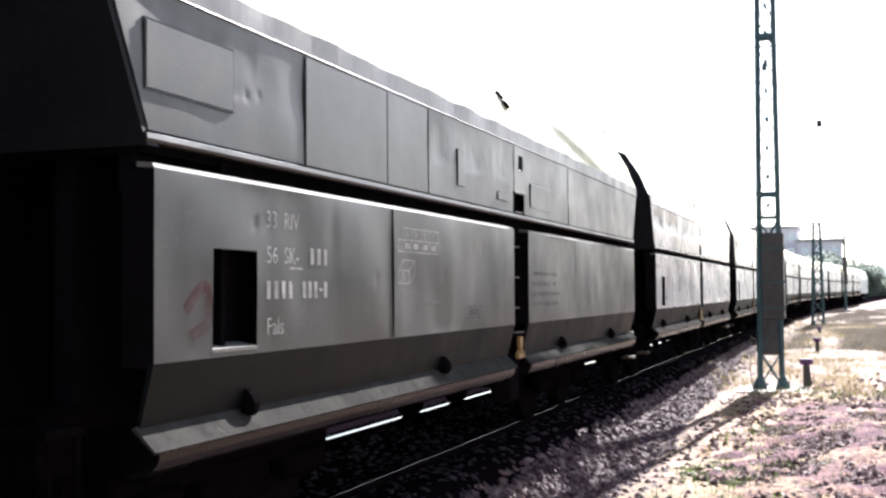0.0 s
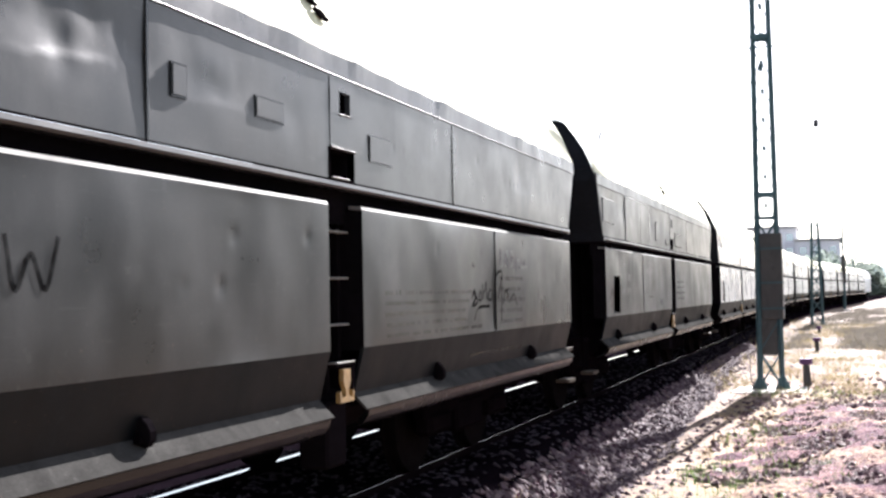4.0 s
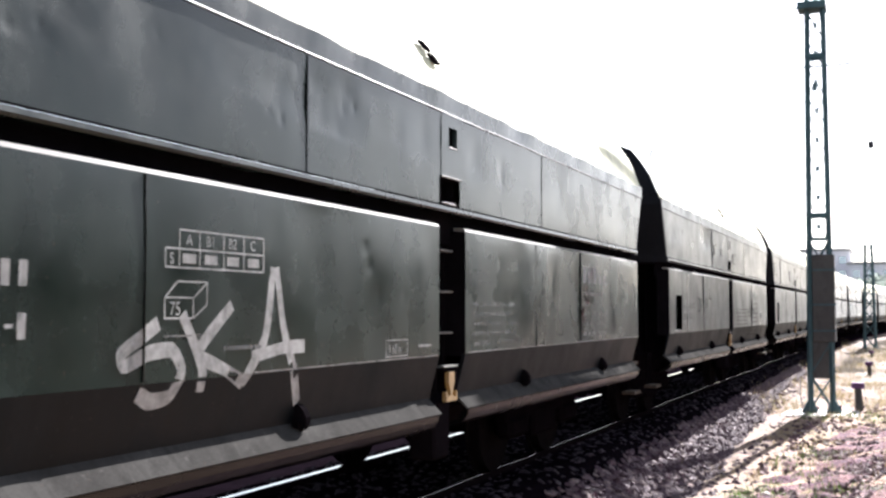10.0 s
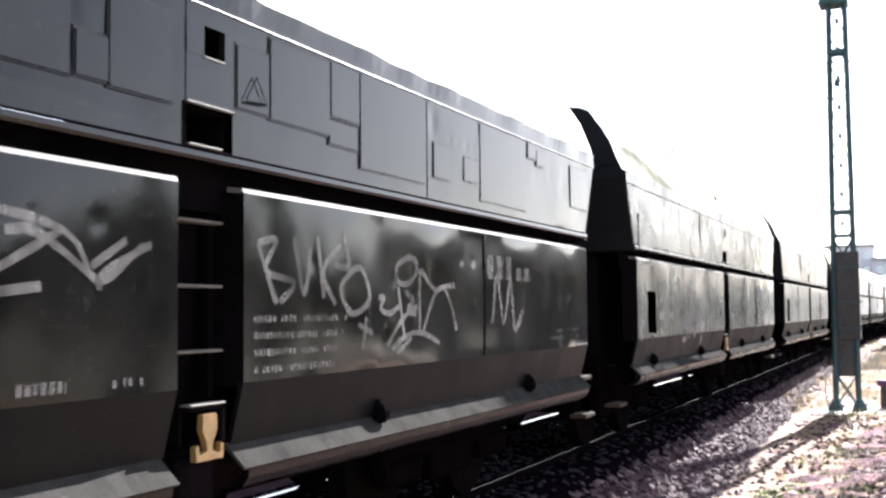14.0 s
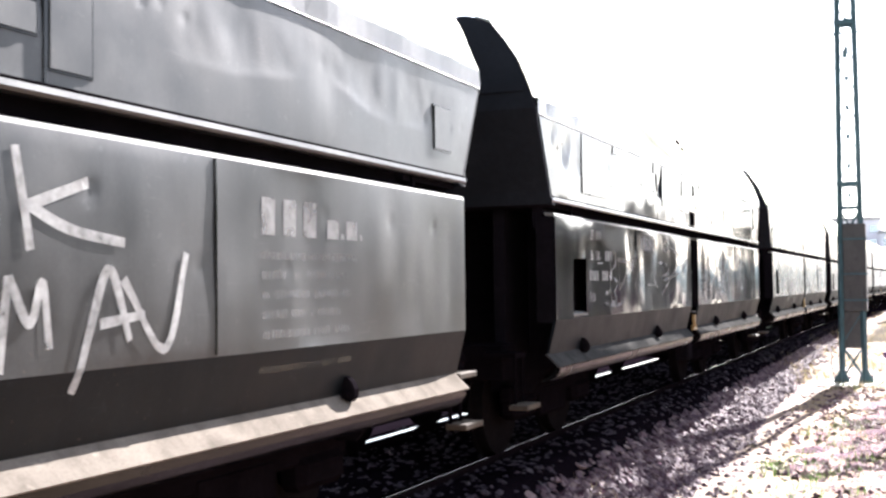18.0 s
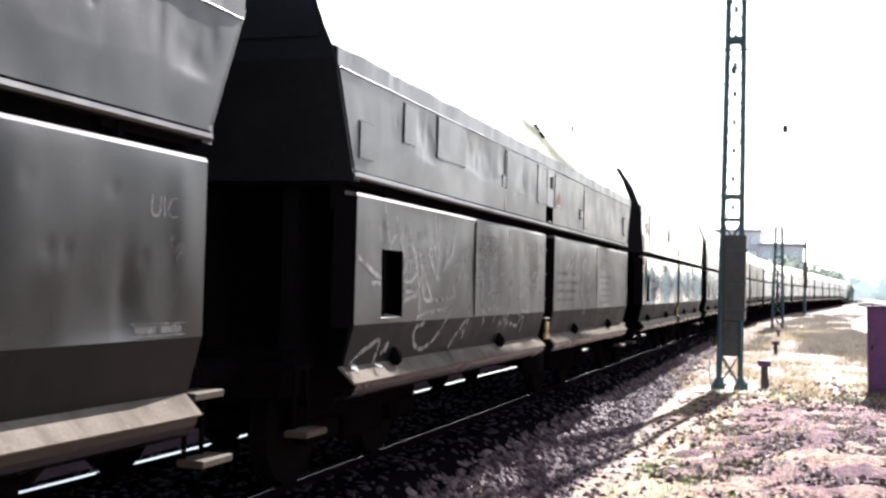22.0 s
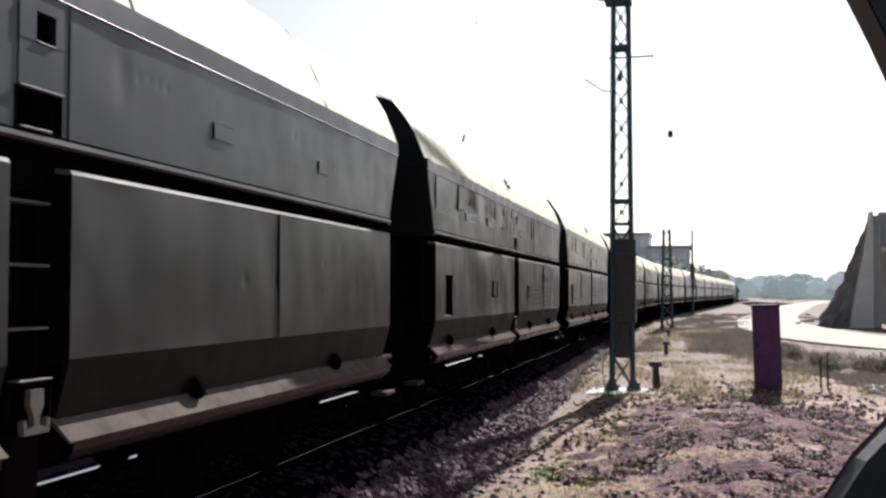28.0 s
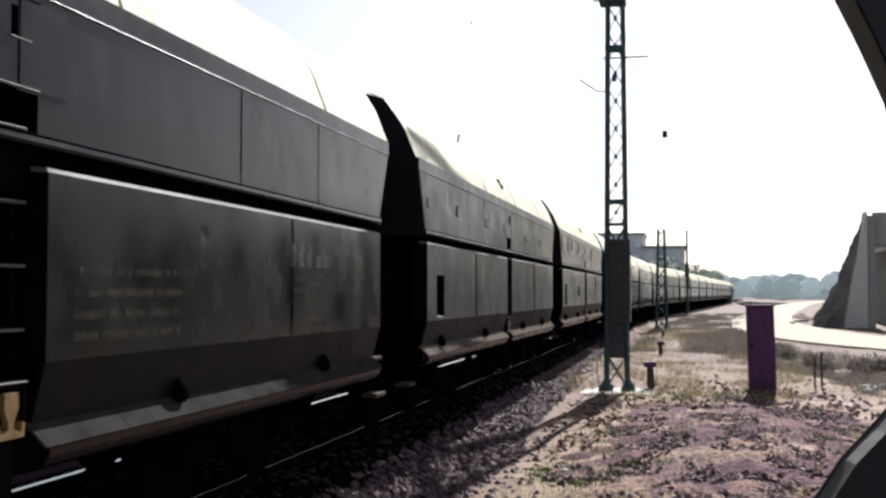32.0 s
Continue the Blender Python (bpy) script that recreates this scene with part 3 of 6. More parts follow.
def dented_wall(seed, strength, y0, y1, z0, z1, nx=260, nz=32):
    """A sheet of upper wall, buckled between its stays."""
    bm = bmesh.new()
    rng = random.Random(seed)
    dents = [(rng.uniform(y0, y1), rng.uniform(z0 + 0.3, z1 - 0.05), rng.uniform(0.05, 0.2), rng.uniform(0.06, 0.2), rng.uniform(-0.1, 0.35)) for _ in range(7)]
    yk = y0 + rng.uniform(0.2, 0.9)                        # rows of small knocks at two heights
    while yk < y1 - 0.2:
        row = z0 + (z1 - z0) * rng.choice((0.42, 0.48, 0.68))
        gap = rng.uniform(0.1, 0.2)
        for _ in range(rng.randrange(1, 6)):
            size = rng.uniform(0.014, 0.024)
            dents.append((yk, row + rng.uniform(-0.02, 0.02), size, size * rng.uniform(0.9, 1.5), rng.uniform(0.12, 0.3)))
            yk += gap * rng.uniform(0.8, 1.2)
        yk += rng.uniform(0.4, 1.3)
    cuts, y = [y0 - 0.4], y0 + rng.uniform(0.6, 1.2)
    while y < y1 + 0.3:
        cuts.append(y)
        y += rng.uniform(0.7, 1.7)
    cuts.append(y1 + 0.5)
    depth = [rng.uniform(0.45 if strength > 1.25 else -0.1, 1.0) for _ in cuts]
    slant = [rng.uniform(-0.22, 0.22) for _ in cuts]
    skew = [rng.choice((0.25, 0.5, 0.8)) for _ in cuts]
    crease = z0 + (z1 - z0) * 0.38
    grid = []
    for i in range(nx + 1):
        col = []
        for j in range(nz + 1):
            z = z0 + (z1 - z0) * j / nz
            ya = y0 - flare(z) if y0 < -5 else y0
            yb = y1 + flare(z) if y1 > 5 else y1
            y = ya + (yb - ya) * i / nx
            hold = abs(math.sin(math.pi * j / nz)) ** 0.6 * math.sin(min(1, min(i, nx - i) / 15) * math.pi / 2) ** 2
            o = 0.3 * noise.noise((y * 1.1, z * 0.9, seed * 7.3)) + 0.15 * noise.noise((y * 3.1, z * 2.2, seed * 3.1))
            b = max(q for q in range(len(cuts) - 1) if cuts[q] <= y or q == 0)
            u = min(max((y - cuts[b]) / (cuts[b + 1] - cuts[b]), 0), 1)
            edge = crease + max(0.0, slant[b] * (u - 0.5) + 0.1 * abs(slant[b])) + 0.03 * noise.noise((y * 1.7, seed, 2))
            if z > edge:                                   # pressed in between the stays, above a slanting crease
                v = min(max((z - edge) / (z1 - edge), 0), 1)
                across = u / skew[b] if u < skew[b] else (1 - u) / (1 - skew[b])
                lump = 1 + 0.9 * noise.noise((y * 4.3, z * 4.0, seed * 1.7)) + 0.5 * noise.noise((y * 9.1, z * 7.0, seed * 2.3))
                o -= 1.05 * lump * max(strength - 0.5, 0.15) * depth[b] * math.sin(across * math.pi / 2) ** 0.8 * (4 * v * (1 - v)) ** 0.5
            for dy, dz, ry, rz, a in dents:
                if abs(y - dy) < 3 * ry:
                    o -= a * math.exp(-((y - dy) / ry) ** 2 - ((z - dz) / rz) ** 2)
            col.append(bm.verts.new((wall_x(z) + 0.025 * strength * hold * o, y, z)))
        grid.append(col)
    for i in range(nx):
        for j in range(nz):
            bm.faces.new((grid[i][j], grid[i + 1][j], grid[i + 1][j + 1], grid[i][j + 1]))
    return bm


def flap_sheet(seed, strength, y0, y1, hole):
    """The outer skin of a discharge flap, slightly buckled, with a sight hole near one end."""
    bm = bmesh.new()
    ys = [y0 + (y1 - y0) * i / 170 for i in range(171)]
    zs = [1.27 + (2.145 - 1.27) * j / 26 for j in range(27)]
    if hole:
        a, b, c, d = hole
        ys = sorted({*[y for y in ys if abs(y - a) > 0.012 and abs(y - b) > 0.012], a, b})
        zs = sorted({*[z for z in zs if abs(z - c) > 0.012 and abs(z - d) > 0.012], c, d})
    grid = []
    for y in ys:
        col = []
        for z in zs:
            col.append(bm.verts.new((1.673 + flap_bulge(seed, strength, y0, y1, y, z), y, z)))
        grid.append(col)
    for i in range(len(ys) - 1):
        for j in range(len(zs) - 1):
            if hole and hole[0] <= ys[i] < hole[1] and hole[2] <= zs[j] < hole[3]:
                continue
            bm.faces.new((grid[i][j], grid[i + 1][j], grid[i + 1][j + 1], grid[i][j + 1]))
    return bm


HOLE = (-HALF + 0.49, -HALF + 0.93, 1.30, 1.80)
FLAPS = ((-HALF + 0.0, -HALF + 5.76), (-HALF + 6.26, -HALF + 12.0))


def flap_frame(y0, y1, hole):
    """Lower bend of a flap, drawn along its length."""
    bm = bmesh.new()
    sweep(bm, [(1.673, 1.272), (1.602, 0.985), (1.58, 0.985), (1.645, 1.272)], y0, y1)
    return bm


def build_wagon(body, seed, buckled, pale_roof, pale_lip, lever_look):
    w = thing("hopper_wagon", "", "freight wagon", "hopper wagons of the train")
    # upper walls, both sides
    gap = (-0.17, 0.19)
    for y0, y1 in ((-HALF, gap[0]), (gap[1], HALF)):
        part("upper_wall", dented_wall(seed + (y0 > -1), buckled * (0.72 if y0 > -1 else 1.0), y0, y1, 2.30, TRIM_Z), body, w, smooth=True)
    bm = bmesh.new()                                       # pier with the small hatch holes
    for z0, z1 in ((2.50, 2.72), (2.86, TRIM_Z)):
        block(bm, wall_x(z0) - 0.03, wall_x(z0) + 0.004, gap[0], gap[1], z0, z1)
    for y0, y1, z0, z1 in ((gap[0], -0.04, 2.72, 2.86), (0.12, gap[1], 2.72, 2.86)):
        block(bm, wall_x(2.8) - 0.03, wall_x(2.8) + 0.006, y0, y1, z0, z1)
    part("hatch_pier", bm, body, w)
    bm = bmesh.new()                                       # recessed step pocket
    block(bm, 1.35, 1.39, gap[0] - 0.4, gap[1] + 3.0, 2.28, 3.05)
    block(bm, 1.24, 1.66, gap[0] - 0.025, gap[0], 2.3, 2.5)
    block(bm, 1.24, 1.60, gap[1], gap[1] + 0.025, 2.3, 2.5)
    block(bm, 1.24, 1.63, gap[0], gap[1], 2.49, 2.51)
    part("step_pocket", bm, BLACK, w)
    bm = bmesh.new()
    block(bm, 1.56, 1.66, gap[0] + 0.01, gap[1] - 0.01, 2.295, 2.315, 0.004)
    part("pocket_step", bm, BLACK, w)
    # pale strips and a stub draw the highlights around pocket and hatch
    bm = bmesh.new()
    block(bm, 1.655, 1.672, gap[0], gap[1], 2.497, 2.509, 0.003)
    part("pocket_edge", bm, EDGE, w, "pale strip as highlight over the step pocket")
    bm = bmesh.new()
    block(bm, 1.645, 1.672, gap[0] + 0.01, gap[1] - 0.1, 2.314, 2.325, 0.003)
    part("step_edge", bm, EDGE, w, "pale strip as highlight on the step")
    bm = bmesh.new()
    block(bm, 1.645, 1.668, -0.04, 0.12, 2.712, 2.723, 0.003)
    part("hatch_edge", bm, EDGE, w, "bright lower edge of the small hatch")
    bm = bmesh.new()
    rod(bm, (1.6, -0.03, 2.77), (1.62, -0.03, 2.77), 0.018, 8)
    part("hatch_bolt", bm, EDGE, w)
    bm = bmesh.new()                                       # other side of the body
    sweep(bm, [(-1.655, 2.29), (-1.64, 3.07), (-1.6, 3.07), (-1.62, 2.29)], -HALF, HALF)
    part("upper_wall", bm, body, w)
    # rim band above the trim line
    bm = bmesh.new()
    n = 110
    rim = []
    for k in range(n + 1):
        y = -HALF - 0.36 + 12.72 * k / n
        o = (0.004 if pale_roof else 0.016) * min(buckled, 1.0) * (noise.noise((y * 2.3, seed, 0)) + max(0.0, noise.noise((y * 4.1 + 2 * noise.noise((y, 2, seed)), seed, 4)) - 0.3) * -1.8)
        rim.append([bm.verts.new(v) for v in ((1.66 + o * 0.3, y, 2.955), (1.656 + o, y, 3.085 + 0.8 * o), (1.62 + o, y, 3.085 + 0.8 * o), (1.62, y, 2.955))])
    for a, b in zip(rim, rim[1:]):
        for i in range(4):
            j = (i + 1) % 4
            bm.faces.new((a[i], b[i], b[j], a[j]))
    bmesh.ops.recalc_face_normals(bm, faces=bm.faces)
    part("rim_band", bm, body, w, smooth=False)
    bm = bmesh.new()
    sweep(bm, [(1.64, 2.945), (1.66, 2.945), (1.664, 2.947), (1.666, 2.951), (1.664, 2.955), (1.66, 2.957), (1.64, 2.957)], -HALF - 0.34, HALF + 0.34)
    part("trim_ledge", bm, BRIGHT, w, "thin ledge paled as a lit line")
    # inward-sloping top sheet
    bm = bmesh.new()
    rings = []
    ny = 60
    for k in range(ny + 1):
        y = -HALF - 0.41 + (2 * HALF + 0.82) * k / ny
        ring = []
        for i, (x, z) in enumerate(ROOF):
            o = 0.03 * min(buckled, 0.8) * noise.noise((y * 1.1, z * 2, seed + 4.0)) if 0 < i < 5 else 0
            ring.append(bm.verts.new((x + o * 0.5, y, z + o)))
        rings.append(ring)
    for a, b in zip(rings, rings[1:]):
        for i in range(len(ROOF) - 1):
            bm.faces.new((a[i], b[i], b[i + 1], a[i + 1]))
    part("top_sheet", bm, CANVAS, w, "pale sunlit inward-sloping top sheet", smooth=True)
    zs, xs = [p[1] for p in ROOF], [p[0] for p in ROOF]
    # two dark slots of the sheet, drawn as thin black plates
    for z0, z1, y0, y1 in ((3.395, 3.45, -0.20, -0.05), (3.315, 3.37, -0.13, 0.04)):
        bm = bmesh.new()
        c = [(y0, z1), (y1 - 0.07, z1), (y1, z0), (y0 + 0.07, z0)]
        lay = [[bm.verts.new((float(np.interp(z, zs, xs)) + off, y, z + off * 0.4)) for y, z in c] for off in (0.004, 0.028)]
        bm.faces.new(lay[1])
        for i in range(4):
            bm.faces.new((lay[0][i], lay[0][(i + 1) % 4], lay[1][(i + 1) % 4], lay[1][i]))
        bmesh.ops.recalc_face_normals(bm, faces=bm.faces)
        part("roof_step", bm, BLACK, w, "small dark plate in place of a roof slot")
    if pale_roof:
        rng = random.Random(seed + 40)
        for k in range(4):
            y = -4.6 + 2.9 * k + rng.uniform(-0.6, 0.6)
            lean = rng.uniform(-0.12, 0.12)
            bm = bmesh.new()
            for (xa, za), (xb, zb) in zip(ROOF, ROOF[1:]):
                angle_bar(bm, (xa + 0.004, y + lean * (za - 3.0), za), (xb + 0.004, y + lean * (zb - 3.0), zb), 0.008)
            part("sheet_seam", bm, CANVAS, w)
    # end plates, upper parts proud, lower parts set back
    for e in (-1, 1):
        bm = bmesh.new()
        pts = PLATE_UP + [(-x, z) for x, z in PLATE_UP[::-1]]
        n2 = len(PLATE_UP)
        lay = [[bm.verts.new((x, e * (HALF + flare(z) + off), z)) for x, z in pts] for off in (-0.05, 0.045)]
        for i in range(n2 - 1):
            j = 2 * n2 - 1 - i
            for ring in lay:
                bm.faces.new((ring[i], ring[i + 1], ring[j - 1], ring[j]))
            for p, q in ((i, i + 1), (j - 1, j)):
                bm.faces.new((lay[0][p], lay[0][q], lay[1][q], lay[1][p]))
        bmesh.ops.recalc_face_normals(bm, faces=bm.faces)
        part("end_plate", bm, PLATE, w)
        bm = bmesh.new()
        block(bm, -1.55, 1.55, *sorted((e * (HALF + 0.40), e * (HALF + 0.425))), 3.14, 3.22)
        part("end_stiffener", bm, PLATE, w)
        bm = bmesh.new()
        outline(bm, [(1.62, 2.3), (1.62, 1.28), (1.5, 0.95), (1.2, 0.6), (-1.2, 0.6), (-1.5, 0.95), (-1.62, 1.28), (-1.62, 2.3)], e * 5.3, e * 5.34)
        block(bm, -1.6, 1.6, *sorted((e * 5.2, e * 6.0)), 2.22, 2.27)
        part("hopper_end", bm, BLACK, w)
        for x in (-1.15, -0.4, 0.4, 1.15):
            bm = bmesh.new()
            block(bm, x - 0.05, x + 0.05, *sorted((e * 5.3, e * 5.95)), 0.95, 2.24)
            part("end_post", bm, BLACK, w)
        bm = bmesh.new()
        block(bm, -1.3, 1.3, *sorted((e * 6.0, e * 6.3)), 0.78, 1.08, 0.01)
        part("headstock", bm, CHASSIS, w)
        for x in (-0.875, 0.875):
            bm = bmesh.new()
            rod(bm, (x, e * 6.3, 0.95), (x, e * 6.75, 0.95), 0.1, 12)
            rod(bm, (x, e * 6.75, 0.95), (x, e * 6.98, 0.95), 0.07, 12)
            bmesh.ops.create_cone(bm, cap_ends=True, segments=18, radius1=0.23, radius2=0.23, depth=0.04, matrix=Matrix.Translation((x, e * 6.97, 0.95)) @ Matrix.Rotation(math.pi / 2, 4, "X"))
            part("buffer", bm, CHASSIS, w)
        bm = bmesh.new()
        rod(bm, (0, e * 6.3, 0.9), (0, e * 6.95, 0.8), 0.035, 8)
        block(bm, -0.09, 0.09, *sorted((e * 6.8, e * 6.98)), 0.7, 0.86, 0.02)
        part("coupling", bm, CHASSIS, w)
        bm = bmesh.new()                                   # shunter's steps on a hanger
        for y in (6.24, 6.42):
            rod(bm, (1.45, e * y, 0.57), (1.45, e * y, 1.0), 0.014, 6)
        block(bm, 1.2, 1.47, *sorted((e * 6.2, e * 6.46)), 0.98, 1.02)
        hanger = part("step_hanger", bm, CHASSIS, w)
        for y0, y1, z in ((6.1, 6.4, 0.93), (6.2, 6.52, 0.57))[e < 0:]:
            bm = bmesh.new()
            block(bm, 1.43, 1.59, *sorted((e * y0, e * y1)), z, z + 0.04, 0.006)
            part("step_board", bm, BOARD, hanger, "worn pale step board")
    # hip beam, with the dark channel beneath
    bm = bmesh.new()
    sweep(bm, [(1.60, 2.258), (1.664, 2.258), (1.672, 2.272), (1.668, 2.296), (1.60, 2.306)], -HALF - 0.05, HALF + 0.05)
    part("hip_ledge", bm, body, w)
    # black bar in place of the groove's shade
    bm = bmesh.new()
    block(bm, 1.65, 1.6655, -HALF - 0.04, HALF + 0.04, 2.302, 2.309)
    part("ledge_groove", bm, BLACK, w)
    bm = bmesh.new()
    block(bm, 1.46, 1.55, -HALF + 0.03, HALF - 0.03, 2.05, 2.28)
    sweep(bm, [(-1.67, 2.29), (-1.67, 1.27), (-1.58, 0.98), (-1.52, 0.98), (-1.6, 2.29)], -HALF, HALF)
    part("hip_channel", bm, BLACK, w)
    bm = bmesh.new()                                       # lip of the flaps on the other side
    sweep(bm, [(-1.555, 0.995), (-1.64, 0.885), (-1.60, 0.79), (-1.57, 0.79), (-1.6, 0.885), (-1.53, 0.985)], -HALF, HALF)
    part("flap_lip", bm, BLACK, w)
    # added black liner that keeps daylight from showing through the openings
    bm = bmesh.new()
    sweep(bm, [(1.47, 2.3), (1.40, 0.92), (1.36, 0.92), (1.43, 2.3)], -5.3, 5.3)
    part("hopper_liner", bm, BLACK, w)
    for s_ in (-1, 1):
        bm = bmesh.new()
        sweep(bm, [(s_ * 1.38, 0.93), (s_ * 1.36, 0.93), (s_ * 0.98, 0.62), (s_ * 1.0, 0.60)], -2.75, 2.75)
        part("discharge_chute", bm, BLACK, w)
    # flaps
    for k, (y0, y1) in enumerate(FLAPS):
        hole = HOLE if k == 0 else None
        flap = part("discharge_flap", flap_sheet(seed + 11 * k, buckled, y0, y1, hole), body, w, smooth=True)
        part("flap_bend", flap_frame(y0, y1, hole), SHADEBEND, flap, "inward-bent lower edge, darkened because it faces down")
        bm = bmesh.new()
        sweep(bm, [(1.58, 2.15), (1.673, 2.145), (1.662, 2.166), (1.58, 2.176)], y0, y1)
        part("flap_top_edge", bm, EDGE, flap, "top edge paled for its highlight")
        bm = bmesh.new()
        sweep(bm, [(1.592, 0.995), (1.704, 0.885), (1.694, 0.876), (1.575, 0.985)], y0 - 0.03, y1 - 0.02)
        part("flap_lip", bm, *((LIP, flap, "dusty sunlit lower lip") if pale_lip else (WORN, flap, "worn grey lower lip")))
        bm = bmesh.new()
        sweep(bm, [(1.692, 0.874), (1.685, 0.835), (1.655, 0.795), (1.60, 0.765), (1.53, 0.75), (1.53, 0.77), (1.6, 0.8), (1.66, 0.872)], y0 + 0.02, y1 - 0.05)
        part("chute_edge", bm, NIGHT, flap)
        for yb in (y0 + (0.9 if k == 0 else 1.47), y1 - (1.85 if k == 0 else 1.6)):
            bm = bmesh.new()
            outline(bm, [(1.58, 0.99), (1.62, 0.96), (1.665, 0.95), (1.69, 0.98), (1.69, 1.02), (1.672, 1.055), (1.64, 1.085), (1.6, 1.08)], yb - 0.024, yb + 0.024)
            part("flap_bracket", bm, BLACK, flap)
            bm = bmesh.new()
            rod(bm, (1.645, yb - 0.06, 0.985), (1.645, yb + 0.06, 0.985), 0.02, 8)
            part("hinge_pin", bm, CHASSIS, flap)
        for yy in (y0 + 0.02, y1 - 0.02):
            bm = bmesh.new()
            block(bm, 1.5, 1.665, yy - 0.015, yy + 0.015, 1.25, 2.14)
            part("flap_rib", bm, BLACK, flap)
        if hole:
            bm = bmesh.new()
            sweep(bm, [(1.56, HOLE[2] - 0.004), (1.674, HOLE[2] - 0.008), (1.674, HOLE[2] + 0.01), (1.56, HOLE[2] + 0.03)], HOLE[0], HOLE[1])
            part("hole_sill", bm, EDGE, flap, "bright lower edge of the sight hole")
            # added black pocket, so the hole looks dark inside
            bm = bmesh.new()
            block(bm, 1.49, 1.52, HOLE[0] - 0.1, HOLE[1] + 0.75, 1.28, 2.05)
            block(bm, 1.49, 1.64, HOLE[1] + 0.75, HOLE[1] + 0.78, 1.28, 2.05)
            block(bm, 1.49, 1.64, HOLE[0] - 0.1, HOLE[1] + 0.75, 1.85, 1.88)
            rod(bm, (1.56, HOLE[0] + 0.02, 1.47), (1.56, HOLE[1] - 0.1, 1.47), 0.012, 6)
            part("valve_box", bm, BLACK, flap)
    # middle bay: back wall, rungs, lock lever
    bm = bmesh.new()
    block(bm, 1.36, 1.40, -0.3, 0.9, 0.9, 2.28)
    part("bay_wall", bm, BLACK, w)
    for z in (1.42, 1.71, 2.0):
        bm = bmesh.new()
        block(bm, 1.53, 1.60, -0.24, 0.2, z - 0.007, z + 0.007, 0.003)
        part("ladder_rung", bm, EDGE, w)
    for y in (-0.23, 0.22):
        bm = bmesh.new()
        block(bm, 1.48, 1.52, y - 0.02, y + 0.02, 1.2, 2.25)
        part("ladder_rail", bm, BLACK, w)
    bm = bmesh.new()
    block(bm, 1.45, 1.66, -0.13, 0.13, 1.165, 1.185, 0.006)
    block(bm, 1.45, 1.66, 0.11, 0.13, 1.02, 1.18)
    block(bm, 1.45, 1.60, -0.13, -0.11, 1.02, 1.18)
    part("lever_guard", bm, BLACK, w)
    # highlight along the guard, drawn as a pale strip
    bm = bmesh.new()
    block(bm, 1.6, 1.665, -0.13, 0.13, 1.186, 1.196, 0.003)
    part("guard_edge", bm, EDGE, w, "pale strip as highlight on top of the guard")
    bm = bmesh.new()
    outline(bm, [(-0.05, 1.15), (0.05, 1.15), (0.055, 1.08), (0.025, 1.03), (0.02, 0.99), (0.075, 0.975), (0.085, 1.02), (0.105, 1.01), (0.1, 0.95), (-0.1, 0.95), (-0.105, 1.01), (-0.085, 1.02), (-0.075, 0.975), (-0.02, 0.99), (-0.025, 1.03), (-0.055, 1.08)], 0.0, 0.03)
    lever = part("lock_lever", bm, lever_look[0], w, lever_look[1])
    lever.matrix_basis = Matrix(((0, 1, 0, 1.64), (1, 0, 0, 0), (0, 0, 1, 0), (0, 0, 0, 1)))
    bm = bmesh.new()
    block(bm, 1.4, 1.6, -0.14, 0.14, 0.55, 0.96, 0.02)
    part("lock_housing", bm, BLACK, w)
    # hopper floor, sill
    bm = bmesh.new()
    for s_ in (-1, 1):
        sweep(bm, [(s_ * 1.57, 0.93), (s_ * 0.2, 1.9), (s_ * 0.2, 1.86), (s_ * 1.55, 0.89)], -5.2, 5.2)
    part("hopper_floor", bm, BLACK, w)
    bm = bmesh.new()
    block(bm, -0.3, 0.3, -6.2, 6.2, 0.72, 1.05, 0.02)
    for y in (-2.2, 0, 2.2):
        block(bm, -1.5, 1.5, y - 0.06, y + 0.06, 0.8, 1.0)
    part("centre_sill", bm, CHASSIS, w)
    bm = bmesh.new()
    rod(bm, (0.55, -0.8, 0.72), (0.55, 0.9, 0.72), 0.2, 14)
    part("air_tank", bm, CHASSIS, w)
    # bogies
    for yb in (-4.2, 4.2):
        bm = bmesh.new()
        for s_ in (-1, 1):
            block(bm, s_ * 1.0 - 0.06, s_ * 1.0 + 0.06, yb - 1.25, yb + 1.25, 0.5, 0.66, 0.02)
            block(bm, s_ * 1.0 - 0.07, s_ * 1.0 + 0.07, yb - 0.4, yb + 0.4, 0.3, 0.6, 0.03)
        block(bm, -1.0, 1.0, yb - 0.18, yb + 0.18, 0.45, 0.75)
        bogie = part("bogie", bm, CHASSIS, w)
        for ya in (yb - 0.9, yb + 0.9):
            for s_ in (-1, 1):
                bm = bmesh.new()
                block(bm, s_ * 1.0 - 0.1, s_ * 1.0 + 0.1, ya - 0.28, ya + 0.28, 0.34, 0.56, 0.05)
                part("axle_box", bm, CHASSIS, bogie)
            bm = bmesh.new()
            prof = [(-1.0, 0.07), (-0.84, 0.08), (-0.82, 0.46), (-0.72, 0.46), (-0.715, 0.488), (-0.69, 0.488), (-0.68, 0.1), (0.0, 0.085), (0.68, 0.1), (0.69, 0.488), (0.715, 0.488), (0.72, 0.46), (0.82, 0.46), (0.84, 0.08), (1.0, 0.07)]
            rings = [[bm.verts.new((x, r * math.cos(k * math.pi / 14), r * math.sin(k * math.pi / 14))) for k in range(28)] for x, r in prof]
            for ra, rb in zip(rings, rings[1:]):
                for k in range(28):
                    k2 = (k + 1) % 28
                    bm.faces.new((ra[k], ra[k2], rb[k2], rb[k]))
            bm.faces.new(rings[0][::-1])
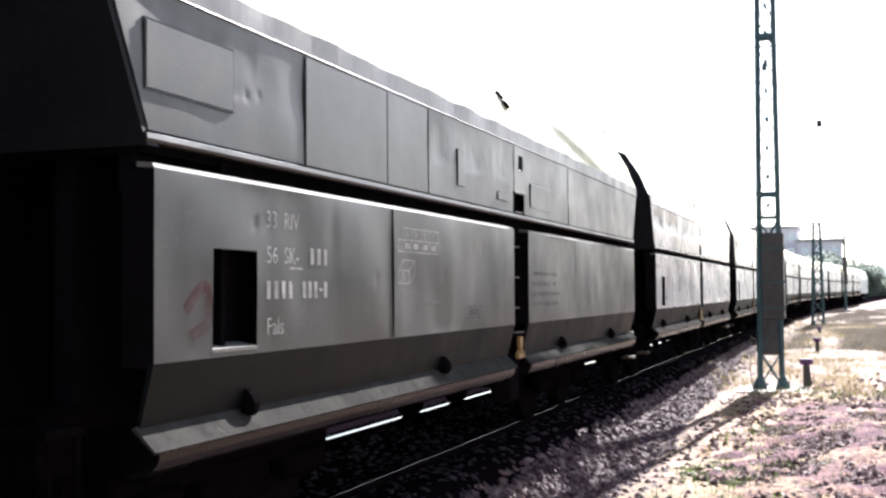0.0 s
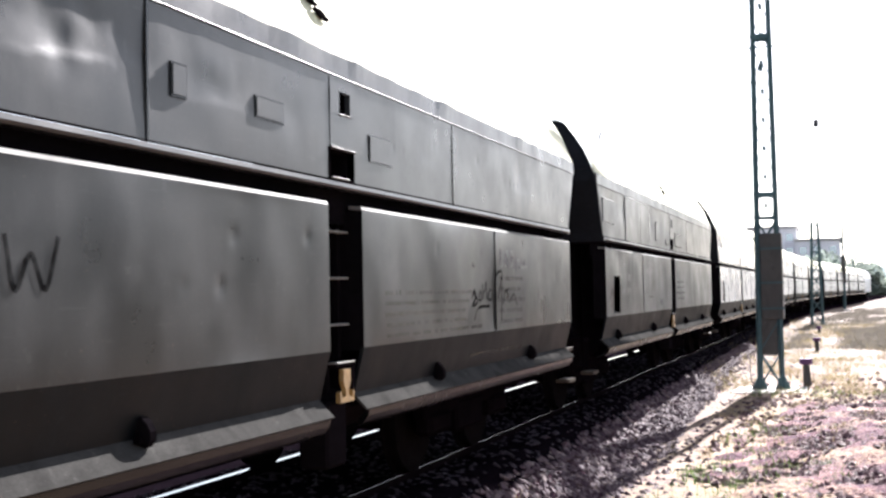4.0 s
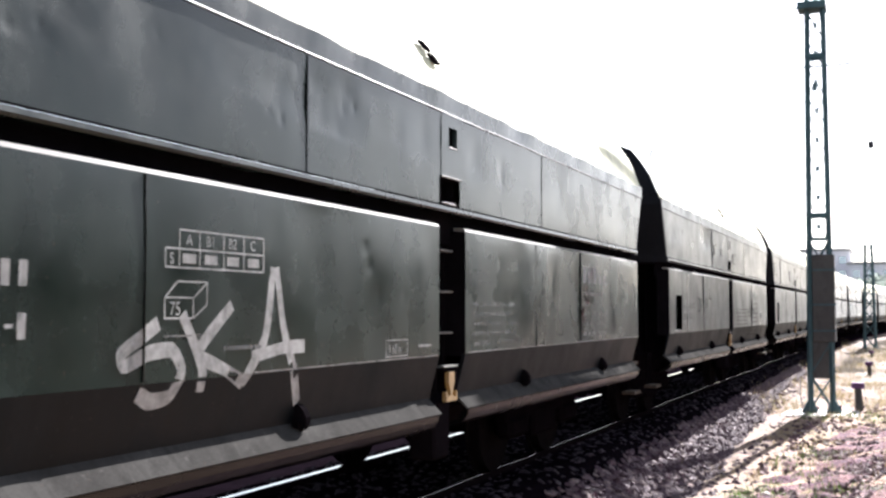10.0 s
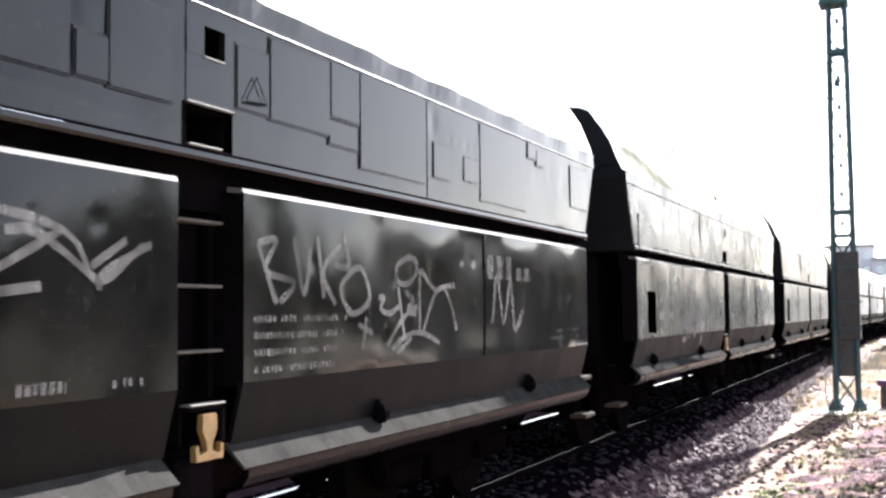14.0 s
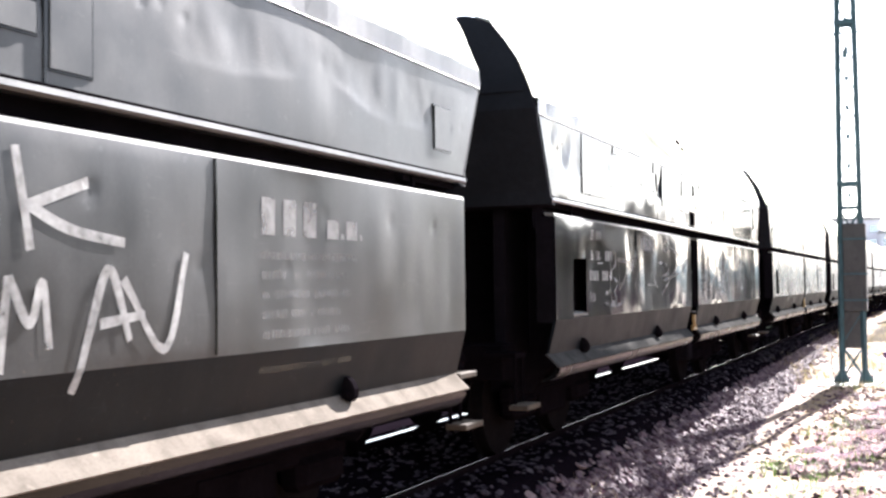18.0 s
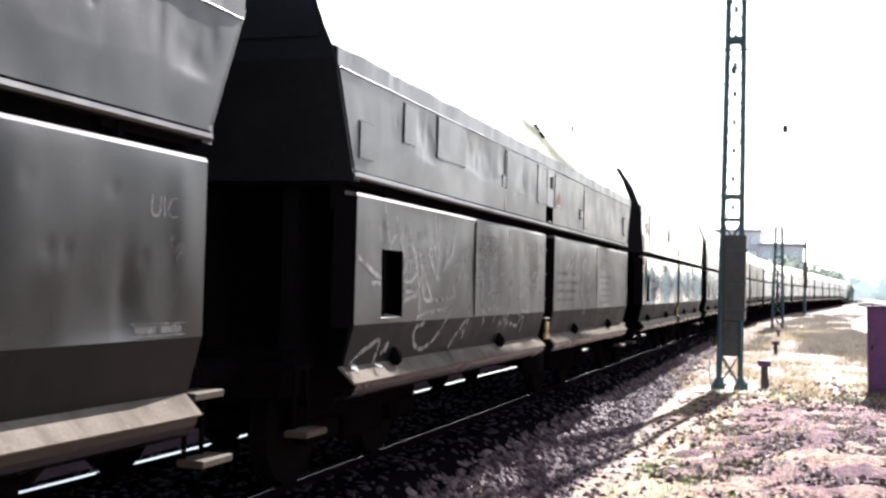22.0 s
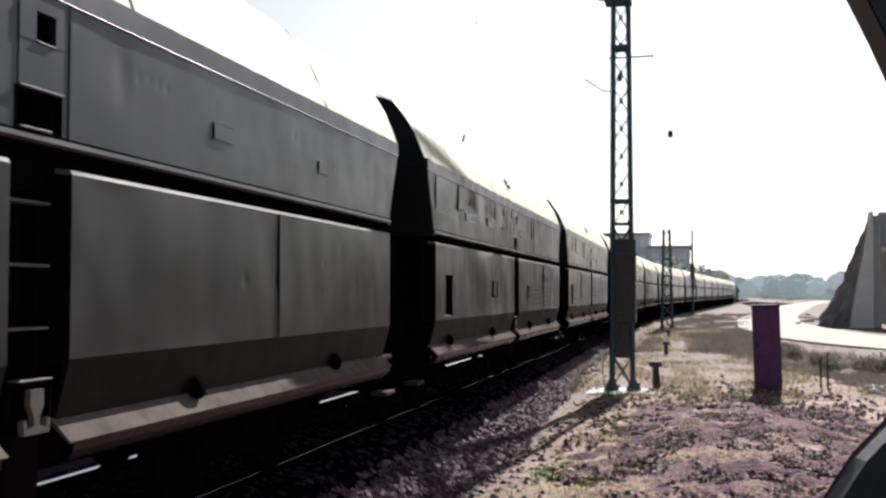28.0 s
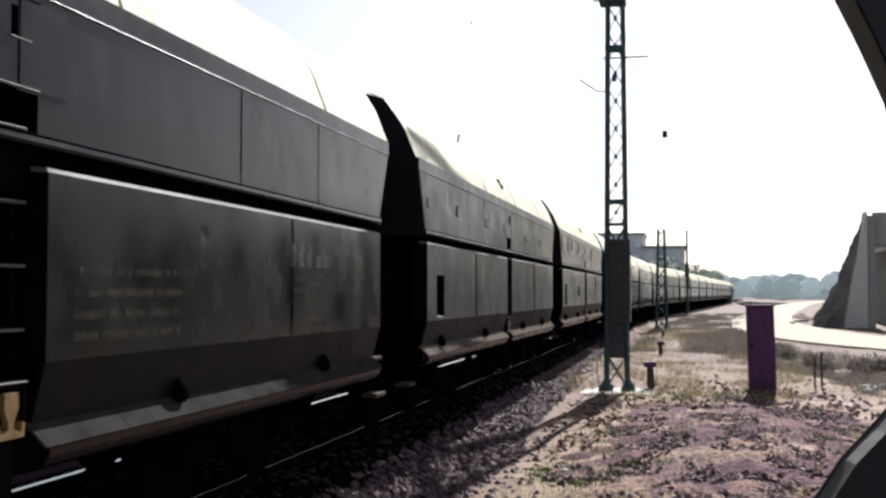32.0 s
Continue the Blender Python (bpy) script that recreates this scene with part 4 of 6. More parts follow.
            bm.faces.new(rings[-1])
            bmesh.ops.recalc_face_normals(bm, faces=bm.faces)
            ws = part("wheelset", bm, WHEEL, bogie)
            ws.location = (0, ya, 0.46)
            ws["roll"] = 1
    return w


# --- marks on the sides: y along the wagon from its rear end, z above the rail
SKIN = {}


@functools.lru_cache(maxsize=None)
def flap_knocks(seed, strength, y0, y1):
    """Small knocks and upright creases in a flap's skin: place, spread and depth of each."""
    rng = random.Random(seed * 3 + 1)
    knocks = []
    for _ in range(int(16 * max(strength - 0.4, 0.2))):
        size = rng.uniform(0.018, 0.03)
        knocks.append((rng.uniform(y0 + 0.2, y1 - 0.2), rng.choice((1.66, 1.94, rng.uniform(1.4, 2.05))), size, size * rng.uniform(0.9, 1.6), rng.uniform(0.004, 0.009)))
    for _ in range(int(6 * max(strength - 0.5, 0))):
        knocks.append((rng.uniform(y0 + 0.3, y1 - 0.3), rng.choice((1.3, 1.45, 2.0)), rng.uniform(0.04, 0.09), rng.uniform(0.15, 0.3), rng.uniform(0.002, 0.006)))
    return knocks


def flap_bulge(seed, strength, y0, y1, y, z):
    """How far a flap's skin is buckled at y, z."""
    if not 1.275 < z < 2.14:
        return 0.0
    e = min(1, (y - y0) / 0.25, (y1 - y) / 0.25) * math.sin(math.pi * (z - 1.27) / 0.875) ** 0.5
    knock = sum(a * math.exp(-((y - dy) / ry) ** 2 - ((z - dz) / rz) ** 2) for dy, dz, ry, rz, a in flap_knocks(seed, strength, y0, y1) if abs(y - dy) < 3 * ry)
    return e * (0.016 * strength * (noise.noise((y * 1.2, z * 1.1, seed * 5.7)) + 0.35 * noise.noise((y * 3.6, z * 1.3, seed * 2.9))) - knock)


def skin(w, y, z, off=0.0018):
    """Outer face of a wagon's flaps at y (from its middle) and z."""
    seed, strength = SKIN[w.name]
    x = 1.673 + off + bend_in(z)
    for k, (y0, y1) in enumerate(FLAPS):
        if y0 < y < y1:
            x += flap_bulge(seed + 11 * k, strength, y0, y1, y, z)
    return x


def quad_marks(name, rects, mat, parent, label="", single=True):
    """Thin painted rectangles (y0, y1, z0, z1) on a side."""
    bm = bmesh.new()
    for y0, y1, z0, z1 in rects:
        ny, nz = max(1, int((y1 - y0) / 0.08)), max(1, int((z1 - z0) / 0.08))
        g = [[(y0 + (y1 - y0) * i / ny - HALF, z0 + (z1 - z0) * j / nz) for j in range(nz + 1)] for i in range(ny + 1)]
        g = [[bm.verts.new((skin(parent, y, z), y, z)) for y, z in col] for col in g]
        for i in range(ny):
            for j in range(nz):
                bm.faces.new((g[i][j], g[i + 1][j], g[i + 1][j + 1], g[i][j + 1]))
        if single:
            part(name, bm, mat, parent, label)
            bm = bmesh.new()
    return bm.free() if single else part(name, bm, mat, parent, label)


def bend_in(z):
    """How far the lower bend of a flap lies behind its face at height z."""
    return -0.25 * (1.275 - z) if 0.985 < z < 1.275 else (0.01 if z <= 0.985 else 0.0)


def strokes(name, lines, mat, parent, width=0.05, label="", single=True):
    """Sprayed strokes: each line a run of (y, z) points, drawn as a ribbon."""
    bm = bmesh.new()
    off = 0.0018
    width *= 0.78
    curved = name in ("pale_tag", "dark_tag", "red_stain", "worn_smear")
    for line in lines:
        pts = [Vector((0, y - HALF, z)) for y, z in line]
        if curved and len(pts) > 2:                        # a quick hand: pass through the points in one curve
            run = [pts[0] * 2 - pts[1], *pts, pts[-1] * 2 - pts[-2]]
            pts = [0.5 * (2 * b + (c - a) * q + (2 * a - 5 * b + 4 * c - d) * q * q + (3 * b - a - 3 * c + d) * q ** 3) for a, b, c, d in zip(run, run[1:], run[2:], run[3:]) for q in (0, 0.25, 0.5, 0.75)] + [pts[-1]]
        # round the run off a little
        for cut in (0.14, 0.25):
            fine = [pts[0]]
            for a, b in zip(pts, pts[1:]):
                fine += [a * (1 - cut) + b * cut, a * cut + b * (1 - cut)]
            pts = fine + [pts[-1]]
        fine = [pts[0]]
        for a, b in zip(pts, pts[1:]):
            n = max(1, int((b - a).length / 0.07))
            fine += [a + (b - a) * (q + 1) / n for q in range(n)]
        pts = fine
        ring = []
        for i, p in enumerate(pts):
            d = pts[min(i + 1, len(pts) - 1)] - pts[max(i - 1, 0)]
            if d.length < 1e-6:
                continue
            s_ = Vector((0, -d.z, d.y)).normalized() * width * (0.42 + 0.12 * noise.noise(p * 4))
            a, c = p + s_, p - s_
            ring.append((bm.verts.new((skin(parent, a.y, a.z, off), a.y, a.z)), bm.verts.new((skin(parent, c.y, c.z, off), c.y, c.z))))
        for a, b in zip(ring, ring[1:]):
            bm.faces.new((a[0], b[0], b[1], a[1]))
        off += 0.0003
        bmesh.ops.recalc_face_normals(bm, faces=bm.faces)
        if single:
            part(name, bm, mat, parent, label)
            bm = bmesh.new()
    return bm.free() if single else part(name, bm, mat, parent, label)


def lettering(text, y, z, size, parent, mat, stretch=1.0):
    cu = bpy.data.curves.new("lettering", "FONT")
    cu.body, cu.size = text, size
    tmp = bpy.data.objects.new("tmp", cu)
    scene.collection.objects.link(tmp)
    bpy.context.view_layer.update()
    me = bpy.data.meshes.new_from_object(tmp.evaluated_get(bpy.context.evaluated_depsgraph_get()))
    bpy.data.objects.remove(tmp)
    root = list(range(len(me.vertices)))                   # one part a letter

    def top(i):
        while root[i] != i:
            i = root[i]
        return i

    for e in me.edges:
        root[top(e.vertices[0])] = top(e.vertices[1])
    letters = {}
    for f in me.polygons:
        letters.setdefault(top(f.vertices[0]), []).append(tuple(f.vertices))
    for faces in letters.values():
        bm, made = bmesh.new(), {}
        for f in faces:
            for i in f:
                if i not in made:
                    c = me.vertices[i].co
                    py, pz = y - HALF + c.x * stretch, z + c.y
                    made[i] = bm.verts.new((skin(parent, py, pz, 0.0022), py, pz))
            bm.faces.new([made[i] for i in f])
        part("letter", bm, mat, parent)
    bpy.data.meshes.remove(me)


def patches(w, rects):
    """Repair plates welded over the upper wall, each on a dark bead of weld."""
    for y0, y1, z0, z1 in rects:
        plate = None
        for name, d, g, m in (("repair_plate", 0.009, 0.0, KINDS[w["line"]][0]), ("weld_bead", 0.004, 0.012, NIGHT)):
            bm = bmesh.new()
            vs = []
            ring = ((y0 - g, z0 - g), (y1 + g, z0 - g), (y1 + g, min(z1 + g, TRIM_Z - 0.008)), (y0 - g, min(z1 + g, TRIM_Z - 0.008)))
            for off in (-0.05, d):
                vs.append([bm.verts.new((wall_x(z) + off, y - HALF, z)) for y, z in ring])
            a, b = vs
            bm.faces.new(b)
            for i in range(4):
                j = (i + 1) % 4
                bm.faces.new((a[i], a[j], b[j], b[i]))
            bmesh.ops.recalc_face_normals(bm, faces=bm.faces)
            plate = part(name, bm, m, plate or w)


def text_block(w, y0, y1, z0, z1, rows, mat, seed=1):
    """Writing that cannot be read: broken bars."""
    rng = random.Random(seed)
    rects = []
    h = (z1 - z0) / rows
    for r in range(rows):
        y, z = y0, z1 - (r + 1) * h
        end = y0 + (y1 - y0) * rng.uniform(0.75, 1.0)
        while y < end:
            n = rng.uniform(0.014, 0.034)
            if rng.random() > 0.14:
                rects.append((y, min(y + n, end), z + rng.uniform(0.28, 0.34) * h, z + rng.uniform(0.66, 0.74) * h))
            y += n + 0.013
    return tagged(quad_marks("faded_writing", rects, mat, w, single=False), kind="stuff")


def seams(w, ys):
    """Welded seams down a flap."""
    for y in ys:
        bm = bmesh.new()
        block(bm, 1.66, 1.681, y - HALF - 0.005, y - HALF + 0.005, 1.28, 2.14)
        part("flap_seam", bm, DARK, w)


def upper_seams(w, ys):
    """Welded seams down the upper wall."""
    for y in ys:
        bm = bmesh.new()
        block(bm, WALL - 0.02, WALL + 0.005, y - HALF - 0.007, y - HALF + 0.007, 2.3, TRIM_Z - 0.005)
        part("wall_seam", bm, DARK, w)


def owner_mark(w, y, z, mat, size=1.0, rows=5, lines=FAINT):
    """The owner's name as plain bars, and the lines beneath it."""
    rects = [(y + k * 0.19 * size, y + (k * 0.19 + 0.115) * size, z, z + 0.17 * size) for k in range(3)]
    rects += [(y + (0.6 + 0.19 * k) * size, y + (0.71 + 0.19 * k) * size, z, z + 0.095 * size) for k in range(2)]
    rects += [(y + (0.735 + 0.19 * k) * size, y + (0.765 + 0.19 * k) * size, z, z + 0.03 * size) for k in range(2)]
    quad_marks("owner_mark", rects, mat, w)
    if rows:
        text_block(w, y, y + 0.95 * size, max(z - 0.12 * rows * size - 0.03, 1.3), z - 0.05, rows, lines, seed=int(y * 10))


def number_mark(w, y, z, mat, gap=0.19):
    lettering("33  RIV", y, z, 0.13, w, mat)
    lettering("56  SK-", y, z - gap, 0.13, w, mat)
    chars = [(0.53 + 0.085 * k, 1) for k in range(3)] + [(0.085 * k, 2) for k in range(4)] + [(0.43 + 0.07 * k, 2) for k in range(3)] + [(0.7, 2)]
    for a, row in chars:
        zc = z - row * gap
        quad_marks("number_bar", [(y + a, y + a + 0.042, zc, zc + 0.095)], mat, w)
    quad_marks("number_dash", [(y + 0.64, y + 0.68, z - 2 * gap + 0.04, z - 2 * gap + 0.055)], mat, w)
    quad_marks("country_line", [(y + 0.27, y + 0.43, z - gap - 0.03, z - gap - 0.018)], mat, w)
    lettering("Fals", y, z - 3 * gap, 0.13, w, mat)


def load_table(w, y, z, mat):
    """A framed load table with its column letters, and the outline of a box with the volume under it."""
    at = lambda pts: [[(y + a, z + b) for a, b in line] for line in pts]
    strokes("load_table", at([[(0.0, 0.0), (0.79, 0.0)], [(0.0, 0.082), (0.79, 0.082)], [(0.1, 0.165), (0.79, 0.165)], [(0.0, 0.0), (0.0, 0.082)]] + [[(c, 0.0), (c, 0.165)] for c in (0.1, 0.25, 0.44, 0.61, 0.79)]), mat, w, 0.014, single=False)
    for c, text in ((0.15, "A"), (0.30, "B1"), (0.48, "B2"), (0.67, "C")):
        lettering(text, y + c, z + 0.1, 0.07, w, mat)
    lettering("S", y + 0.03, z + 0.015, 0.07, w, mat)
    for c in (0.125, 0.29, 0.47, 0.65):
        quad_marks("load_figure", [(y + c, y + c + 0.1, z + 0.02, z + 0.062)], mat, w)
    strokes("volume_sign", at([[(0.0, -0.22), (0.21, -0.22)], [(0.21, -0.22), (0.21, -0.13)], [(0.21, -0.13), (0.0, -0.13)], [(0.0, -0.13), (0.0, -0.22)], [(0.0, -0.13), (0.09, -0.06)], [(0.09, -0.06), (0.31, -0.06)], [(0.31, -0.06), (0.21, -0.13)], [(0.31, -0.06), (0.31, -0.16)], [(0.31, -0.16), (0.21, -0.22)]]), mat, w, 0.013, single=False)
    lettering("75", y + 0.035, z - 0.207, 0.085, w, mat)
    quad_marks("small_line", [(y, y + 0.32, z - 0.3, z - 0.292), (y + 0.45, y + 0.85, z - 0.37, z - 0.35)], FAINT, w)


# --- the train
RUN = [(0, -0.09), (1, 2.48), (2, 5.01), (2.5, 6.25), (4.5, 11.23), (5, 12.49), (6, 14.98), (7, 17.43), (8, 19.95), (9, 22.44), (10, 24.96), (11, 27.64), (12, 30.32), (13, 33.04), (14, 35.79), (15, 38.53), (15.5, 39.89), (17.5, 45.23), (18, 46.65), (19, 49.52), (20, 52.50), (21, 55.58), (22, 58.66), (23, 61.82), (24, 64.98), (25, 68.21), (26, 71.55), (26.5, 73.23), (28.5, 79.89), (29, 81.61), (30, 85.10), (31, 88.59), (32, 92.06)]
REAR0, PITCH = 4.379, 14.0


def run_at(t):
    return float(np.interp(t, [r[0] for r in RUN], [r[1] for r in RUN]))


def train_pose(sig):
    """Pose of a vehicle whose middle is sig metres along the track."""
    xa, ya, _ = track(sig - 4.2)
    xb, yb, _ = track(sig + 4.2)
    return pose((xa + xb) / 2, (ya + yb) / 2, RAIL_Z, 0, 0, -math.degrees(math.atan2(xb - xa, yb - ya)))


WAGONS = {}
KINDS = {1: (GLARED, 31, 1.3), 0: (GREY, 3, 0.9), -1: (DUSK, 5, 0.9), -2: (GREEN, 8, 0.8), -3: (DARK, 13, 1.2), -4: (GREY, 17, 1.1), -5: (COAL, 21, 1.4), -6: (COAL, 26, 0.8), -7: (NIGHT, 29, 0.5), -8: (NIGHT, 33, 0.8)}
LABELS = {1: "dented grey steel hopper wagon with pale streaks on its flaps", 0: "grey steel hopper wagon with white stencilled writing and repair plates",
          -1: "dented grey steel hopper wagon with dark sprayed tags", -2: "dark green steel hopper wagon with white sprayed letters",
          -3: "dark grey hopper wagon with many repair plates and pale tags", -4: "grey hopper wagon covered with large pale graffiti",
          -5: "dented dark grey hopper wagon with patched upper wall", -6: "dark grey hopper wagon with a pale top sheet",
          -7: "dark hopper wagon with faded writing and pale top sheet", -8: "grey steel hopper wagon"}
for k, (paint, seed, buckle) in KINDS.items():
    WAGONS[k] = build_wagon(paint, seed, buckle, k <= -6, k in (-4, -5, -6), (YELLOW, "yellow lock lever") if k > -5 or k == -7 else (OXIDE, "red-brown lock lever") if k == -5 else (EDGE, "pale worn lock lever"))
    WAGONS[k]["label"], WAGONS[k]["line"] = LABELS[k], k
    SKIN[WAGONS[k].name] = (seed, buckle)
    WAGONS[k].matrix_basis = train_pose(REAR0 + PITCH * k + 6.0)
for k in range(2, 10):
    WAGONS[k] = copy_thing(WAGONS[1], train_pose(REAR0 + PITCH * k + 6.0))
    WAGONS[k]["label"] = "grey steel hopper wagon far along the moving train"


def dress_train():
    w = WAGONS[0]
    number_mark(w, 1.03, 1.93, WHITE)
    load_table(w, 2.9, 1.86, WHITE)
    patches(w, [(-0.05, 0.7, 2.5, 2.8), (1.52, 2.72, 2.31, 2.93), (2.74, 3.5, 2.31, 2.93), (4.2, 4.36, 2.43, 2.71), (5.3, 5.6, 2.4, 2.46), (6.4, 7.2, 2.4, 2.62)])
    upper_seams(w, (3.55, 8.0))
    seams(w, (2.8,))
    strokes("red_stain", [[(0.25, 1.5), (0.42, 1.62), (0.45, 1.45), (0.3, 1.38)]], RED, w, 0.09)
    text_block(w, 6.4, 7.6, 1.4, 1.8, 4, FAINT, 4)
    quad_marks("load_limit", [(4.35, 4.75, 1.36, 1.372), (4.35, 4.75, 1.45, 1.462), (4.42, 4.68, 1.385, 1.44)], FAINT, w)
    w = WAGONS[-1]
    seams(w, (1.36, 2.85, 9.13))
    number_mark(w, 1.04, 1.75, FAINT, 0.15)
    lettering("UIC", 11.46, 1.9, 0.13, w, CHALK)
    lettering("SP", 11.66, 1.67, 0.12, w, CHALK)
    upper_seams(w, (3.93, 8.1))
    patches(w, [(4.13, 4.24, 2.55, 2.69), (4.92, 5.22, 2.56, 2.66), (6.43, 6.8, 2.48, 2.64)])
    strokes("dark_tag", [[(8.47, 1.56), (8.55, 1.63), (8.57, 1.56), (8.49, 1.5), (8.63, 1.53), (8.52, 1.62)], [(8.67, 1.59), (8.72, 1.62), (8.75, 1.56), (8.68, 1.54), (8.67, 1.59)], [(8.77, 1.68), (8.79, 1.55)], [(8.79, 1.6), (8.86, 1.64), (8.88, 1.69), (8.9, 1.55)], [(8.97, 1.62), (8.93, 1.55), (9.03, 1.55), (9.05, 1.62), (8.97, 1.63)], [(9.17, 1.55), (9.15, 1.75), (9.34, 1.78), (9.21, 1.55)], [(9.38, 1.5), (9.43, 1.61), (9.52, 1.62), (9.56, 1.52), (9.71, 1.59), (9.81, 1.49)], [(8.52, 1.38), (8.65, 1.48), (8.97, 1.49)], [(9.31, 1.36), (9.34, 1.76)]], SMUDGE, w, 0.04)
    strokes("dark_tag", [[(2.3, 1.6), (2.32, 1.78), (2.5, 1.72), (2.38, 1.67), (2.52, 1.6), (2.3, 1.57)], [(2.5, 1.68), (2.6, 1.78), (2.66, 1.68), (2.52, 1.65)], [(2.75, 1.64), (2.77, 1.86)], [(2.77, 1.74), (2.9, 1.82)], [(2.78, 1.75), (2.95, 1.64)], [(3.0, 1.85), (3.05, 1.64), (3.14, 1.78), (3.22, 1.64), (3.3, 1.85)]], SMUDGE, w, 0.04)
    owner_mark(w, 9.26, 1.83, CHALK, 0.95)
    text_block(w, 6.6, 8.75, 1.29, 1.65, 5, STRAWY, 12)
    text_block(w, 8.5, 10.5, 1.05, 1.14, 1, STRAWY, 13)
    w = WAGONS[-2]
    number_mark(w, 1.11, 1.85, WHITE)
    load_table(w, 2.67, 1.76, WHITE)
    strokes("sprayed_letter", [[(2.63, 1.52), (2.51, 1.46), (2.38, 1.4), (2.4, 1.34), (2.57, 1.4), (2.74, 1.41), (2.81, 1.32), (2.74, 1.2), (2.6, 1.19), (2.51, 1.23)]], WHITE, w, 0.1)
    strokes("sprayed_letter", [[(2.8, 1.56), (2.9, 1.42), (2.96, 1.32), (2.96, 1.21)], [(3.19, 1.6), (3.01, 1.47), (2.93, 1.4)], [(2.95, 1.36), (3.15, 1.3), (3.31, 1.23)]], WHITE, w, 0.095)
    strokes("sprayed_letter", [[(3.3, 1.23), (3.5, 1.44), (3.56, 1.79)], [(3.59, 1.79), (3.67, 1.46), (3.89, 1.09)], [(3.37, 1.35), (3.67, 1.39), (3.89, 1.39)]], WHITE, w, 0.095)
    strokes("sprayed_mark", [[(0.17, 1.6), (0.17, 1.24)], [(0.26, 1.43), (0.32, 1.43)]], CHALK, w, 0.09)
    lettering("R 60 m", 4.935, 1.31, 0.085, w, WHITE, 0.75)
    quad_marks("label_frame", [(4.9, 5.22, 1.29, 1.298), (4.9, 5.22, 1.39, 1.398), (4.9, 4.908, 1.298, 1.39), (5.212, 5.22, 1.298, 1.39), (5.4, 5.62, 1.34, 1.355)], WHITE, w)
    owner_mark(w, 9.52, 1.85, WHITE, 1.0, rows=5, lines=CHALK)
    text_block(w, 6.4, 7.7, 1.3, 1.66, 5, TAG, 31)
    text_block(w, 6.35, 6.9, 1.75, 1.9, 2, FAINT, 32)
    seams(w, (2.53, 7.95, 9.42))
    patches(w, [(0.17, 0.77, 2.3, 2.65)])
    upper_seams(w, (3.94, 8.2))
    quad_marks("flap_line", [(6.3, 11.8, 1.272, 1.28), (3.4, 5.74, 1.272, 1.28)], WHITE, w)
    strokes("red_stain", [[(9.5, 2.0), (9.62, 1.9), (9.56, 1.75), (9.75, 1.65), (9.68, 1.85), (9.9, 2.0)], [(9.45, 1.5), (9.55, 1.6), (9.52, 1.36)]], RED, w, 0.08)
    w = WAGONS[-3]
    number_mark(w, 1.04, 1.98, WHITE)
    load_table(w, 2.9, 1.91, TAG)
    quad_marks("pale_overpaint", [(3.02, 3.72, 1.93, 2.07)], FAINT, w, "pale rubbed overpaint")
    patches(w, [(0.86, 1.75, 2.4, 2.93), (1.76, 2.14, 2.54, 2.67), (1.96, 2.15, 2.87, 2.94), (3.74, 3.9, 2.84, 2.94), (3.73, 3.85, 2.49, 2.63), (4.18, 5.1, 2.48, 2.93), (5.14, 5.32, 2.49, 2.66), (5.33, 5.73, 2.48, 2.86), (6.22, 6.49, 2.54, 2.83), (6.51, 7.1, 2.53, 2.92), (7.12, 7.44, 2.64, 2.93), (7.1, 7.42, 2.49, 2.61), (7.46, 8.33, 2.4, 2.94)])
    patches(w, [(8.49, 8.75, 2.46, 2.68), (9.01, 9.27, 2.49, 2.65), (9.32, 10.32, 2.38, 2.93), (10.38, 10.58, 2.82, 2.94), (10.6, 10.8, 2.78, 2.9), (11.55, 12.1, 2.52, 2.88)])
    upper_seams(w, (3.92, 8.4))
    bm = bmesh.new()
    for y0, y1, z0, z1 in ((6.27, 6.45, 2.57, 2.582), (6.27, 6.36, 2.582, 2.70), (6.36, 6.45, 2.70, 2.582)):
        s_ = 0.008
        vs = [bm.verts.new((WALL + 0.022, y - HALF, z)) for y, z in ((y0, z0 - s_), (y1, z1 - s_), (y1, z1 + s_), (y0, z0 + s_))]
        bm.faces.new(vs)
    part("warning_triangle", bm, SOOT, w)
    strokes("pale_tag", [[(8.07, 1.92), (7.91, 1.86), (7.92, 1.77), (8.06, 1.76), (8.18, 1.82), (8.17, 1.9), (8.07, 1.92)], [(8.24, 1.85), (8.45, 1.73), (8.62, 1.75), (8.81, 1.76)], [(8.23, 1.85), (8.23, 1.44)], [(7.92, 1.74), (7.99, 1.44)], [(7.75, 1.39), (7.94, 1.53), (8.18, 1.62), (8.1, 1.57)], [(7.64, 1.67), (7.73, 1.67), (7.67, 1.61), (7.79, 1.58), (7.92, 1.62)], [(8.03, 1.71), (8.14, 1.66), (8.06, 1.6), (8.18, 1.57)], [(8.27, 1.46), (8.45, 1.69), (8.62, 1.74), (8.77, 1.6), (8.83, 1.46)], [(7.81, 1.37), (8.0, 1.44), (8.23, 1.46), (8.53, 1.39)], [(7.87, 1.34), (7.99, 1.39), (8.1, 1.43)]], TAG, w, 0.055)
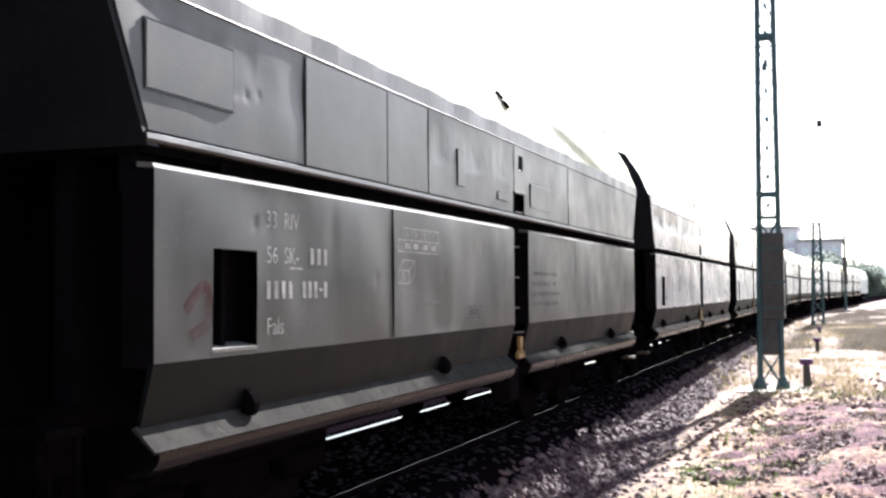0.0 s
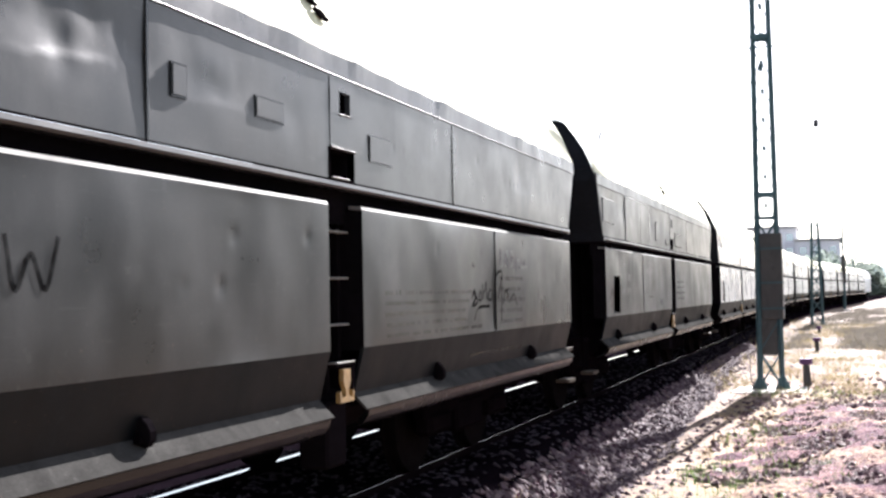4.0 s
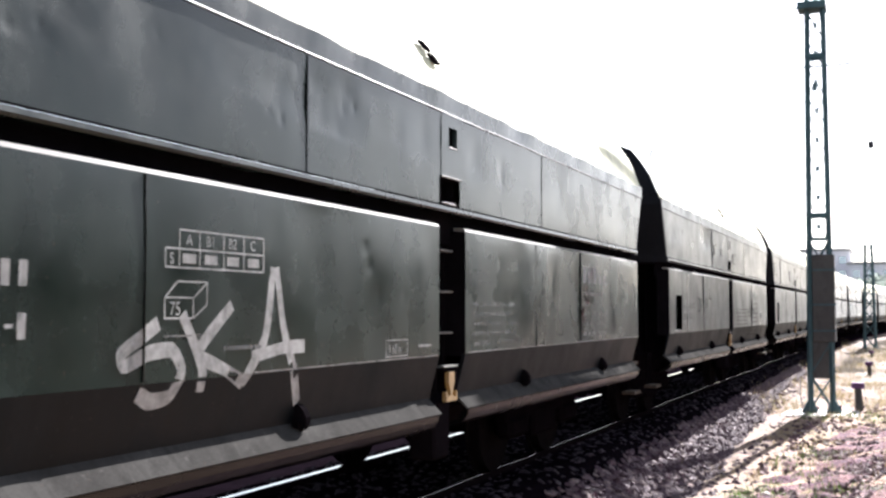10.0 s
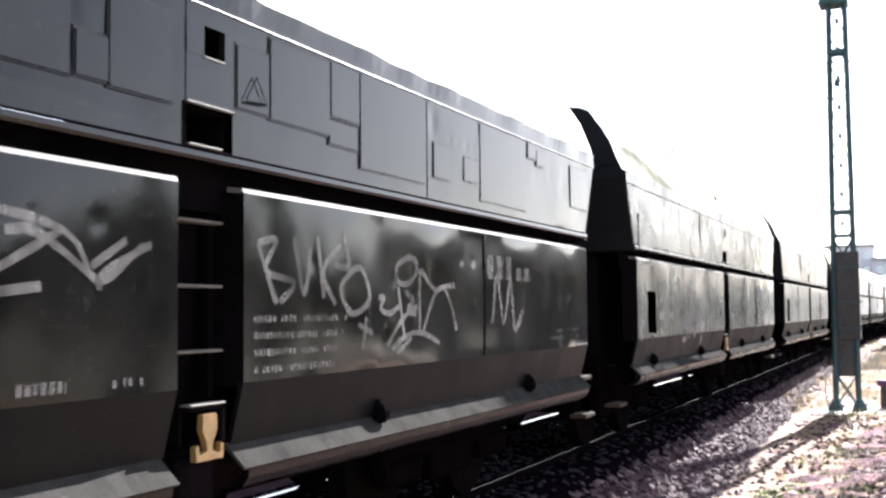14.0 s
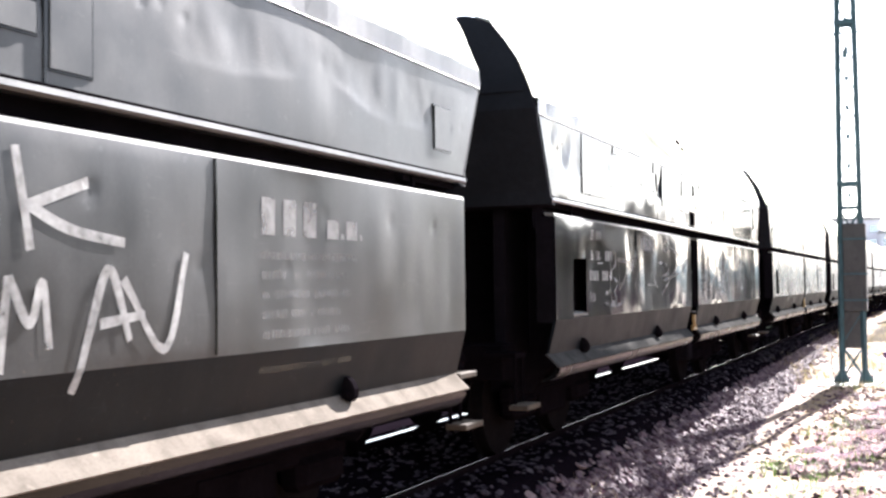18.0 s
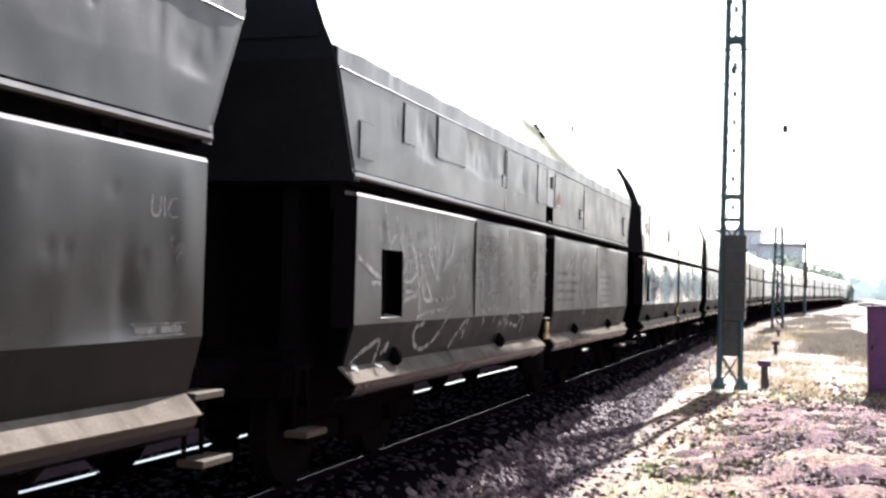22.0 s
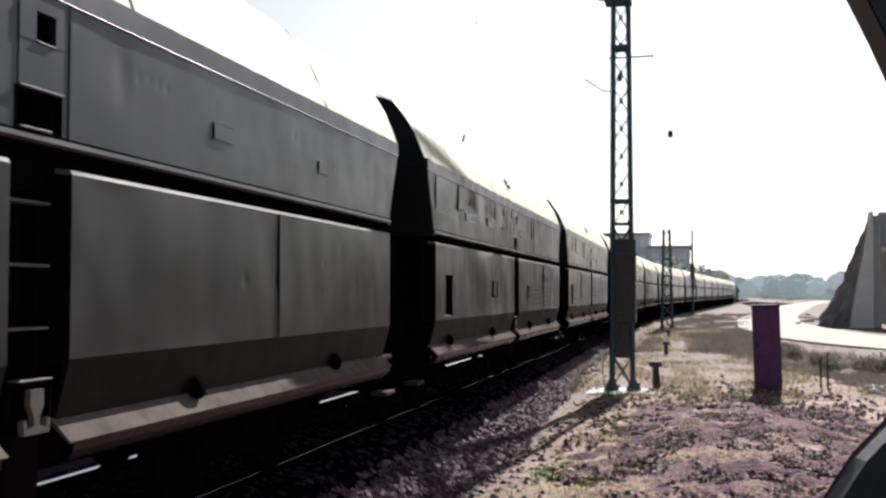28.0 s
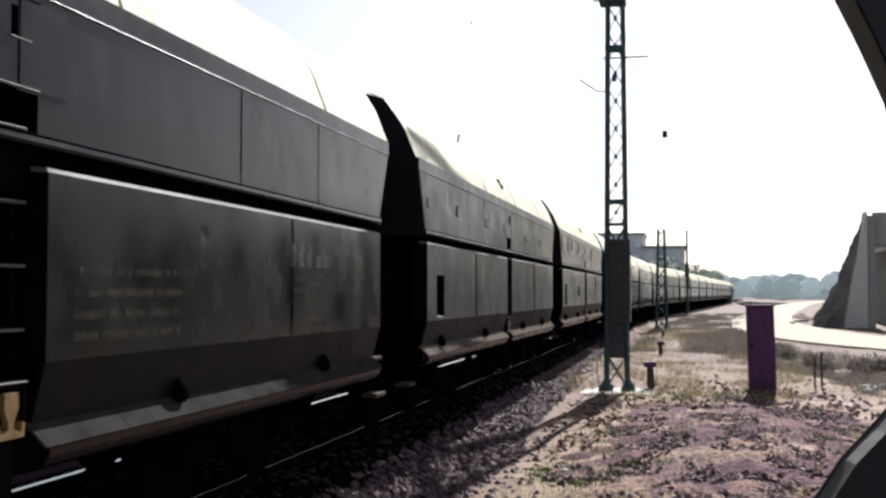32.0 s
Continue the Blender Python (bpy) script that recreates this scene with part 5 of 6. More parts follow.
    strokes("pale_tag", [[(6.38, 1.92), (6.55, 1.63)], [(6.38, 1.92), (6.55, 1.94), (6.45, 1.79), (6.71, 1.74), (6.58, 1.64)], [(6.71, 1.96), (6.8, 1.68), (6.87, 1.92)], [(6.94, 1.98), (7.0, 1.66)], [(7.19, 1.96), (6.99, 1.8), (7.12, 1.63)], [(7.22, 2.02), (7.28, 1.84), (7.12, 1.84)], [(7.35, 1.83), (7.18, 1.72), (7.31, 1.58), (7.52, 1.66), (7.45, 1.82), (7.35, 1.83)], [(7.38, 1.52), (7.55, 1.47)], [(7.48, 1.56), (7.43, 1.38)]], TAG, w, 0.055)
    strokes("pale_tag", [[(4.77, 1.88), (4.93, 1.88), (5.25, 1.72)], [(5.22, 1.77), (5.43, 1.88)], [(5.27, 1.68), (5.3, 1.75), (5.59, 1.87)]], TAG, w, 0.055)
    strokes("pale_tag", [[(1.83, 1.87), (1.73, 1.78), (1.79, 1.71), (1.91, 1.76), (1.93, 1.88), (1.83, 1.87)], [(1.99, 1.81), (2.6, 1.75), (2.76, 1.45)], [(2.03, 1.79), (2.07, 1.5)], [(2.07, 1.5), (2.4, 1.72), (2.65, 1.8)], [(1.71, 1.64), (1.78, 1.39)], [(1.83, 1.63), (1.99, 1.57), (1.86, 1.48), (1.98, 1.43), (1.74, 1.36)], [(1.58, 1.48), (1.75, 1.5)], [(1.56, 1.38), (1.94, 1.36), (2.27, 1.39)], [(2.71, 1.9), (2.65, 1.72)], [(2.79, 1.91), (2.73, 1.72)]], TAG, w, 0.055)
    strokes("pale_tag", [[(4.29, 2.08), (4.12, 2.0), (4.24, 1.94), (4.41, 2.0), (4.37, 2.08), (4.25, 2.09)], [(4.41, 1.98), (5.06, 1.9), (5.26, 1.71), (5.54, 1.87)], [(4.45, 1.97), (4.49, 1.74)], [(4.11, 1.84), (4.14, 1.64)], [(4.23, 1.81), (4.4, 1.71), (4.06, 1.64)], [(3.91, 1.8), (4.15, 1.82)], [(4.14, 1.6), (4.95, 1.69)], [(3.55, 1.67), (3.75, 1.58), (3.9, 1.46)], [(4.05, 1.44), (4.57, 1.67), (5.06, 1.9)]], TAG, w, 0.05)
    owner_mark(w, 9.41, 1.82, FAINT, 1.02, rows=0)
    strokes("worn_smear", [[(9.5, 1.5), (9.6, 1.85), (9.75, 1.5), (9.9, 1.8), (10.0, 1.45), (10.2, 1.6)]], FAINT, w, 0.09)
    text_block(w, 10.9, 11.3, 1.33, 1.45, 2, FAINT, 45)
    text_block(w, 11.38, 11.8, 1.33, 1.45, 2, FAINT, 46)
    quad_marks("edge_line", [(11.62, 11.98, 1.278, 1.294)], WHITE, w)
    text_block(w, 6.35, 7.36, 1.28, 1.6, 4, FAINT, 42)
    text_block(w, 4.84, 5.17, 1.27, 1.38, 1, FAINT, 43)
    text_block(w, 5.35, 5.57, 1.28, 1.36, 1, FAINT, 44)
    seams(w, (9.35, 2.8))
    w = WAGONS[-4]
    # tags on the forward flap
    strokes("pale_tag", [[(7.08, 1.96), (7.25, 1.64)], [(6.94, 1.78), (7.17, 1.89), (7.38, 1.99)], [(7.14, 1.8), (7.35, 1.85)], [(7.35, 1.88), (7.31, 1.72), (7.46, 1.67), (7.5, 1.87)], [(7.74, 2.02), (7.54, 1.89), (7.66, 1.68), (7.84, 1.77), (7.78, 2.01)], [(7.93, 2.07), (8.0, 1.71)], [(8.3, 1.97), (7.97, 1.86)], [(7.98, 1.87), (8.2, 1.79), (8.5, 1.75)], [(7.86, 1.29), (7.9, 1.62)], [(7.9, 1.62), (8.0, 1.45), (8.06, 1.6), (8.1, 1.36)], [(8.23, 1.19), (8.3, 1.4), (8.41, 1.65), (8.53, 1.37)], [(8.36, 1.44), (8.62, 1.47)], [(8.9, 1.72), (8.75, 1.32), (8.49, 1.61)]], WHITE, w, 0.06)
    text_block(w, 6.42, 7.75, 1.35, 1.78, 4, FAINT, 51)
    owner_mark(w, 9.5, 1.82, CHALK, 1.05)
    text_block(w, 9.5, 10.5, 1.14, 1.22, 1, STRAWY, 53)
    # great outline letters on the rear flap
    strokes("large_graffiti", [[(0.52, 2.14), (0.58, 1.99), (0.64, 1.84), (0.66, 1.8)], [(0.66, 1.84), (0.82, 1.95), (0.78, 2.05)], [(0.82, 1.96), (0.94, 1.8), (1.01, 1.7), (0.93, 1.63)], [(0.04, 1.73), (0.19, 1.68), (0.47, 1.59)], [(0.3, 1.55), (0.47, 1.56)], [(0.0, 0.94), (0.23, 1.07), (0.59, 1.17), (0.54, 0.98), (0.41, 0.88)], [(0.65, 1.04), (0.76, 1.13), (0.73, 1.05)]], CHALK, w, 0.055)
    strokes("large_graffiti", [[(0.93, 1.58), (1.08, 1.56), (1.28, 1.66), (1.15, 1.84)], [(0.92, 1.49), (1.09, 1.5), (1.27, 1.47), (0.94, 1.43)], [(1.15, 1.85), (1.28, 1.58), (1.32, 1.32)], [(1.32, 1.8), (1.39, 1.41), (2.23, 1.45)], [(1.32, 1.71), (1.64, 1.43)], [(1.48, 1.83), (1.71, 1.87), (1.79, 1.55), (1.5, 1.82)], [(1.67, 2.13), (1.74, 1.87)], [(1.8, 2.13), (1.78, 1.68)], [(1.96, 1.96), (2.03, 1.77), (1.92, 1.66)], [(2.21, 2.13), (2.17, 1.82), (2.0, 1.73)]], CHALK, w, 0.05)
    strokes("large_graffiti", [[(2.18, 1.71), (2.43, 1.75), (2.45, 1.88), (2.53, 1.75), (2.69, 1.92)], [(2.19, 1.58), (2.67, 1.67), (2.73, 1.34), (2.65, 1.07)], [(2.19, 1.6), (2.26, 1.45)], [(1.21, 1.28), (1.49, 1.33), (2.15, 1.36)], [(1.47, 1.32), (1.47, 1.24), (1.31, 1.23), (1.27, 1.17), (1.37, 1.07), (1.56, 1.03), (1.82, 1.09), (2.09, 1.3), (2.15, 1.35)], [(2.64, 1.25), (2.35, 1.08), (2.18, 0.86)], [(2.61, 1.18), (2.65, 1.07)]], CHALK, w, 0.05)
    strokes("large_graffiti", [[(3.17, 2.1), (3.23, 1.89), (3.26, 1.73), (3.08, 1.61), (3.08, 1.7)], [(3.25, 1.94), (3.4, 2.02), (3.61, 1.98), (3.6, 1.59), (3.36, 1.45), (3.44, 1.78)], [(3.05, 1.7), (3.2, 1.59), (3.12, 1.41), (3.24, 1.18)], [(3.49, 1.44), (3.81, 1.48)], [(3.16, 1.31), (3.83, 1.37)], [(3.57, 1.59), (3.8, 1.69), (4.01, 1.57), (3.96, 1.22)], [(4.3, 1.76), (4.16, 1.57), (4.01, 1.54)], [(4.27, 1.73), (4.09, 1.22), (3.81, 1.18)], [(3.62, 1.37), (3.58, 1.2)], [(4.08, 2.13), (4.03, 1.94), (3.8, 1.85), (3.76, 1.69)], [(4.0, 1.91), (4.19, 1.95), (4.11, 1.81), (3.98, 1.71)]], CHALK, w, 0.055)
    strokes("large_graffiti", [[(4.63, 1.83), (4.54, 1.31), (4.97, 1.28)], [(4.63, 1.83), (4.9, 1.54), (4.97, 1.26)], [(4.6, 1.83), (5.25, 1.54), (5.73, 1.45)], [(4.39, 1.41), (4.9, 1.51), (5.4, 1.8), (5.73, 1.74)], [(5.25, 1.79), (5.4, 1.65), (5.1, 1.6)], [(4.76, 2.12), (4.89, 1.99), (4.79, 1.78)], [(4.89, 1.99), (5.17, 2.09)], [(4.54, 1.25), (4.76, 1.31)], [(4.06, 1.12), (4.11, 1.2), (4.57, 1.13), (4.7, 1.24), (4.8, 1.24), (4.78, 1.07)]], CHALK, w, 0.05)
    strokes("large_graffiti", [[(5.03, 2.06), (5.21, 2.09), (5.29, 2.02), (5.07, 1.9), (5.04, 2.03)], [(5.29, 2.03), (5.26, 1.9), (5.4, 1.91), (5.44, 2.04)], [(5.56, 2.07), (5.48, 1.98), (5.56, 1.91), (5.66, 1.97), (5.6, 2.06)], [(5.7, 2.11), (5.7, 1.91)]], CHALK, w, 0.045)
    number_mark(w, 1.03, 1.88, FAINT, 0.135)
    load_table(w, 2.88, 1.85, FAINT)
    patches(w, [(0.04, 0.28, 2.41, 2.65), (0.91, 1.16, 2.62, 2.91), (1.72, 2.51, 2.6, 2.93), (3.8, 3.93, 2.55, 2.65), (3.96, 4.59, 2.54, 2.92), (5.33, 5.74, 2.51, 2.93), (6.24, 6.6, 2.53, 2.9), (7.84, 8.05, 2.48, 2.59), (8.12, 8.34, 2.37, 2.86), (11.55, 11.8, 2.45, 2.72)])
    upper_seams(w, (3.92, 8.1))
    seams(w, (9.12, 2.86))
    bm = bmesh.new()
    z0, z1 = 2.56, 2.73
    vs = [bm.verts.new((wall_x(z) + 0.022, y - HALF, z)) for y, z in ((6.3, z0), (6.54, z0), (6.42, z1))]
    bm.faces.new(vs)
    part("warning_triangle", bm, ORANGE, w, "faded orange warning triangle")
    w = WAGONS[-5]
    patches(w, [(0.05, 0.75, 2.56, 2.94), (1.33, 1.72, 2.65, 2.94), (1.78, 2.62, 2.53, 2.62), (3.36, 3.96, 2.54, 2.65), (4.07, 4.64, 2.59, 2.9), (4.68, 4.99, 2.55, 2.64), (4.78, 4.88, 2.8, 2.9), (5.02, 5.15, 2.55, 2.63), (5.44, 5.64, 2.53, 2.72), (5.58, 5.8, 2.81, 2.93), (6.22, 6.37, 2.84, 2.94), (6.43, 6.83, 2.55, 2.63), (7.84, 7.95, 2.57, 2.9)])
    upper_seams(w, (4.02, 8.15))
    seams(w, (9.42,))
    lettering("UIC", 11.48, 1.84, 0.15, w, TAG)
    lettering("Sp", 11.66, 1.67, 0.13, w, TAG)
    quad_marks("small_label", [(11.38, 11.83, 1.285, 1.292), (11.38, 11.83, 1.34, 1.347), (11.41, 11.58, 1.3, 1.332), (11.62, 11.8, 1.3, 1.332)], FAINT, w)
    owner_mark(w, 9.19, 1.79, TAG, 1.0)
    text_block(w, 7.9, 9.25, 1.36, 1.68, 4, FAINT, 61)
    bm = bmesh.new()
    block(bm, 1.66, 1.685, 7.25 - HALF, 7.6 - HALF, 1.53, 1.69)
    holder = part("card_holder", bm, COAL, w)
    for z in (1.52, 1.69):
        bm = bmesh.new()
        block(bm, 1.66, 1.70, 7.24 - HALF, 7.61 - HALF, z, z + 0.012)
        part("holder_lip", bm, LIP, holder, "pale holder lip")
    bm = bmesh.new()
    block(bm, 1.665, 1.679, 3.72 - HALF, 4.06 - HALF, 1.53, 1.76)
    holder = part("card_holder", bm, COAL, w)
    for y0, y1, z0, z1, m in ((3.72, 4.06, 1.755, 1.767, EDGE), (3.72, 4.06, 1.525, 1.54, BLACK), (3.715, 3.73, 1.54, 1.755, BLACK), (4.05, 4.063, 1.54, 1.755, BLACK)):
        bm = bmesh.new()
        block(bm, 1.67, 1.688, y0 - HALF, y1 - HALF, z0, z1)
        part("holder_frame", bm, m, holder)
    w = WAGONS[-6]
    seams(w, (3.0, 9.0))
    patches(w, [(0.05, 0.18, 2.57, 2.66), (1.74, 1.88, 2.58, 2.69), (3.81, 4.12, 2.56, 2.66), (5.5, 5.63, 2.55, 2.71), (7.9, 8.2, 2.54, 2.63), (9.9, 10.1, 2.54, 2.62)])
    upper_seams(w, (3.7, 6.25))
    w = WAGONS[-7]
    patches(w, [(6.03, 6.42, 2.5, 2.9)])
    upper_seams(w, (8.6, 10.2))
    seams(w, (9.55,))
    owner_mark(w, 9.5, 1.79, TAG, 1.0, rows=5, lines=STRAWY)
    text_block(w, 6.5, 8.0, 1.32, 1.75, 4, STRAWY, 71)


dress_train()

bm = bmesh.new()
outline(bm, [(1.45, 0.9), (1.5, 2.6), (1.3, 3.5), (0.6, 3.85), (-0.6, 3.85), (-1.3, 3.5), (-1.5, 2.6), (-1.45, 0.9)], -7.5, 7.5)
LOCO = thing("locomotive", "blue grey locomotive far ahead at the head of the train", "locomotive")
part("body", bm, WATERY, LOCO)
for y in (-7.53, 7.5):
    for x in (-0.7, 0.7):
        bm = bmesh.new()
        block(bm, x - 0.55, x + 0.55, y, y + 0.03, 2.5, 3.2, 0.01)
        part("windscreen", bm, GLASS, LOCO)
for y in (-4.5, 4.5):
    bm = bmesh.new()
    for dy in (-1.2, 1.2):
        rod(bm, (-0.9, y + dy, 0.5), (0.9, y + dy, 0.5), 0.5, 20)
    block(bm, -1.2, 1.2, y - 1.9, y + 1.9, 0.5, 0.9, 0.03)
    part("bogie", bm, CHASSIS, LOCO)
WAGONS["loco"] = LOCO


# ---------------------------------------------------------------- masts
def lattice_mast(x, y, height, w0, w1, label, box, bar=0.062, lace=0.03):
    """Tapering lattice mast of four angle legs with crossed bracing; a box is strapped to its foot."""
    m = thing("catenary_mast", label, "catenary mast", "catenary masts", at=(x, y, level(x, y)))
    half = lambda z: (w0 + (w1 - w0) * z / height) / 2
    for sx in (-1, 1):
        for sy in (-1, 1):
            bm = bmesh.new()
            a, b = half(0), half(height)
            angle_bar(bm, (sx * a, sy * a * 0.8, 0.0), (sx * b, sy * b * 0.8, height), bar)
            part("leg", bm, MAST, m)
    z, k = 0.1, 0
    while z < height - 0.4:
        step = 0.78 if z < 3.6 else 0.68
        z1 = min(z + step, height)
        for sy in (-1, 1):
            bm = bmesh.new()
            a, b = half(z), half(z1)
            if z < 3.6:
                angle_bar(bm, (-a, sy * a * 0.8, z), (b, sy * b * 0.8, z1), lace)
                angle_bar(bm, (a, sy * a * 0.8 + 0.01, z), (-b, sy * b * 0.8 + 0.01, z1), lace)
            else:
                angle_bar(bm, (-a, sy * a * 0.8, z), (b, sy * b * 0.8, z1), lace * 0.6)
                angle_bar(bm, (a, sy * a * 0.8 + 0.01, z), (-b, sy * b * 0.8 + 0.01, z1), lace * 0.6)
                block(bm, -0.035, 0.035, sy * a * 0.8 - 0.006, sy * a * 0.8 + 0.016, (z + z1) / 2 - 0.035, (z + z1) / 2 + 0.035)
            part("brace", bm, MAST, m)
            bm = bmesh.new()
            s_ = 1 if k % 2 else -1
            angle_bar(bm, (sy * a, -s_ * a * 0.8, z), (sy * b, s_ * b * 0.8, z1), lace * 0.6)
            part("brace", bm, MAST, m)
        z, k = z1, k + 1
    for z, h in ((4.6, 0.1), (4.05, 0.06), (8.35, 0.11), (9.5, 0.12)):
        if z < height:
            bm = bmesh.new()
            a = half(z) + 0.04
            for sy in (-1, 1):
                block(bm, -a, a, sy * a * 0.8 - 0.015, sy * a * 0.8 + 0.015, z - h / 2, z + h / 2)
                block(bm, sy * a - 0.015, sy * a + 0.015, -a * 0.8, a * 0.8, z - h / 2, z + h / 2)
            part("gusset", bm, MAST, m)
    for sx in (-1, 1):
        a = half(0)
        for sy in (-1, 1):
            bm = bmesh.new()
            v = [bm.verts.new(p) for p in ((sx * a, sy * a * 0.8, 0.42), (sx * (a + 0.24), sy * a * 0.8, -0.06), (sx * a * 0.2, sy * a * 0.8, -0.06), (sx * a, sy * a * 0.8 - 0.03, 0.42), (sx * (a + 0.24), sy * a * 0.8 - 0.03, -0.06), (sx * a * 0.2, sy * a * 0.8 - 0.03, -0.06))]
            bm.faces.new(v[:3])
            bm.faces.new(v[3:][::-1])
            for i in range(3):
                bm.faces.new((v[i], v[(i + 1) % 3], v[3 + (i + 1) % 3], v[3 + i]))
            part("foot_gusset", bm, MAST, m)
    bm = bmesh.new()
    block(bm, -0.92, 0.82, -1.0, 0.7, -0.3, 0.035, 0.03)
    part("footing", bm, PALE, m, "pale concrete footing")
    if box:
        bm = bmesh.new()
        block(bm, -0.16, 0.34, -0.24, 0.12, 1.66, 3.68, 0.02)
        bx = part("equipment_box", bm, BOXP, m, "tall dark equipment box strapped to the mast")
        bm = bmesh.new()
        block(bm, -0.17, 0.19, -0.2, 0.1, 0.82, 1.655, 0.015)
        part("cable_duct", bm, BOXP, bx, "narrower dark duct under the box")
        for z in (1.9, 2.5, 3.3):
            bm = bmesh.new()
            block(bm, -0.27, 0.37, -0.262, -0.238, z, z + 0.04)
            part("strap", bm, MAST, bx)
        bm = bmesh.new()
        rod(bm, (-0.3, 0.0, 8.12), (0.78, 0.0, 8.13), 0.022, 6)
        part("bracket_arm", bm, MAST, m)
        bm = bmesh.new()
        rod(bm, (-0.2, 0, 7.3), (-0.45, 0, 7.32), 0.016, 6)
        rod(bm, (-0.45, 0, 7.32), (-0.87, 0, 7.62), 0.016, 6)
        part("stay_rod", bm, MAST, m)
        bm = bmesh.new()
        block(bm, -0.38, 0.26, -0.3, 0.3, 9.45, 9.62, 0.01)
        rod(bm, (-0.25, 0, 9.55), (-0.55, 0, 9.56), 0.02, 6)
        part("head_plate", bm, MAST, m)
        bm = bmesh.new()
        block(bm, 0.12, 0.4, -0.12, 0.12, 10.9, 13.62, 0.03)
        part("head_case", bm, BOXP, m)
        bm = bmesh.new()
        block(bm, -0.07, 0.04, -0.28, -0.2, 7.5, 7.68, 0.01)
        part("clamp", bm, MAST, m)
        bm = bmesh.new()
        pts = [(-0.28, -0.3, 0.95), (-0.42, -0.32, 0.9), (-0.46, -0.32, 0.5), (-0.38, -0.32, 0.0)]
        for a, b in zip(pts, pts[1:]):
            rod(bm, a, b, 0.01, 5)
        part("earth_cable", bm, RUBBER, m)
    return m


lattice_mast(-1.72, 27.7, 13.5, 0.50, 0.30, "green-grey steel lattice mast with a dark equipment box", True, 0.078)
second = lattice_mast(-1.75, 74.5, 6.5, 0.66, 0.38, "green-grey lattice mast on a pale footing", False, 0.12, 0.06)
bm = bmesh.new()
rod(bm, (0.05, 0, 6.3), (0.28, 0, 12.7), 0.018, 6)
part("top_pole", bm, MAST, second)
bm = bmesh.new()
for k in range(4):
    rod(bm, (0.28, 0, 12.5 + k * 0.11), (0.28, 0, 12.58 + k * 0.11), 0.2, 10, 0.14)
part("top_insulator", bm, RUBBER, second)


def plain_mast(x, y, h):
    m = thing("catenary_pole", "thin dark steel pole beside the track", "pole", "catenary masts", at=(x, y, level(x, y)))
    bm = bmesh.new()
    rod(bm, (0, 0, -0.2), (0, 0, h), 0.16, 12, 0.1)
    part("shaft", bm, MAST, m)
    bm = bmesh.new()
    block(bm, -0.22, 0.22, -0.22, 0.22, 2.6, 5.2, 0.03)
    part("equipment_box", bm, BOXP, m)
    bm = bmesh.new()
    block(bm, -0.5, 0.5, -0.5, 0.5, -0.3, 0.05, 0.03)
    part("footing", bm, PALE, m)
    return m


plain_mast(-0.2, 118, 8.6)

# contact wire over the track, with its small insulators and clamps
def overhead_line():
    m = thing("overhead_line", "thin overhead wire with small dark insulators above the track", "overhead wire", at=(TRACK_X, 0, 0))
    bm = bmesh.new()
    rod(bm, (0, -20, 5.3), (0, 60, 5.3), 0.0025, 4)
    rod(bm, (0, 60, 5.3), (-0.2 - TRACK_X, 118, 8.5), 0.0025, 4)
    part("wire", bm, MAST, m)
    for y, z, tilt, size in ((22.4, 5.5, 12, 0.075), (23.8, 8.2, 35, 0.035)):
        bm = bmesh.new()
        for k in range(-2, 3):
            rod(bm, (0, 0, k * size * 0.4 - size * 0.1), (0, 0, k * size * 0.4 + size * 0.1), size * 0.42, 10, size * 0.3)
        rod(bm, (0, 0, -size * 1.2), (0, 0, size * 1.2), size * 0.16, 6)
        o = part("insulator", bm, RUBBER, m)
        o.matrix_basis = pose(0, y, z, 0, tilt, 0)


overhead_line()


# ---------------------------------------------------------------- lineside things
def cabinet():
    x0, x1, y, zt = 1.34, 2.0, 27.76, 2.09
    g0 = level(1.69, y)
    m = thing("signal_cabinet", "purple-brown painted steel trackside cabinet with flat top", "cabinet", at=(1.69, y, g0))
    h = zt - g0
    bm = bmesh.new()
    block(bm, -0.31, 0.31, 0, 0.5, -0.1, h - 0.04, 0.012)
    part("body", bm, CABINET, m)
    bm = bmesh.new()
    block(bm, -0.33, 0.33, -0.025, 0.525, h - 0.04, h, 0.01)
    part("top", bm, CABINET, m)
    bm = bmesh.new()
    block(bm, -0.285, 0.285, -0.014, 0.0, 0.1, h - 0.08, 0.006)
    door = part("door", bm, CABINET, m)
    bm = bmesh.new()
    block(bm, -0.24, -0.21, -0.035, -0.014, h * 0.5, h * 0.5 + 0.12, 0.005)
    part("door_handle", bm, CHASSIS, door)
    for x in (-0.2, 0.25):
        bm = bmesh.new()
        rod(bm, (x, 0.1, h), (x, 0.1, h + 0.06), 0.012, 6)
        part("lifting_eye", bm, CHASSIS, m)
    m.rotation_euler = (0, radians(-1.5), 0)


cabinet()


def track_post(x, y, h, w, label):
    m = thing("trackside_post", label, "post", "trackside posts", at=(x, y, level(x, y)))
    bm = bmesh.new()
    rod(bm, (0.02, 0, -0.1), (0, 0, h - 0.12), 0.1 * w, 10, 0.08 * w)
    part("stem", bm, BOXP, m)
    bm = bmesh.new()
    block(bm, -0.15 * w, 0.15 * w, -0.12, 0.12, h - 0.14, h, 0.02)
    part("head", bm, CABINET, m)
    bm = bmesh.new()
    rod(bm, (0.14 * w, 0, h - 0.1), (0.18 * w, 0, 0.05), 0.008, 5)
    part("cable", bm, RUBBER, m)
    return m


track_post(-0.96, 28.6, 0.66, 1.0, "short rusty trackside connection box on a stem")
track_post(-1.1, 44.5, 0.5, 0.9, "small trackside post with a cap")
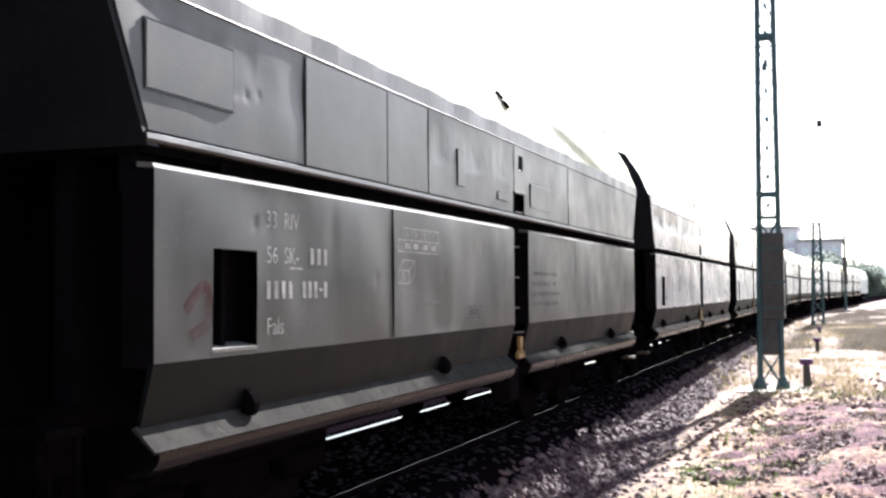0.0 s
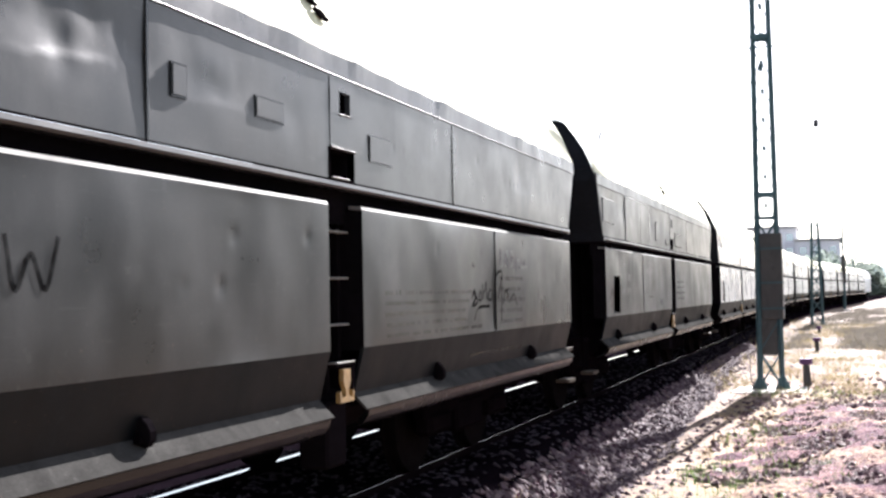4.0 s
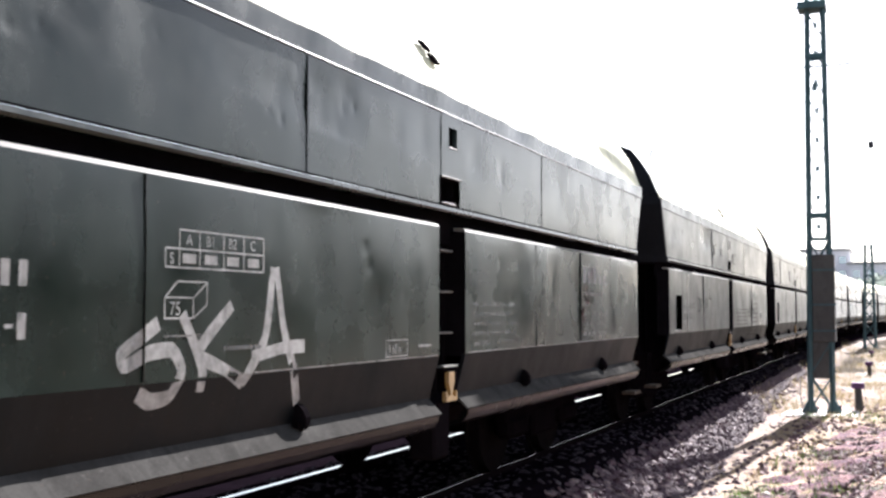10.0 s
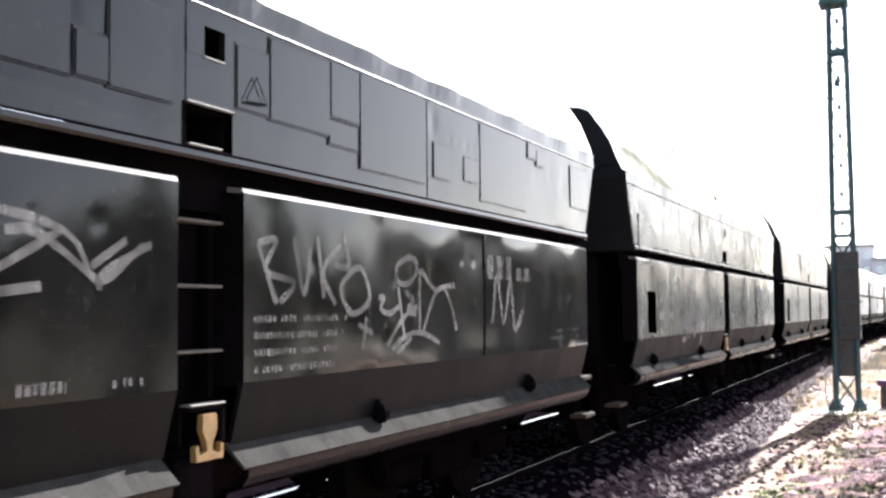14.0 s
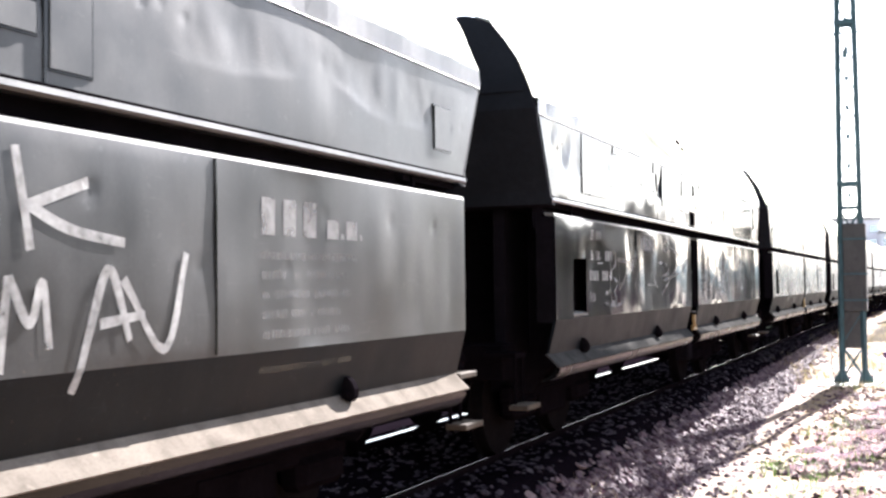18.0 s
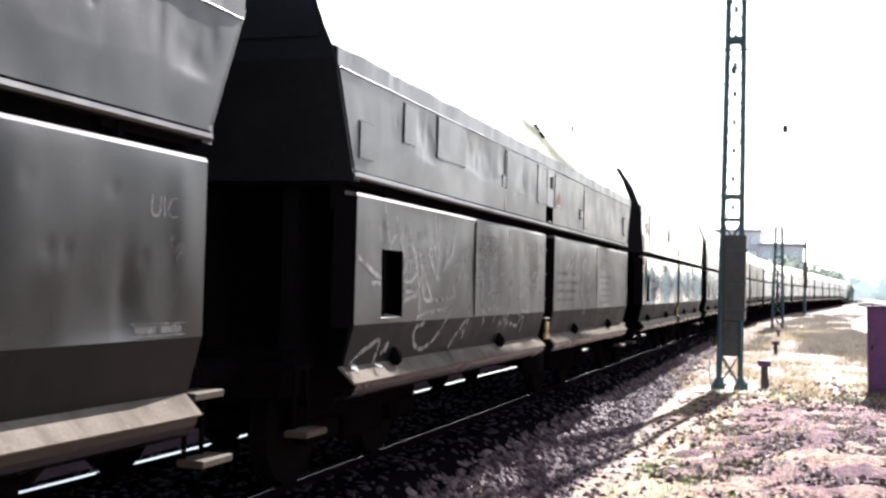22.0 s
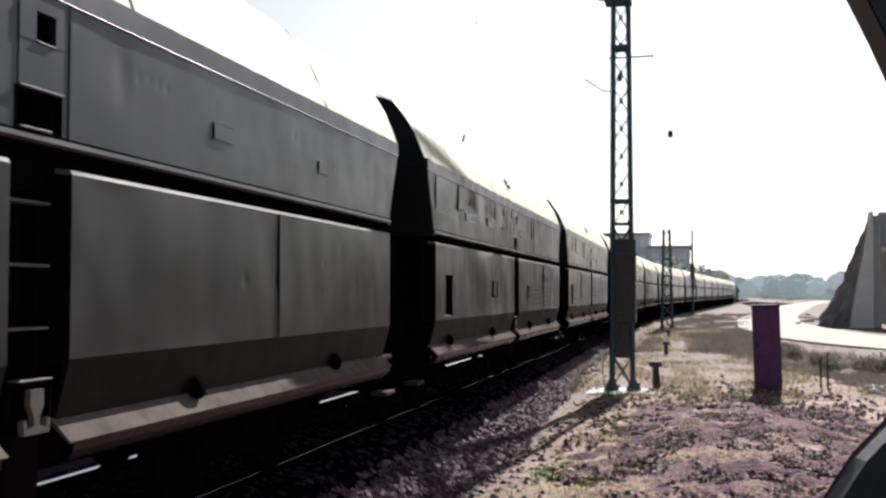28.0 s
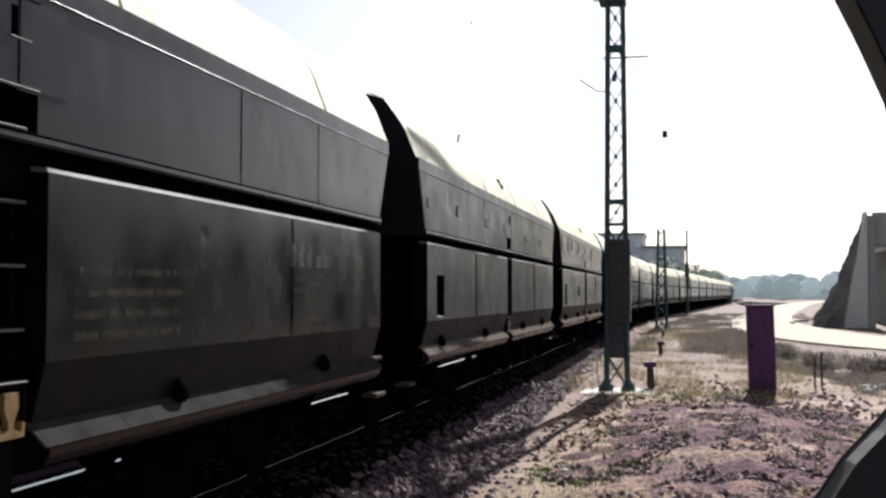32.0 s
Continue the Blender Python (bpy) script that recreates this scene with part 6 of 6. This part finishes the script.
track_post(-1.4, 62.0, 0.35, 0.8, "low trackside post near a mast")
for x in (2.94, 3.1):
    m = thing("stake", "thin dark steel stake in the ground", "stake", "pair of stakes", at=(x, 28.6, level(x, 28.6)))
    bm = bmesh.new()
    block(bm, -0.022, 0.022, -0.022, 0.022, -0.2, 0.86 if x > 3 else 0.7, 0.006)
    part("shaft", bm, BOXP, m)


# ---------------------------------------------------------------- road and bridge
def build_road():
    mid = [(30, 38), (16, 44), (10, 52), (6.6, 66), (5.6, 88), (7.5, 118), (13, 170), (24, 260), (40, 360)]
    half = [3.4, 3.4, 3.4, 3.2, 2.6, 2.6, 3, 3, 3]
    fine = []
    for i in range(len(mid) - 1):
        for k in range(8):
            f = k / 8
            p0, p1, p2, p3 = (Vector(mid[min(max(i + q, 0), len(mid) - 1)]) for q in (-1, 0, 1, 2))
            v = 0.5 * ((2 * p1) + (p2 - p0) * f + (2 * p0 - 5 * p1 + 4 * p2 - p3) * f * f + (3 * p1 - p0 - 3 * p2 + p3) * f ** 3)
            fine.append((v, half[i] + (half[i + 1] - half[i]) * f))
    bm = bmesh.new()
    prev = None
    for i, (p, h) in enumerate(fine):
        d = (fine[min(i + 1, len(fine) - 1)][0] - fine[max(i - 1, 0)][0]).normalized()
        s_ = Vector((-d.y, d.x))
        ring = [bm.verts.new((*(p + s_ * h * q), 0.10 if abs(q) < 1 else -0.2)) for q in (-1, -0.96, 0, 0.96, 1)]
        if prev:
            for a in range(4):
                bm.faces.new((prev[a], prev[a + 1], ring[a + 1], ring[a]))
        prev = ring
    bmesh.ops.recalc_face_normals(bm, faces=bm.faces)
    r = part("road", bm, ROAD)
    tagged(r, "pale dusty curving service road", "road", kind="structure")


build_road()


def build_bridge():
    b = thing("bridge_abutment", "grey concrete bridge abutment beside a sloping bank", "bridge", at=(0, 82, 0))
    bm = bmesh.new()
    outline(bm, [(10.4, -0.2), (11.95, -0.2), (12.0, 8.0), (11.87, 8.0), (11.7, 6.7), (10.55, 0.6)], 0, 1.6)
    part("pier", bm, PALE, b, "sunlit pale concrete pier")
    bm = bmesh.new()
    block(bm, 11.97, 12.55, 0.5, 1.9, -0.2, 7.75)
    part("wing_wall", bm, CONCRETE, b)
    bm = bmesh.new()
    block(bm, 14.4, 40, 1.5, 14, 5.6, 7.6)
    block(bm, 12.5, 40, 0.9, 1.5, 5.75, 8.0, 0.03)
    part("deck", bm, CONCRETE, b)
    bm = bmesh.new()
    block(bm, 12.7, 40, 1.2, 1.5, 5.55, 5.75)
    part("deck_edge", bm, PALE, b)
    bm = bmesh.new()
    block(bm, 14.4, 40, 13.4, 14, -0.2, 5.6)
    part("back_wall", bm, CONCRETE, b)
    bm = bmesh.new()
    left = lambda z: float(np.interp(z, [-0.2, 0.8, 2.9, 5.0, 6.5, 7.7], [8.2, 8.55, 9.85, 10.7, 11.35, 11.9]))
    grid = []
    for j in range(27):
        z = -0.2 + 7.9 * j / 26
        row = []
        for i in range(19):
            f = i / 18
            x = left(z) + (11.95 - left(z)) * max(f - 0.15, 0) / 0.85
            back = 4.0 * (1 - f / 0.15) if f < 0.15 else 0.0
            lump = 0.55 * noise.noise((x * 0.9, z * 0.7, 3)) + 0.3 * noise.noise((x * 2.6, z * 2.2, 7))
            row.append(bm.verts.new((x + back * 0.14 + (0.25 * noise.noise((z * 1.7, 4, 0)) if f < 0.3 else 0), 1.0 + back + lump, z)))
        grid.append(row)
    for a, c in zip(grid, grid[1:]):
        for i in range(18):
            bm.faces.new((a[i], a[i + 1], c[i + 1], c[i]))
    bmesh.ops.recalc_face_normals(bm, faces=bm.faces)
    bank = part("bank", bm, SLATE)
    bank.location = (0, 82, 0)
    tagged(bank, "dark sloping earth bank beside the bridge", "bank", kind="structure")
    k = thing("kerb_stone", "pale curved kerb beside the road", "kerb", at=(7.7, 92, 0.1))
    bm = bmesh.new()
    for i in range(8):
        a0, a1 = math.pi * (0.55 + i * 0.06), math.pi * (0.55 + (i + 1) * 0.06)
        angle_bar(bm, (2.2 * math.cos(a0) + 2, 8 * math.sin(a0) - 4, 0.05), (2.2 * math.cos(a1) + 2, 8 * math.sin(a1) - 4, 0.05), 0.22)
    part("kerb_line", bm, PALE, k)


build_bridge()


# ---------------------------------------------------------------- distance
def building(x0, x1, y, h, label, floors):
    b = thing("apartment_building", label, "building", "distant buildings", at=(0, y, 0))
    bm = bmesh.new()
    block(bm, x0, x1, 0, 14, -0.5, h)
    part("wall", bm, WALLP, b)
    bm = bmesh.new()
    block(bm, x0 - 0.3, x1 + 0.3, -0.3, 14.3, h, h + 0.6)
    part("roof", bm, CONCRETE, b)
    n = max(2, int((x1 - x0) / 2.4))
    for f in range(floors):
        for i in range(n):
            cx = x0 + (i + 0.5) * (x1 - x0) / n
            z = h - (f + 0.65) * 3.0
            if z < 4:
                continue
            bm = bmesh.new()
            block(bm, cx - 0.7, cx + 0.7, -0.08, 0.0, z - 0.75, z + 0.75)
            part("window", bm, GLASS, b)


building(-21.5, -9.9, 258, 15.4, "distant grey apartment block", 3)
building(-9.9, -0.9, 252, 12.2, "distant flat-roofed building with bright windows", 2)


def leaf_crown(name, parent, r, h, base, n, seed, mat=LEAF):
    rng = random.Random(seed)
    lobes = [(rng.uniform(-0.6, 0.6) * r, rng.uniform(-0.5, 0.5) * r, base + rng.uniform(0.25, 0.85) * h, rng.uniform(0.35, 0.6) * r) for _ in range(9)]
    verts, faces = [], []
    for _ in range(n):
        cx, cy, cz, cr = rng.choice(lobes)
        d = Vector((rng.gauss(0, 1), rng.gauss(0, 1), rng.gauss(0, 0.8))).normalized() * cr * rng.uniform(0.7, 1.08)
        p = Vector((cx, cy, cz)) + d
        u = Vector((rng.gauss(0, 1), rng.gauss(0, 1), rng.gauss(0, 1))).normalized()
        v = u.orthogonal().normalized()
        s_ = rng.uniform(0.18, 0.42) * r * 0.3
        k = len(verts)
        verts += [tuple(p + u * s_), tuple(p + v * s_), tuple(p - u * s_), tuple(p - v * s_ * 0.8)]
        faces.append((k, k + 1, k + 2, k + 3))
    ob = from_arrays(name, verts, faces, mat)
    ob.parent = parent
    return ob


def tree(seed, h, r, mat=LEAF, label="distant leafy deciduous tree", group="distant trees"):
    t = thing("tree", label, "tree", group)
    bm = bmesh.new()
    rod(bm, (0, 0, -0.3), (0.1, 0, h * 0.55), 0.22, 8, 0.12)
    for k in range(4):
        a = k * 1.7 + seed
        rod(bm, (0.08, 0, h * (0.3 + 0.06 * k)), (math.cos(a) * r * 0.55, math.sin(a) * r * 0.5, h * (0.58 + 0.05 * k)), 0.1, 6, 0.04)
    part("trunk", bm, BARK, t)
    leaf_crown("crown", t, r, h * 0.85, h * 0.1, 1500, seed, mat)
    return t


def plant_trees():
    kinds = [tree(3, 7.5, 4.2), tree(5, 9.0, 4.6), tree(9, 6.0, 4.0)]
    rng = random.Random(8)
    spots = []
    for i in range(15):                                   # behind the train's far end
        f = i / 14
        y = 236 + rng.uniform(-8, 8)
        spots.append(((-0.025 + 0.052 * f) * y, y, 0.95 - 0.3 * f + rng.uniform(-0.08, 0.08)))
    for i in range(26):                                   # row of trees across the road
        f = i / 25
        x = 70 + 95 * f + rng.uniform(-5, 5)
        spots.append((x, 190 - 170 * f + rng.uniform(-10, 10), 1.3 + rng.uniform(-0.35, 0.35)))
    for i in range(10):
        y = 300 + rng.uniform(-20, 30)
        spots.append(((-0.16 + 0.012 * i) * y, y, 1.2 + rng.uniform(-0.2, 0.3)))
    belt = [tree(13, 8.5, 4.4, WOODLEAF, "dark green tree of the belt beyond the meadow", "tree belt beyond the meadow"), tree(17, 7.0, 4.0, WOODLEAF, "dark green tree of the belt beyond the meadow", "tree belt beyond the meadow")]
    for i in range(34):                                   # tree belt beyond the meadow
        a, far = radians(24 + 2.1 * i), 62 + rng.uniform(-5, 8)
        t = copy_thing(belt[rng.randrange(2)], pose(far * math.sin(a), far * math.cos(a), 0, 0, 0, rng.uniform(0, 360)))
        q = (0.7 + 0.3 * min(i / 4, 1)) * rng.uniform(0.8, 1.15)
        t.scale = (q, q, q)
    kinds += belt
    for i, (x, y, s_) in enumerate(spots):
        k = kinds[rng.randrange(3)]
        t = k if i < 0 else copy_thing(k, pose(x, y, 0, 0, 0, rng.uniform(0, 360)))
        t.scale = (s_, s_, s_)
    for k in kinds:
        for o in (*k.children_recursive, k):
            bpy.data.objects.remove(o)


plant_trees()


def hazy_woods():
    """Far woods: a bumpy belt of crowns behind everything, haze put into their colour."""
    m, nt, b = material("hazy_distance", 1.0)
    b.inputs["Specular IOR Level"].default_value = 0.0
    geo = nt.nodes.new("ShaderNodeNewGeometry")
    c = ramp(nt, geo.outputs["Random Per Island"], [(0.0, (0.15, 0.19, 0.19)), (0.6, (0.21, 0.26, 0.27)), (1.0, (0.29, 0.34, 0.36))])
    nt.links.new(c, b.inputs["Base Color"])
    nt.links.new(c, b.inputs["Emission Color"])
    # no lamp: a faint glow stands for the haze in between
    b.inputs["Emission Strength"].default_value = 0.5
    bm = bmesh.new()
    bmesh.ops.create_icosphere(bm, subdivisions=2, radius=1.0)
    ball = [v.co.copy() for v in bm.verts]
    tris = [[v.index for v in f.verts] for f in bm.faces]
    bm.free()
    rng = random.Random(77)
    verts, faces = [], []
    for k in range(480):
        y = rng.uniform(440, 520)
        x = rng.uniform(-110, 330) if k % 3 else rng.uniform(-20, 110)
        q = x / y
        top = 0.0155 + 0.0035 * noise.noise((q * 30, 1, 0)) + 0.0035 * noise.noise((q * 80, 5, 0))
        if 0.100 < q < 0.113:
            top *= 0.45
        r = rng.uniform(1.5, 4.2)
        z = EYE + top * y - r * rng.uniform(0.75, 1.3) - (rng.random() ** 2) * 4
        n = len(verts)
        for v in ball:
            f = r * (1 + 0.35 * noise.noise(v * 2.2 + Vector((k, 0, 0))) + 0.2 * noise.noise(v * 5 + Vector((0, k, 0))))
            verts.append((x + v.x * f * 1.25, y + v.y * f, z + v.z * f))
        faces += [tuple(n + i for i in t) for t in tris]
    n = len(verts)                                         # undergrowth that closes the belt below
    for i in range(221):
        x = -120 + 2.1 * i
        verts += [(x, 526, -1.0), (x, 526, 3.5 + 3.2 * noise.noise((x * 0.05, 3, 0)))]
    faces += [(n + 2 * i, n + 2 * i + 2, n + 2 * i + 3, n + 2 * i + 1) for i in range(220)]
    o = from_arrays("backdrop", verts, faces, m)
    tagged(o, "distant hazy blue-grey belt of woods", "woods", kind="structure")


hazy_woods()


def roadside_shrubs():
    rng = random.Random(12)
    for i in range(9):
        x, y = 2.6 + 0.55 * i + rng.uniform(-0.5, 0.5), 46 - 1.3 * i + rng.uniform(-2.0, 2.0)
        t = thing("shrub", "low dusty grey-brown scrub beside the road", "shrub", "roadside shrubs", at=(x, y, level(x, y)))
        leaf_crown("crown", t, rng.uniform(0.4, 0.65), 0.3, 0.0, 320, i, DRYLEAF)
        bm = bmesh.new()
        for k in range(4):
            rod(bm, (0, 0, -0.05), (0.3 * math.cos(k * 1.6), 0.3 * math.sin(k * 1.6), 0.35), 0.015, 5, 0.006)
        part("stems", bm, BARK, t)


roadside_shrubs()


def grass_tufts():
    rng = random.Random(21)
    for name, mat, label, n, box in (("dry_grass", STRAW, "dry straw-coloured grass on the trackside ground", 11000, (-3.1, 6.5, 10, 75)), ("green_weeds", WEED, "small green weeds beside the mast", 2600, (-2.2, 3.0, 9, 34))):
        verts, faces = [], []
        while len(faces) < n:
            x = rng.uniform(box[0], box[1])
            y = box[2] + (box[3] - box[2]) * rng.random() ** 1.3
            if noise.noise((x * 0.5, y * 0.25, 2.0 if mat is WEED else 6.0)) < (0.22 if mat is WEED else 0.0):
                continue
            x += shift(y)
            for _ in range(7):
                a, l = rng.uniform(0, 6.28), rng.uniform(0.04, 0.16)
                px, py = x + rng.uniform(-0.12, 0.12), y + rng.uniform(-0.12, 0.12)
                z = level(px, py)
                dx, dy = math.cos(a), math.sin(a)
                k = len(verts)
                verts += [(px - dy * 0.006, py + dx * 0.006, z - 0.01), (px + dy * 0.006, py - dx * 0.006, z - 0.01), (px + dx * l * 0.6, py + dy * l * 0.6, z + l)]
                faces.append((k, k + 1, k + 2))
        tagged(from_arrays(name, verts, faces, mat), label, "grass", kind="stuff")


grass_tufts()


def ditch_scrub():
    """Grey dry growth on the bank between the sand and the road."""
    rng = random.Random(31)
    verts, faces = [], []
    for _ in range(4500):
        y = 27 + 42 * rng.random() ** 1.2
        lo = np.interp(y, [27.7, 31.6, 35.8, 49, 70], [4.7, 3.7, 2.6, 0.4, 1.2]) + rng.gauss(0, 0.5)
        hi = np.interp(y, [30, 42, 49, 55, 82], [9.0, 6.9, 5.2, 3.9, 2.6])
        x = rng.uniform(lo, hi)
        if noise.noise((x * 0.7, y * 0.35, 11)) < -0.22:
            continue
        for _ in range(9):
            a, l = rng.uniform(0, 6.28), rng.uniform(0.07, 0.26)
            px, py = x + rng.gauss(0, 0.14), y + rng.gauss(0, 0.18)
            z = level(px, py)
            dx, dy = math.cos(a), math.sin(a)
            k = len(verts)
            verts += [(px - dy * 0.011, py + dx * 0.011, z - 0.02), (px + dy * 0.011, py - dx * 0.011, z - 0.02), (px + dx * l * 0.8, py + dy * l * 0.8, z + l)]
            faces.append((k, k + 1, k + 2))
    tagged(from_arrays("ditch_grass", verts, faces, DRYLEAF), "grey dry grass and scrub on the ditch bank", "grass", kind="stuff")
    verts, faces = [], []
    for _ in range(3200):
        y = 26 + 52 * rng.random() ** 1.2
        x = rng.uniform(-3.1, 3.2)
        if noise.noise((x * 0.8, y * 0.3, 17)) < -0.05:
            continue
        x += shift(y)
        for _ in range(8):
            a, l = rng.uniform(0, 6.28), rng.uniform(0.05, 0.2)
            px, py = x + rng.gauss(0, 0.15), y + rng.gauss(0, 0.2)
            z = level(px, py)
            dx, dy = math.cos(a), math.sin(a)
            k = len(verts)
            verts += [(px - dy * 0.01, py + dx * 0.01, z - 0.02), (px + dy * 0.01, py - dx * 0.01, z - 0.02), (px + dx * l * 0.8, py + dy * l * 0.8, z + l)]
            faces.append((k, k + 1, k + 2))
    tagged(from_arrays("straw_grass", verts, faces, STRAW), "tall straw-brown grass along the track", "grass", kind="stuff")
    verts, faces = [], []
    for _ in range(5200):
        y = 46 + 84 * rng.random() ** 1.3
        x = rng.uniform(-2.4, 3.2) + 0.6 * shift(y)
        if noise.noise((x * 0.5, y * 0.12, 23)) < -0.12:
            continue
        x += 0.4 * shift(y)
        for _ in range(6):
            a, l = rng.uniform(0, 6.28), rng.uniform(0.08, 0.24)
            px, py = x + rng.gauss(0, 0.2), y + rng.gauss(0, 0.4)
            z = level(px, py)
            dx, dy = math.cos(a), math.sin(a)
            k = len(verts)
            verts += [(px - dy * 0.02, py + dx * 0.02, z - 0.02), (px + dy * 0.02, py - dx * 0.02, z - 0.02), (px + dx * l * 0.8, py + dy * l * 0.8, z + l)]
            faces.append((k, k + 1, k + 2))
    tagged(from_arrays("brown_grass", verts, faces, DRYLEAF), "grey-brown dry grass between the track and the road", "grass", kind="stuff")
    for k in range(7):
        x, y = rng.uniform(4.0, 5.0), rng.uniform(28.0, 31.5)
        st = thing("pale_stone", "pale broken stone lying in dry grass", "stone", "pale stones by the ditch", at=(x, y, level(x, y)))
        bm = bmesh.new()
        bmesh.ops.create_icosphere(bm, subdivisions=2, radius=1.0)
        for v in bm.verts:
            v.co *= 1 + 0.5 * noise.noise(v.co * 1.5 + Vector((k * 3, 0, 0)))
            v.co = Vector((v.co.x * 0.16, v.co.y * 0.13, v.co.z * 0.08 + 0.03))
        part("stone", bm, PALE, st)


ditch_scrub()


# ---------------------------------------------------------------- the vehicle window through which one looks
def vehicle_window():
    a = radians(15)
    base = Vector((-math.sin(a) * 1.2, math.cos(a) * 1.2, 0))
    v = thing("vehicle_window", "dark rounded window surround of a standing vehicle", "vehicle window")
    v.matrix_basis = Matrix.Translation((base.x, base.y, EYE)) @ Matrix.Rotation(a, 4, "Z")
    hole = [(0.2, 0.9), (0.33, 0.65), (0.42, 0.46), (0.484, 0.331), (0.512, 0.275), (0.538, 0.217), (0.558, 0.15), (0.566, 0.06), (0.562, -0.03), (0.549, -0.1), (0.517, -0.136), (0.485, -0.168), (0.455, -0.212), (0.405, -0.29), (0.3, -0.42), (0.1, -0.55), (-0.7, -0.62), (-0.8, -0.4), (-0.8, 0.8), (-0.7, 0.95)]
    ring = [(0.45, 1.4), (0.8, 1.4), (1.1, 1.3), (1.2, 1.1), (1.2, 0.9), (1.2, 0.6), (1.2, 0.4), (1.2, 0.2), (1.2, 0.0), (1.2, -0.3), (1.2, -0.6), (1.2, -1.0), (1.2, -2.33), (0.6, -2.33), (0.3, -2.33), (0.1, -2.33), (-0.95, -2.33), (-1.0, -0.4), (-1.0, 0.8), (-0.95, 1.4)]
    bm = bmesh.new()
    lay = []
    for y in (0.0, -0.04):
        lay.append(([bm.verts.new((x, y, z)) for x, z in hole], [bm.verts.new((x, y, z)) for x, z in ring]))
    n = len(hole)
    for i in range(n):
        j = (i + 1) % n
        bm.faces.new((lay[0][0][i], lay[0][0][j], lay[0][1][j], lay[0][1][i]))
        bm.faces.new((lay[1][0][j], lay[1][0][i], lay[1][1][i], lay[1][1][j]))
        bm.faces.new((lay[0][0][j], lay[0][0][i], lay[1][0][i], lay[1][0][j]))
        bm.faces.new((lay[0][1][i], lay[0][1][j], lay[1][1][j], lay[1][1][i]))
    bmesh.ops.recalc_face_normals(bm, faces=bm.faces)
    part("body_panel", bm, TRIM, v)
    # upper reveal paler than the panel: daylight on it is in the grey
    bm = bmesh.new()
    lay = [[bm.verts.new((x - 0.0015, y, z)) for x, z in hole] for y in (0.0, -0.041)]
    for i in range(n - 1):
        if hole[i][1] > -0.05 and hole[i + 1][1] > -0.05 and hole[i + 1][0] > 0.1:
            bm.faces.new((lay[0][i], lay[0][i + 1], lay[1][i + 1], lay[1][i]))
    part("pillar_reveal", bm, FRAME, v, "grey inner face of the window pillar")
    bm = bmesh.new()
    for i in range(n):
        p, q = hole[i], hole[(i + 1) % n]
        rod(bm, (p[0] * 1.004, -0.002, p[1] * 1.004), (q[0] * 1.004, -0.002, q[1] * 1.004), 0.004, 6)
    part("rubber_seal", bm, RUBBER, v)
    bm = bmesh.new()
    lay = [[bm.verts.new((x * q + o, -0.042 - 0.006 * (q > 1), z * q)) for x, z in hole] for q, o in ((1.0, 0.001), (1.0, 0.026))]
    for i in range(n):
        j = (i + 1) % n
        if hole[i][1] > -0.05 and hole[j][1] > -0.05 and hole[j][0] > 0.1:
            bm.faces.new((lay[0][i], lay[0][j], lay[1][j], lay[1][i]))
    part("window_frame", bm, TRIM, v)
    # the plain shell of the cab behind and around, added unseen to block light
    for name, x0, x1, y0, y1, z0, z1 in (("side_wall", -1.0, -0.96, -7.0, -0.05, -2.3, -0.5), ("side_wall", 1.16, 1.2, -7.0, -0.05, -2.3, -0.5), ("rear_roof", -1.0, 1.2, -7.0, -2.0, 1.4, 1.44), ("rear_side", -1.0, -0.96, -7.0, -2.0, -0.5, 1.4), ("floor", -0.95, 1.15, -7.0, -0.05, -1.3, -1.26), ("rear_wall", -0.95, 1.15, -7.0, -6.96, -2.3, 1.39)):
        bm = bmesh.new()
        block(bm, x0, x1, y0, y1, z0, z1)
        part(name, bm, TRIM, v)


vehicle_window()


# ---------------------------------------------------------------- what moves
def motions():
    times = sorted({r[0] for r in RUN} | {0.0, 32.0})
    for k, w in WAGONS.items():
        offset = REAR0 + PITCH * 9 + 12 + 1.2 + 7.5 if k == "loco" else REAR0 + PITCH * k + 6.0
        walk(w, [(t, train_pose(offset + run_at(t))) for t in times])
    steps = [round(0.2 * i, 2) for i in range(161)]
    for k in (-6, -5, -4, -3, -2, -1, 0, 1):
        for o in WAGONS[k].children_recursive:
            if "roll" in o:
                y = o.location.y
                walk(o, [(t, pose(0, y, 0.46, -math.degrees(run_at(t) / 0.46), 0, 0)) for t in steps])


motions()
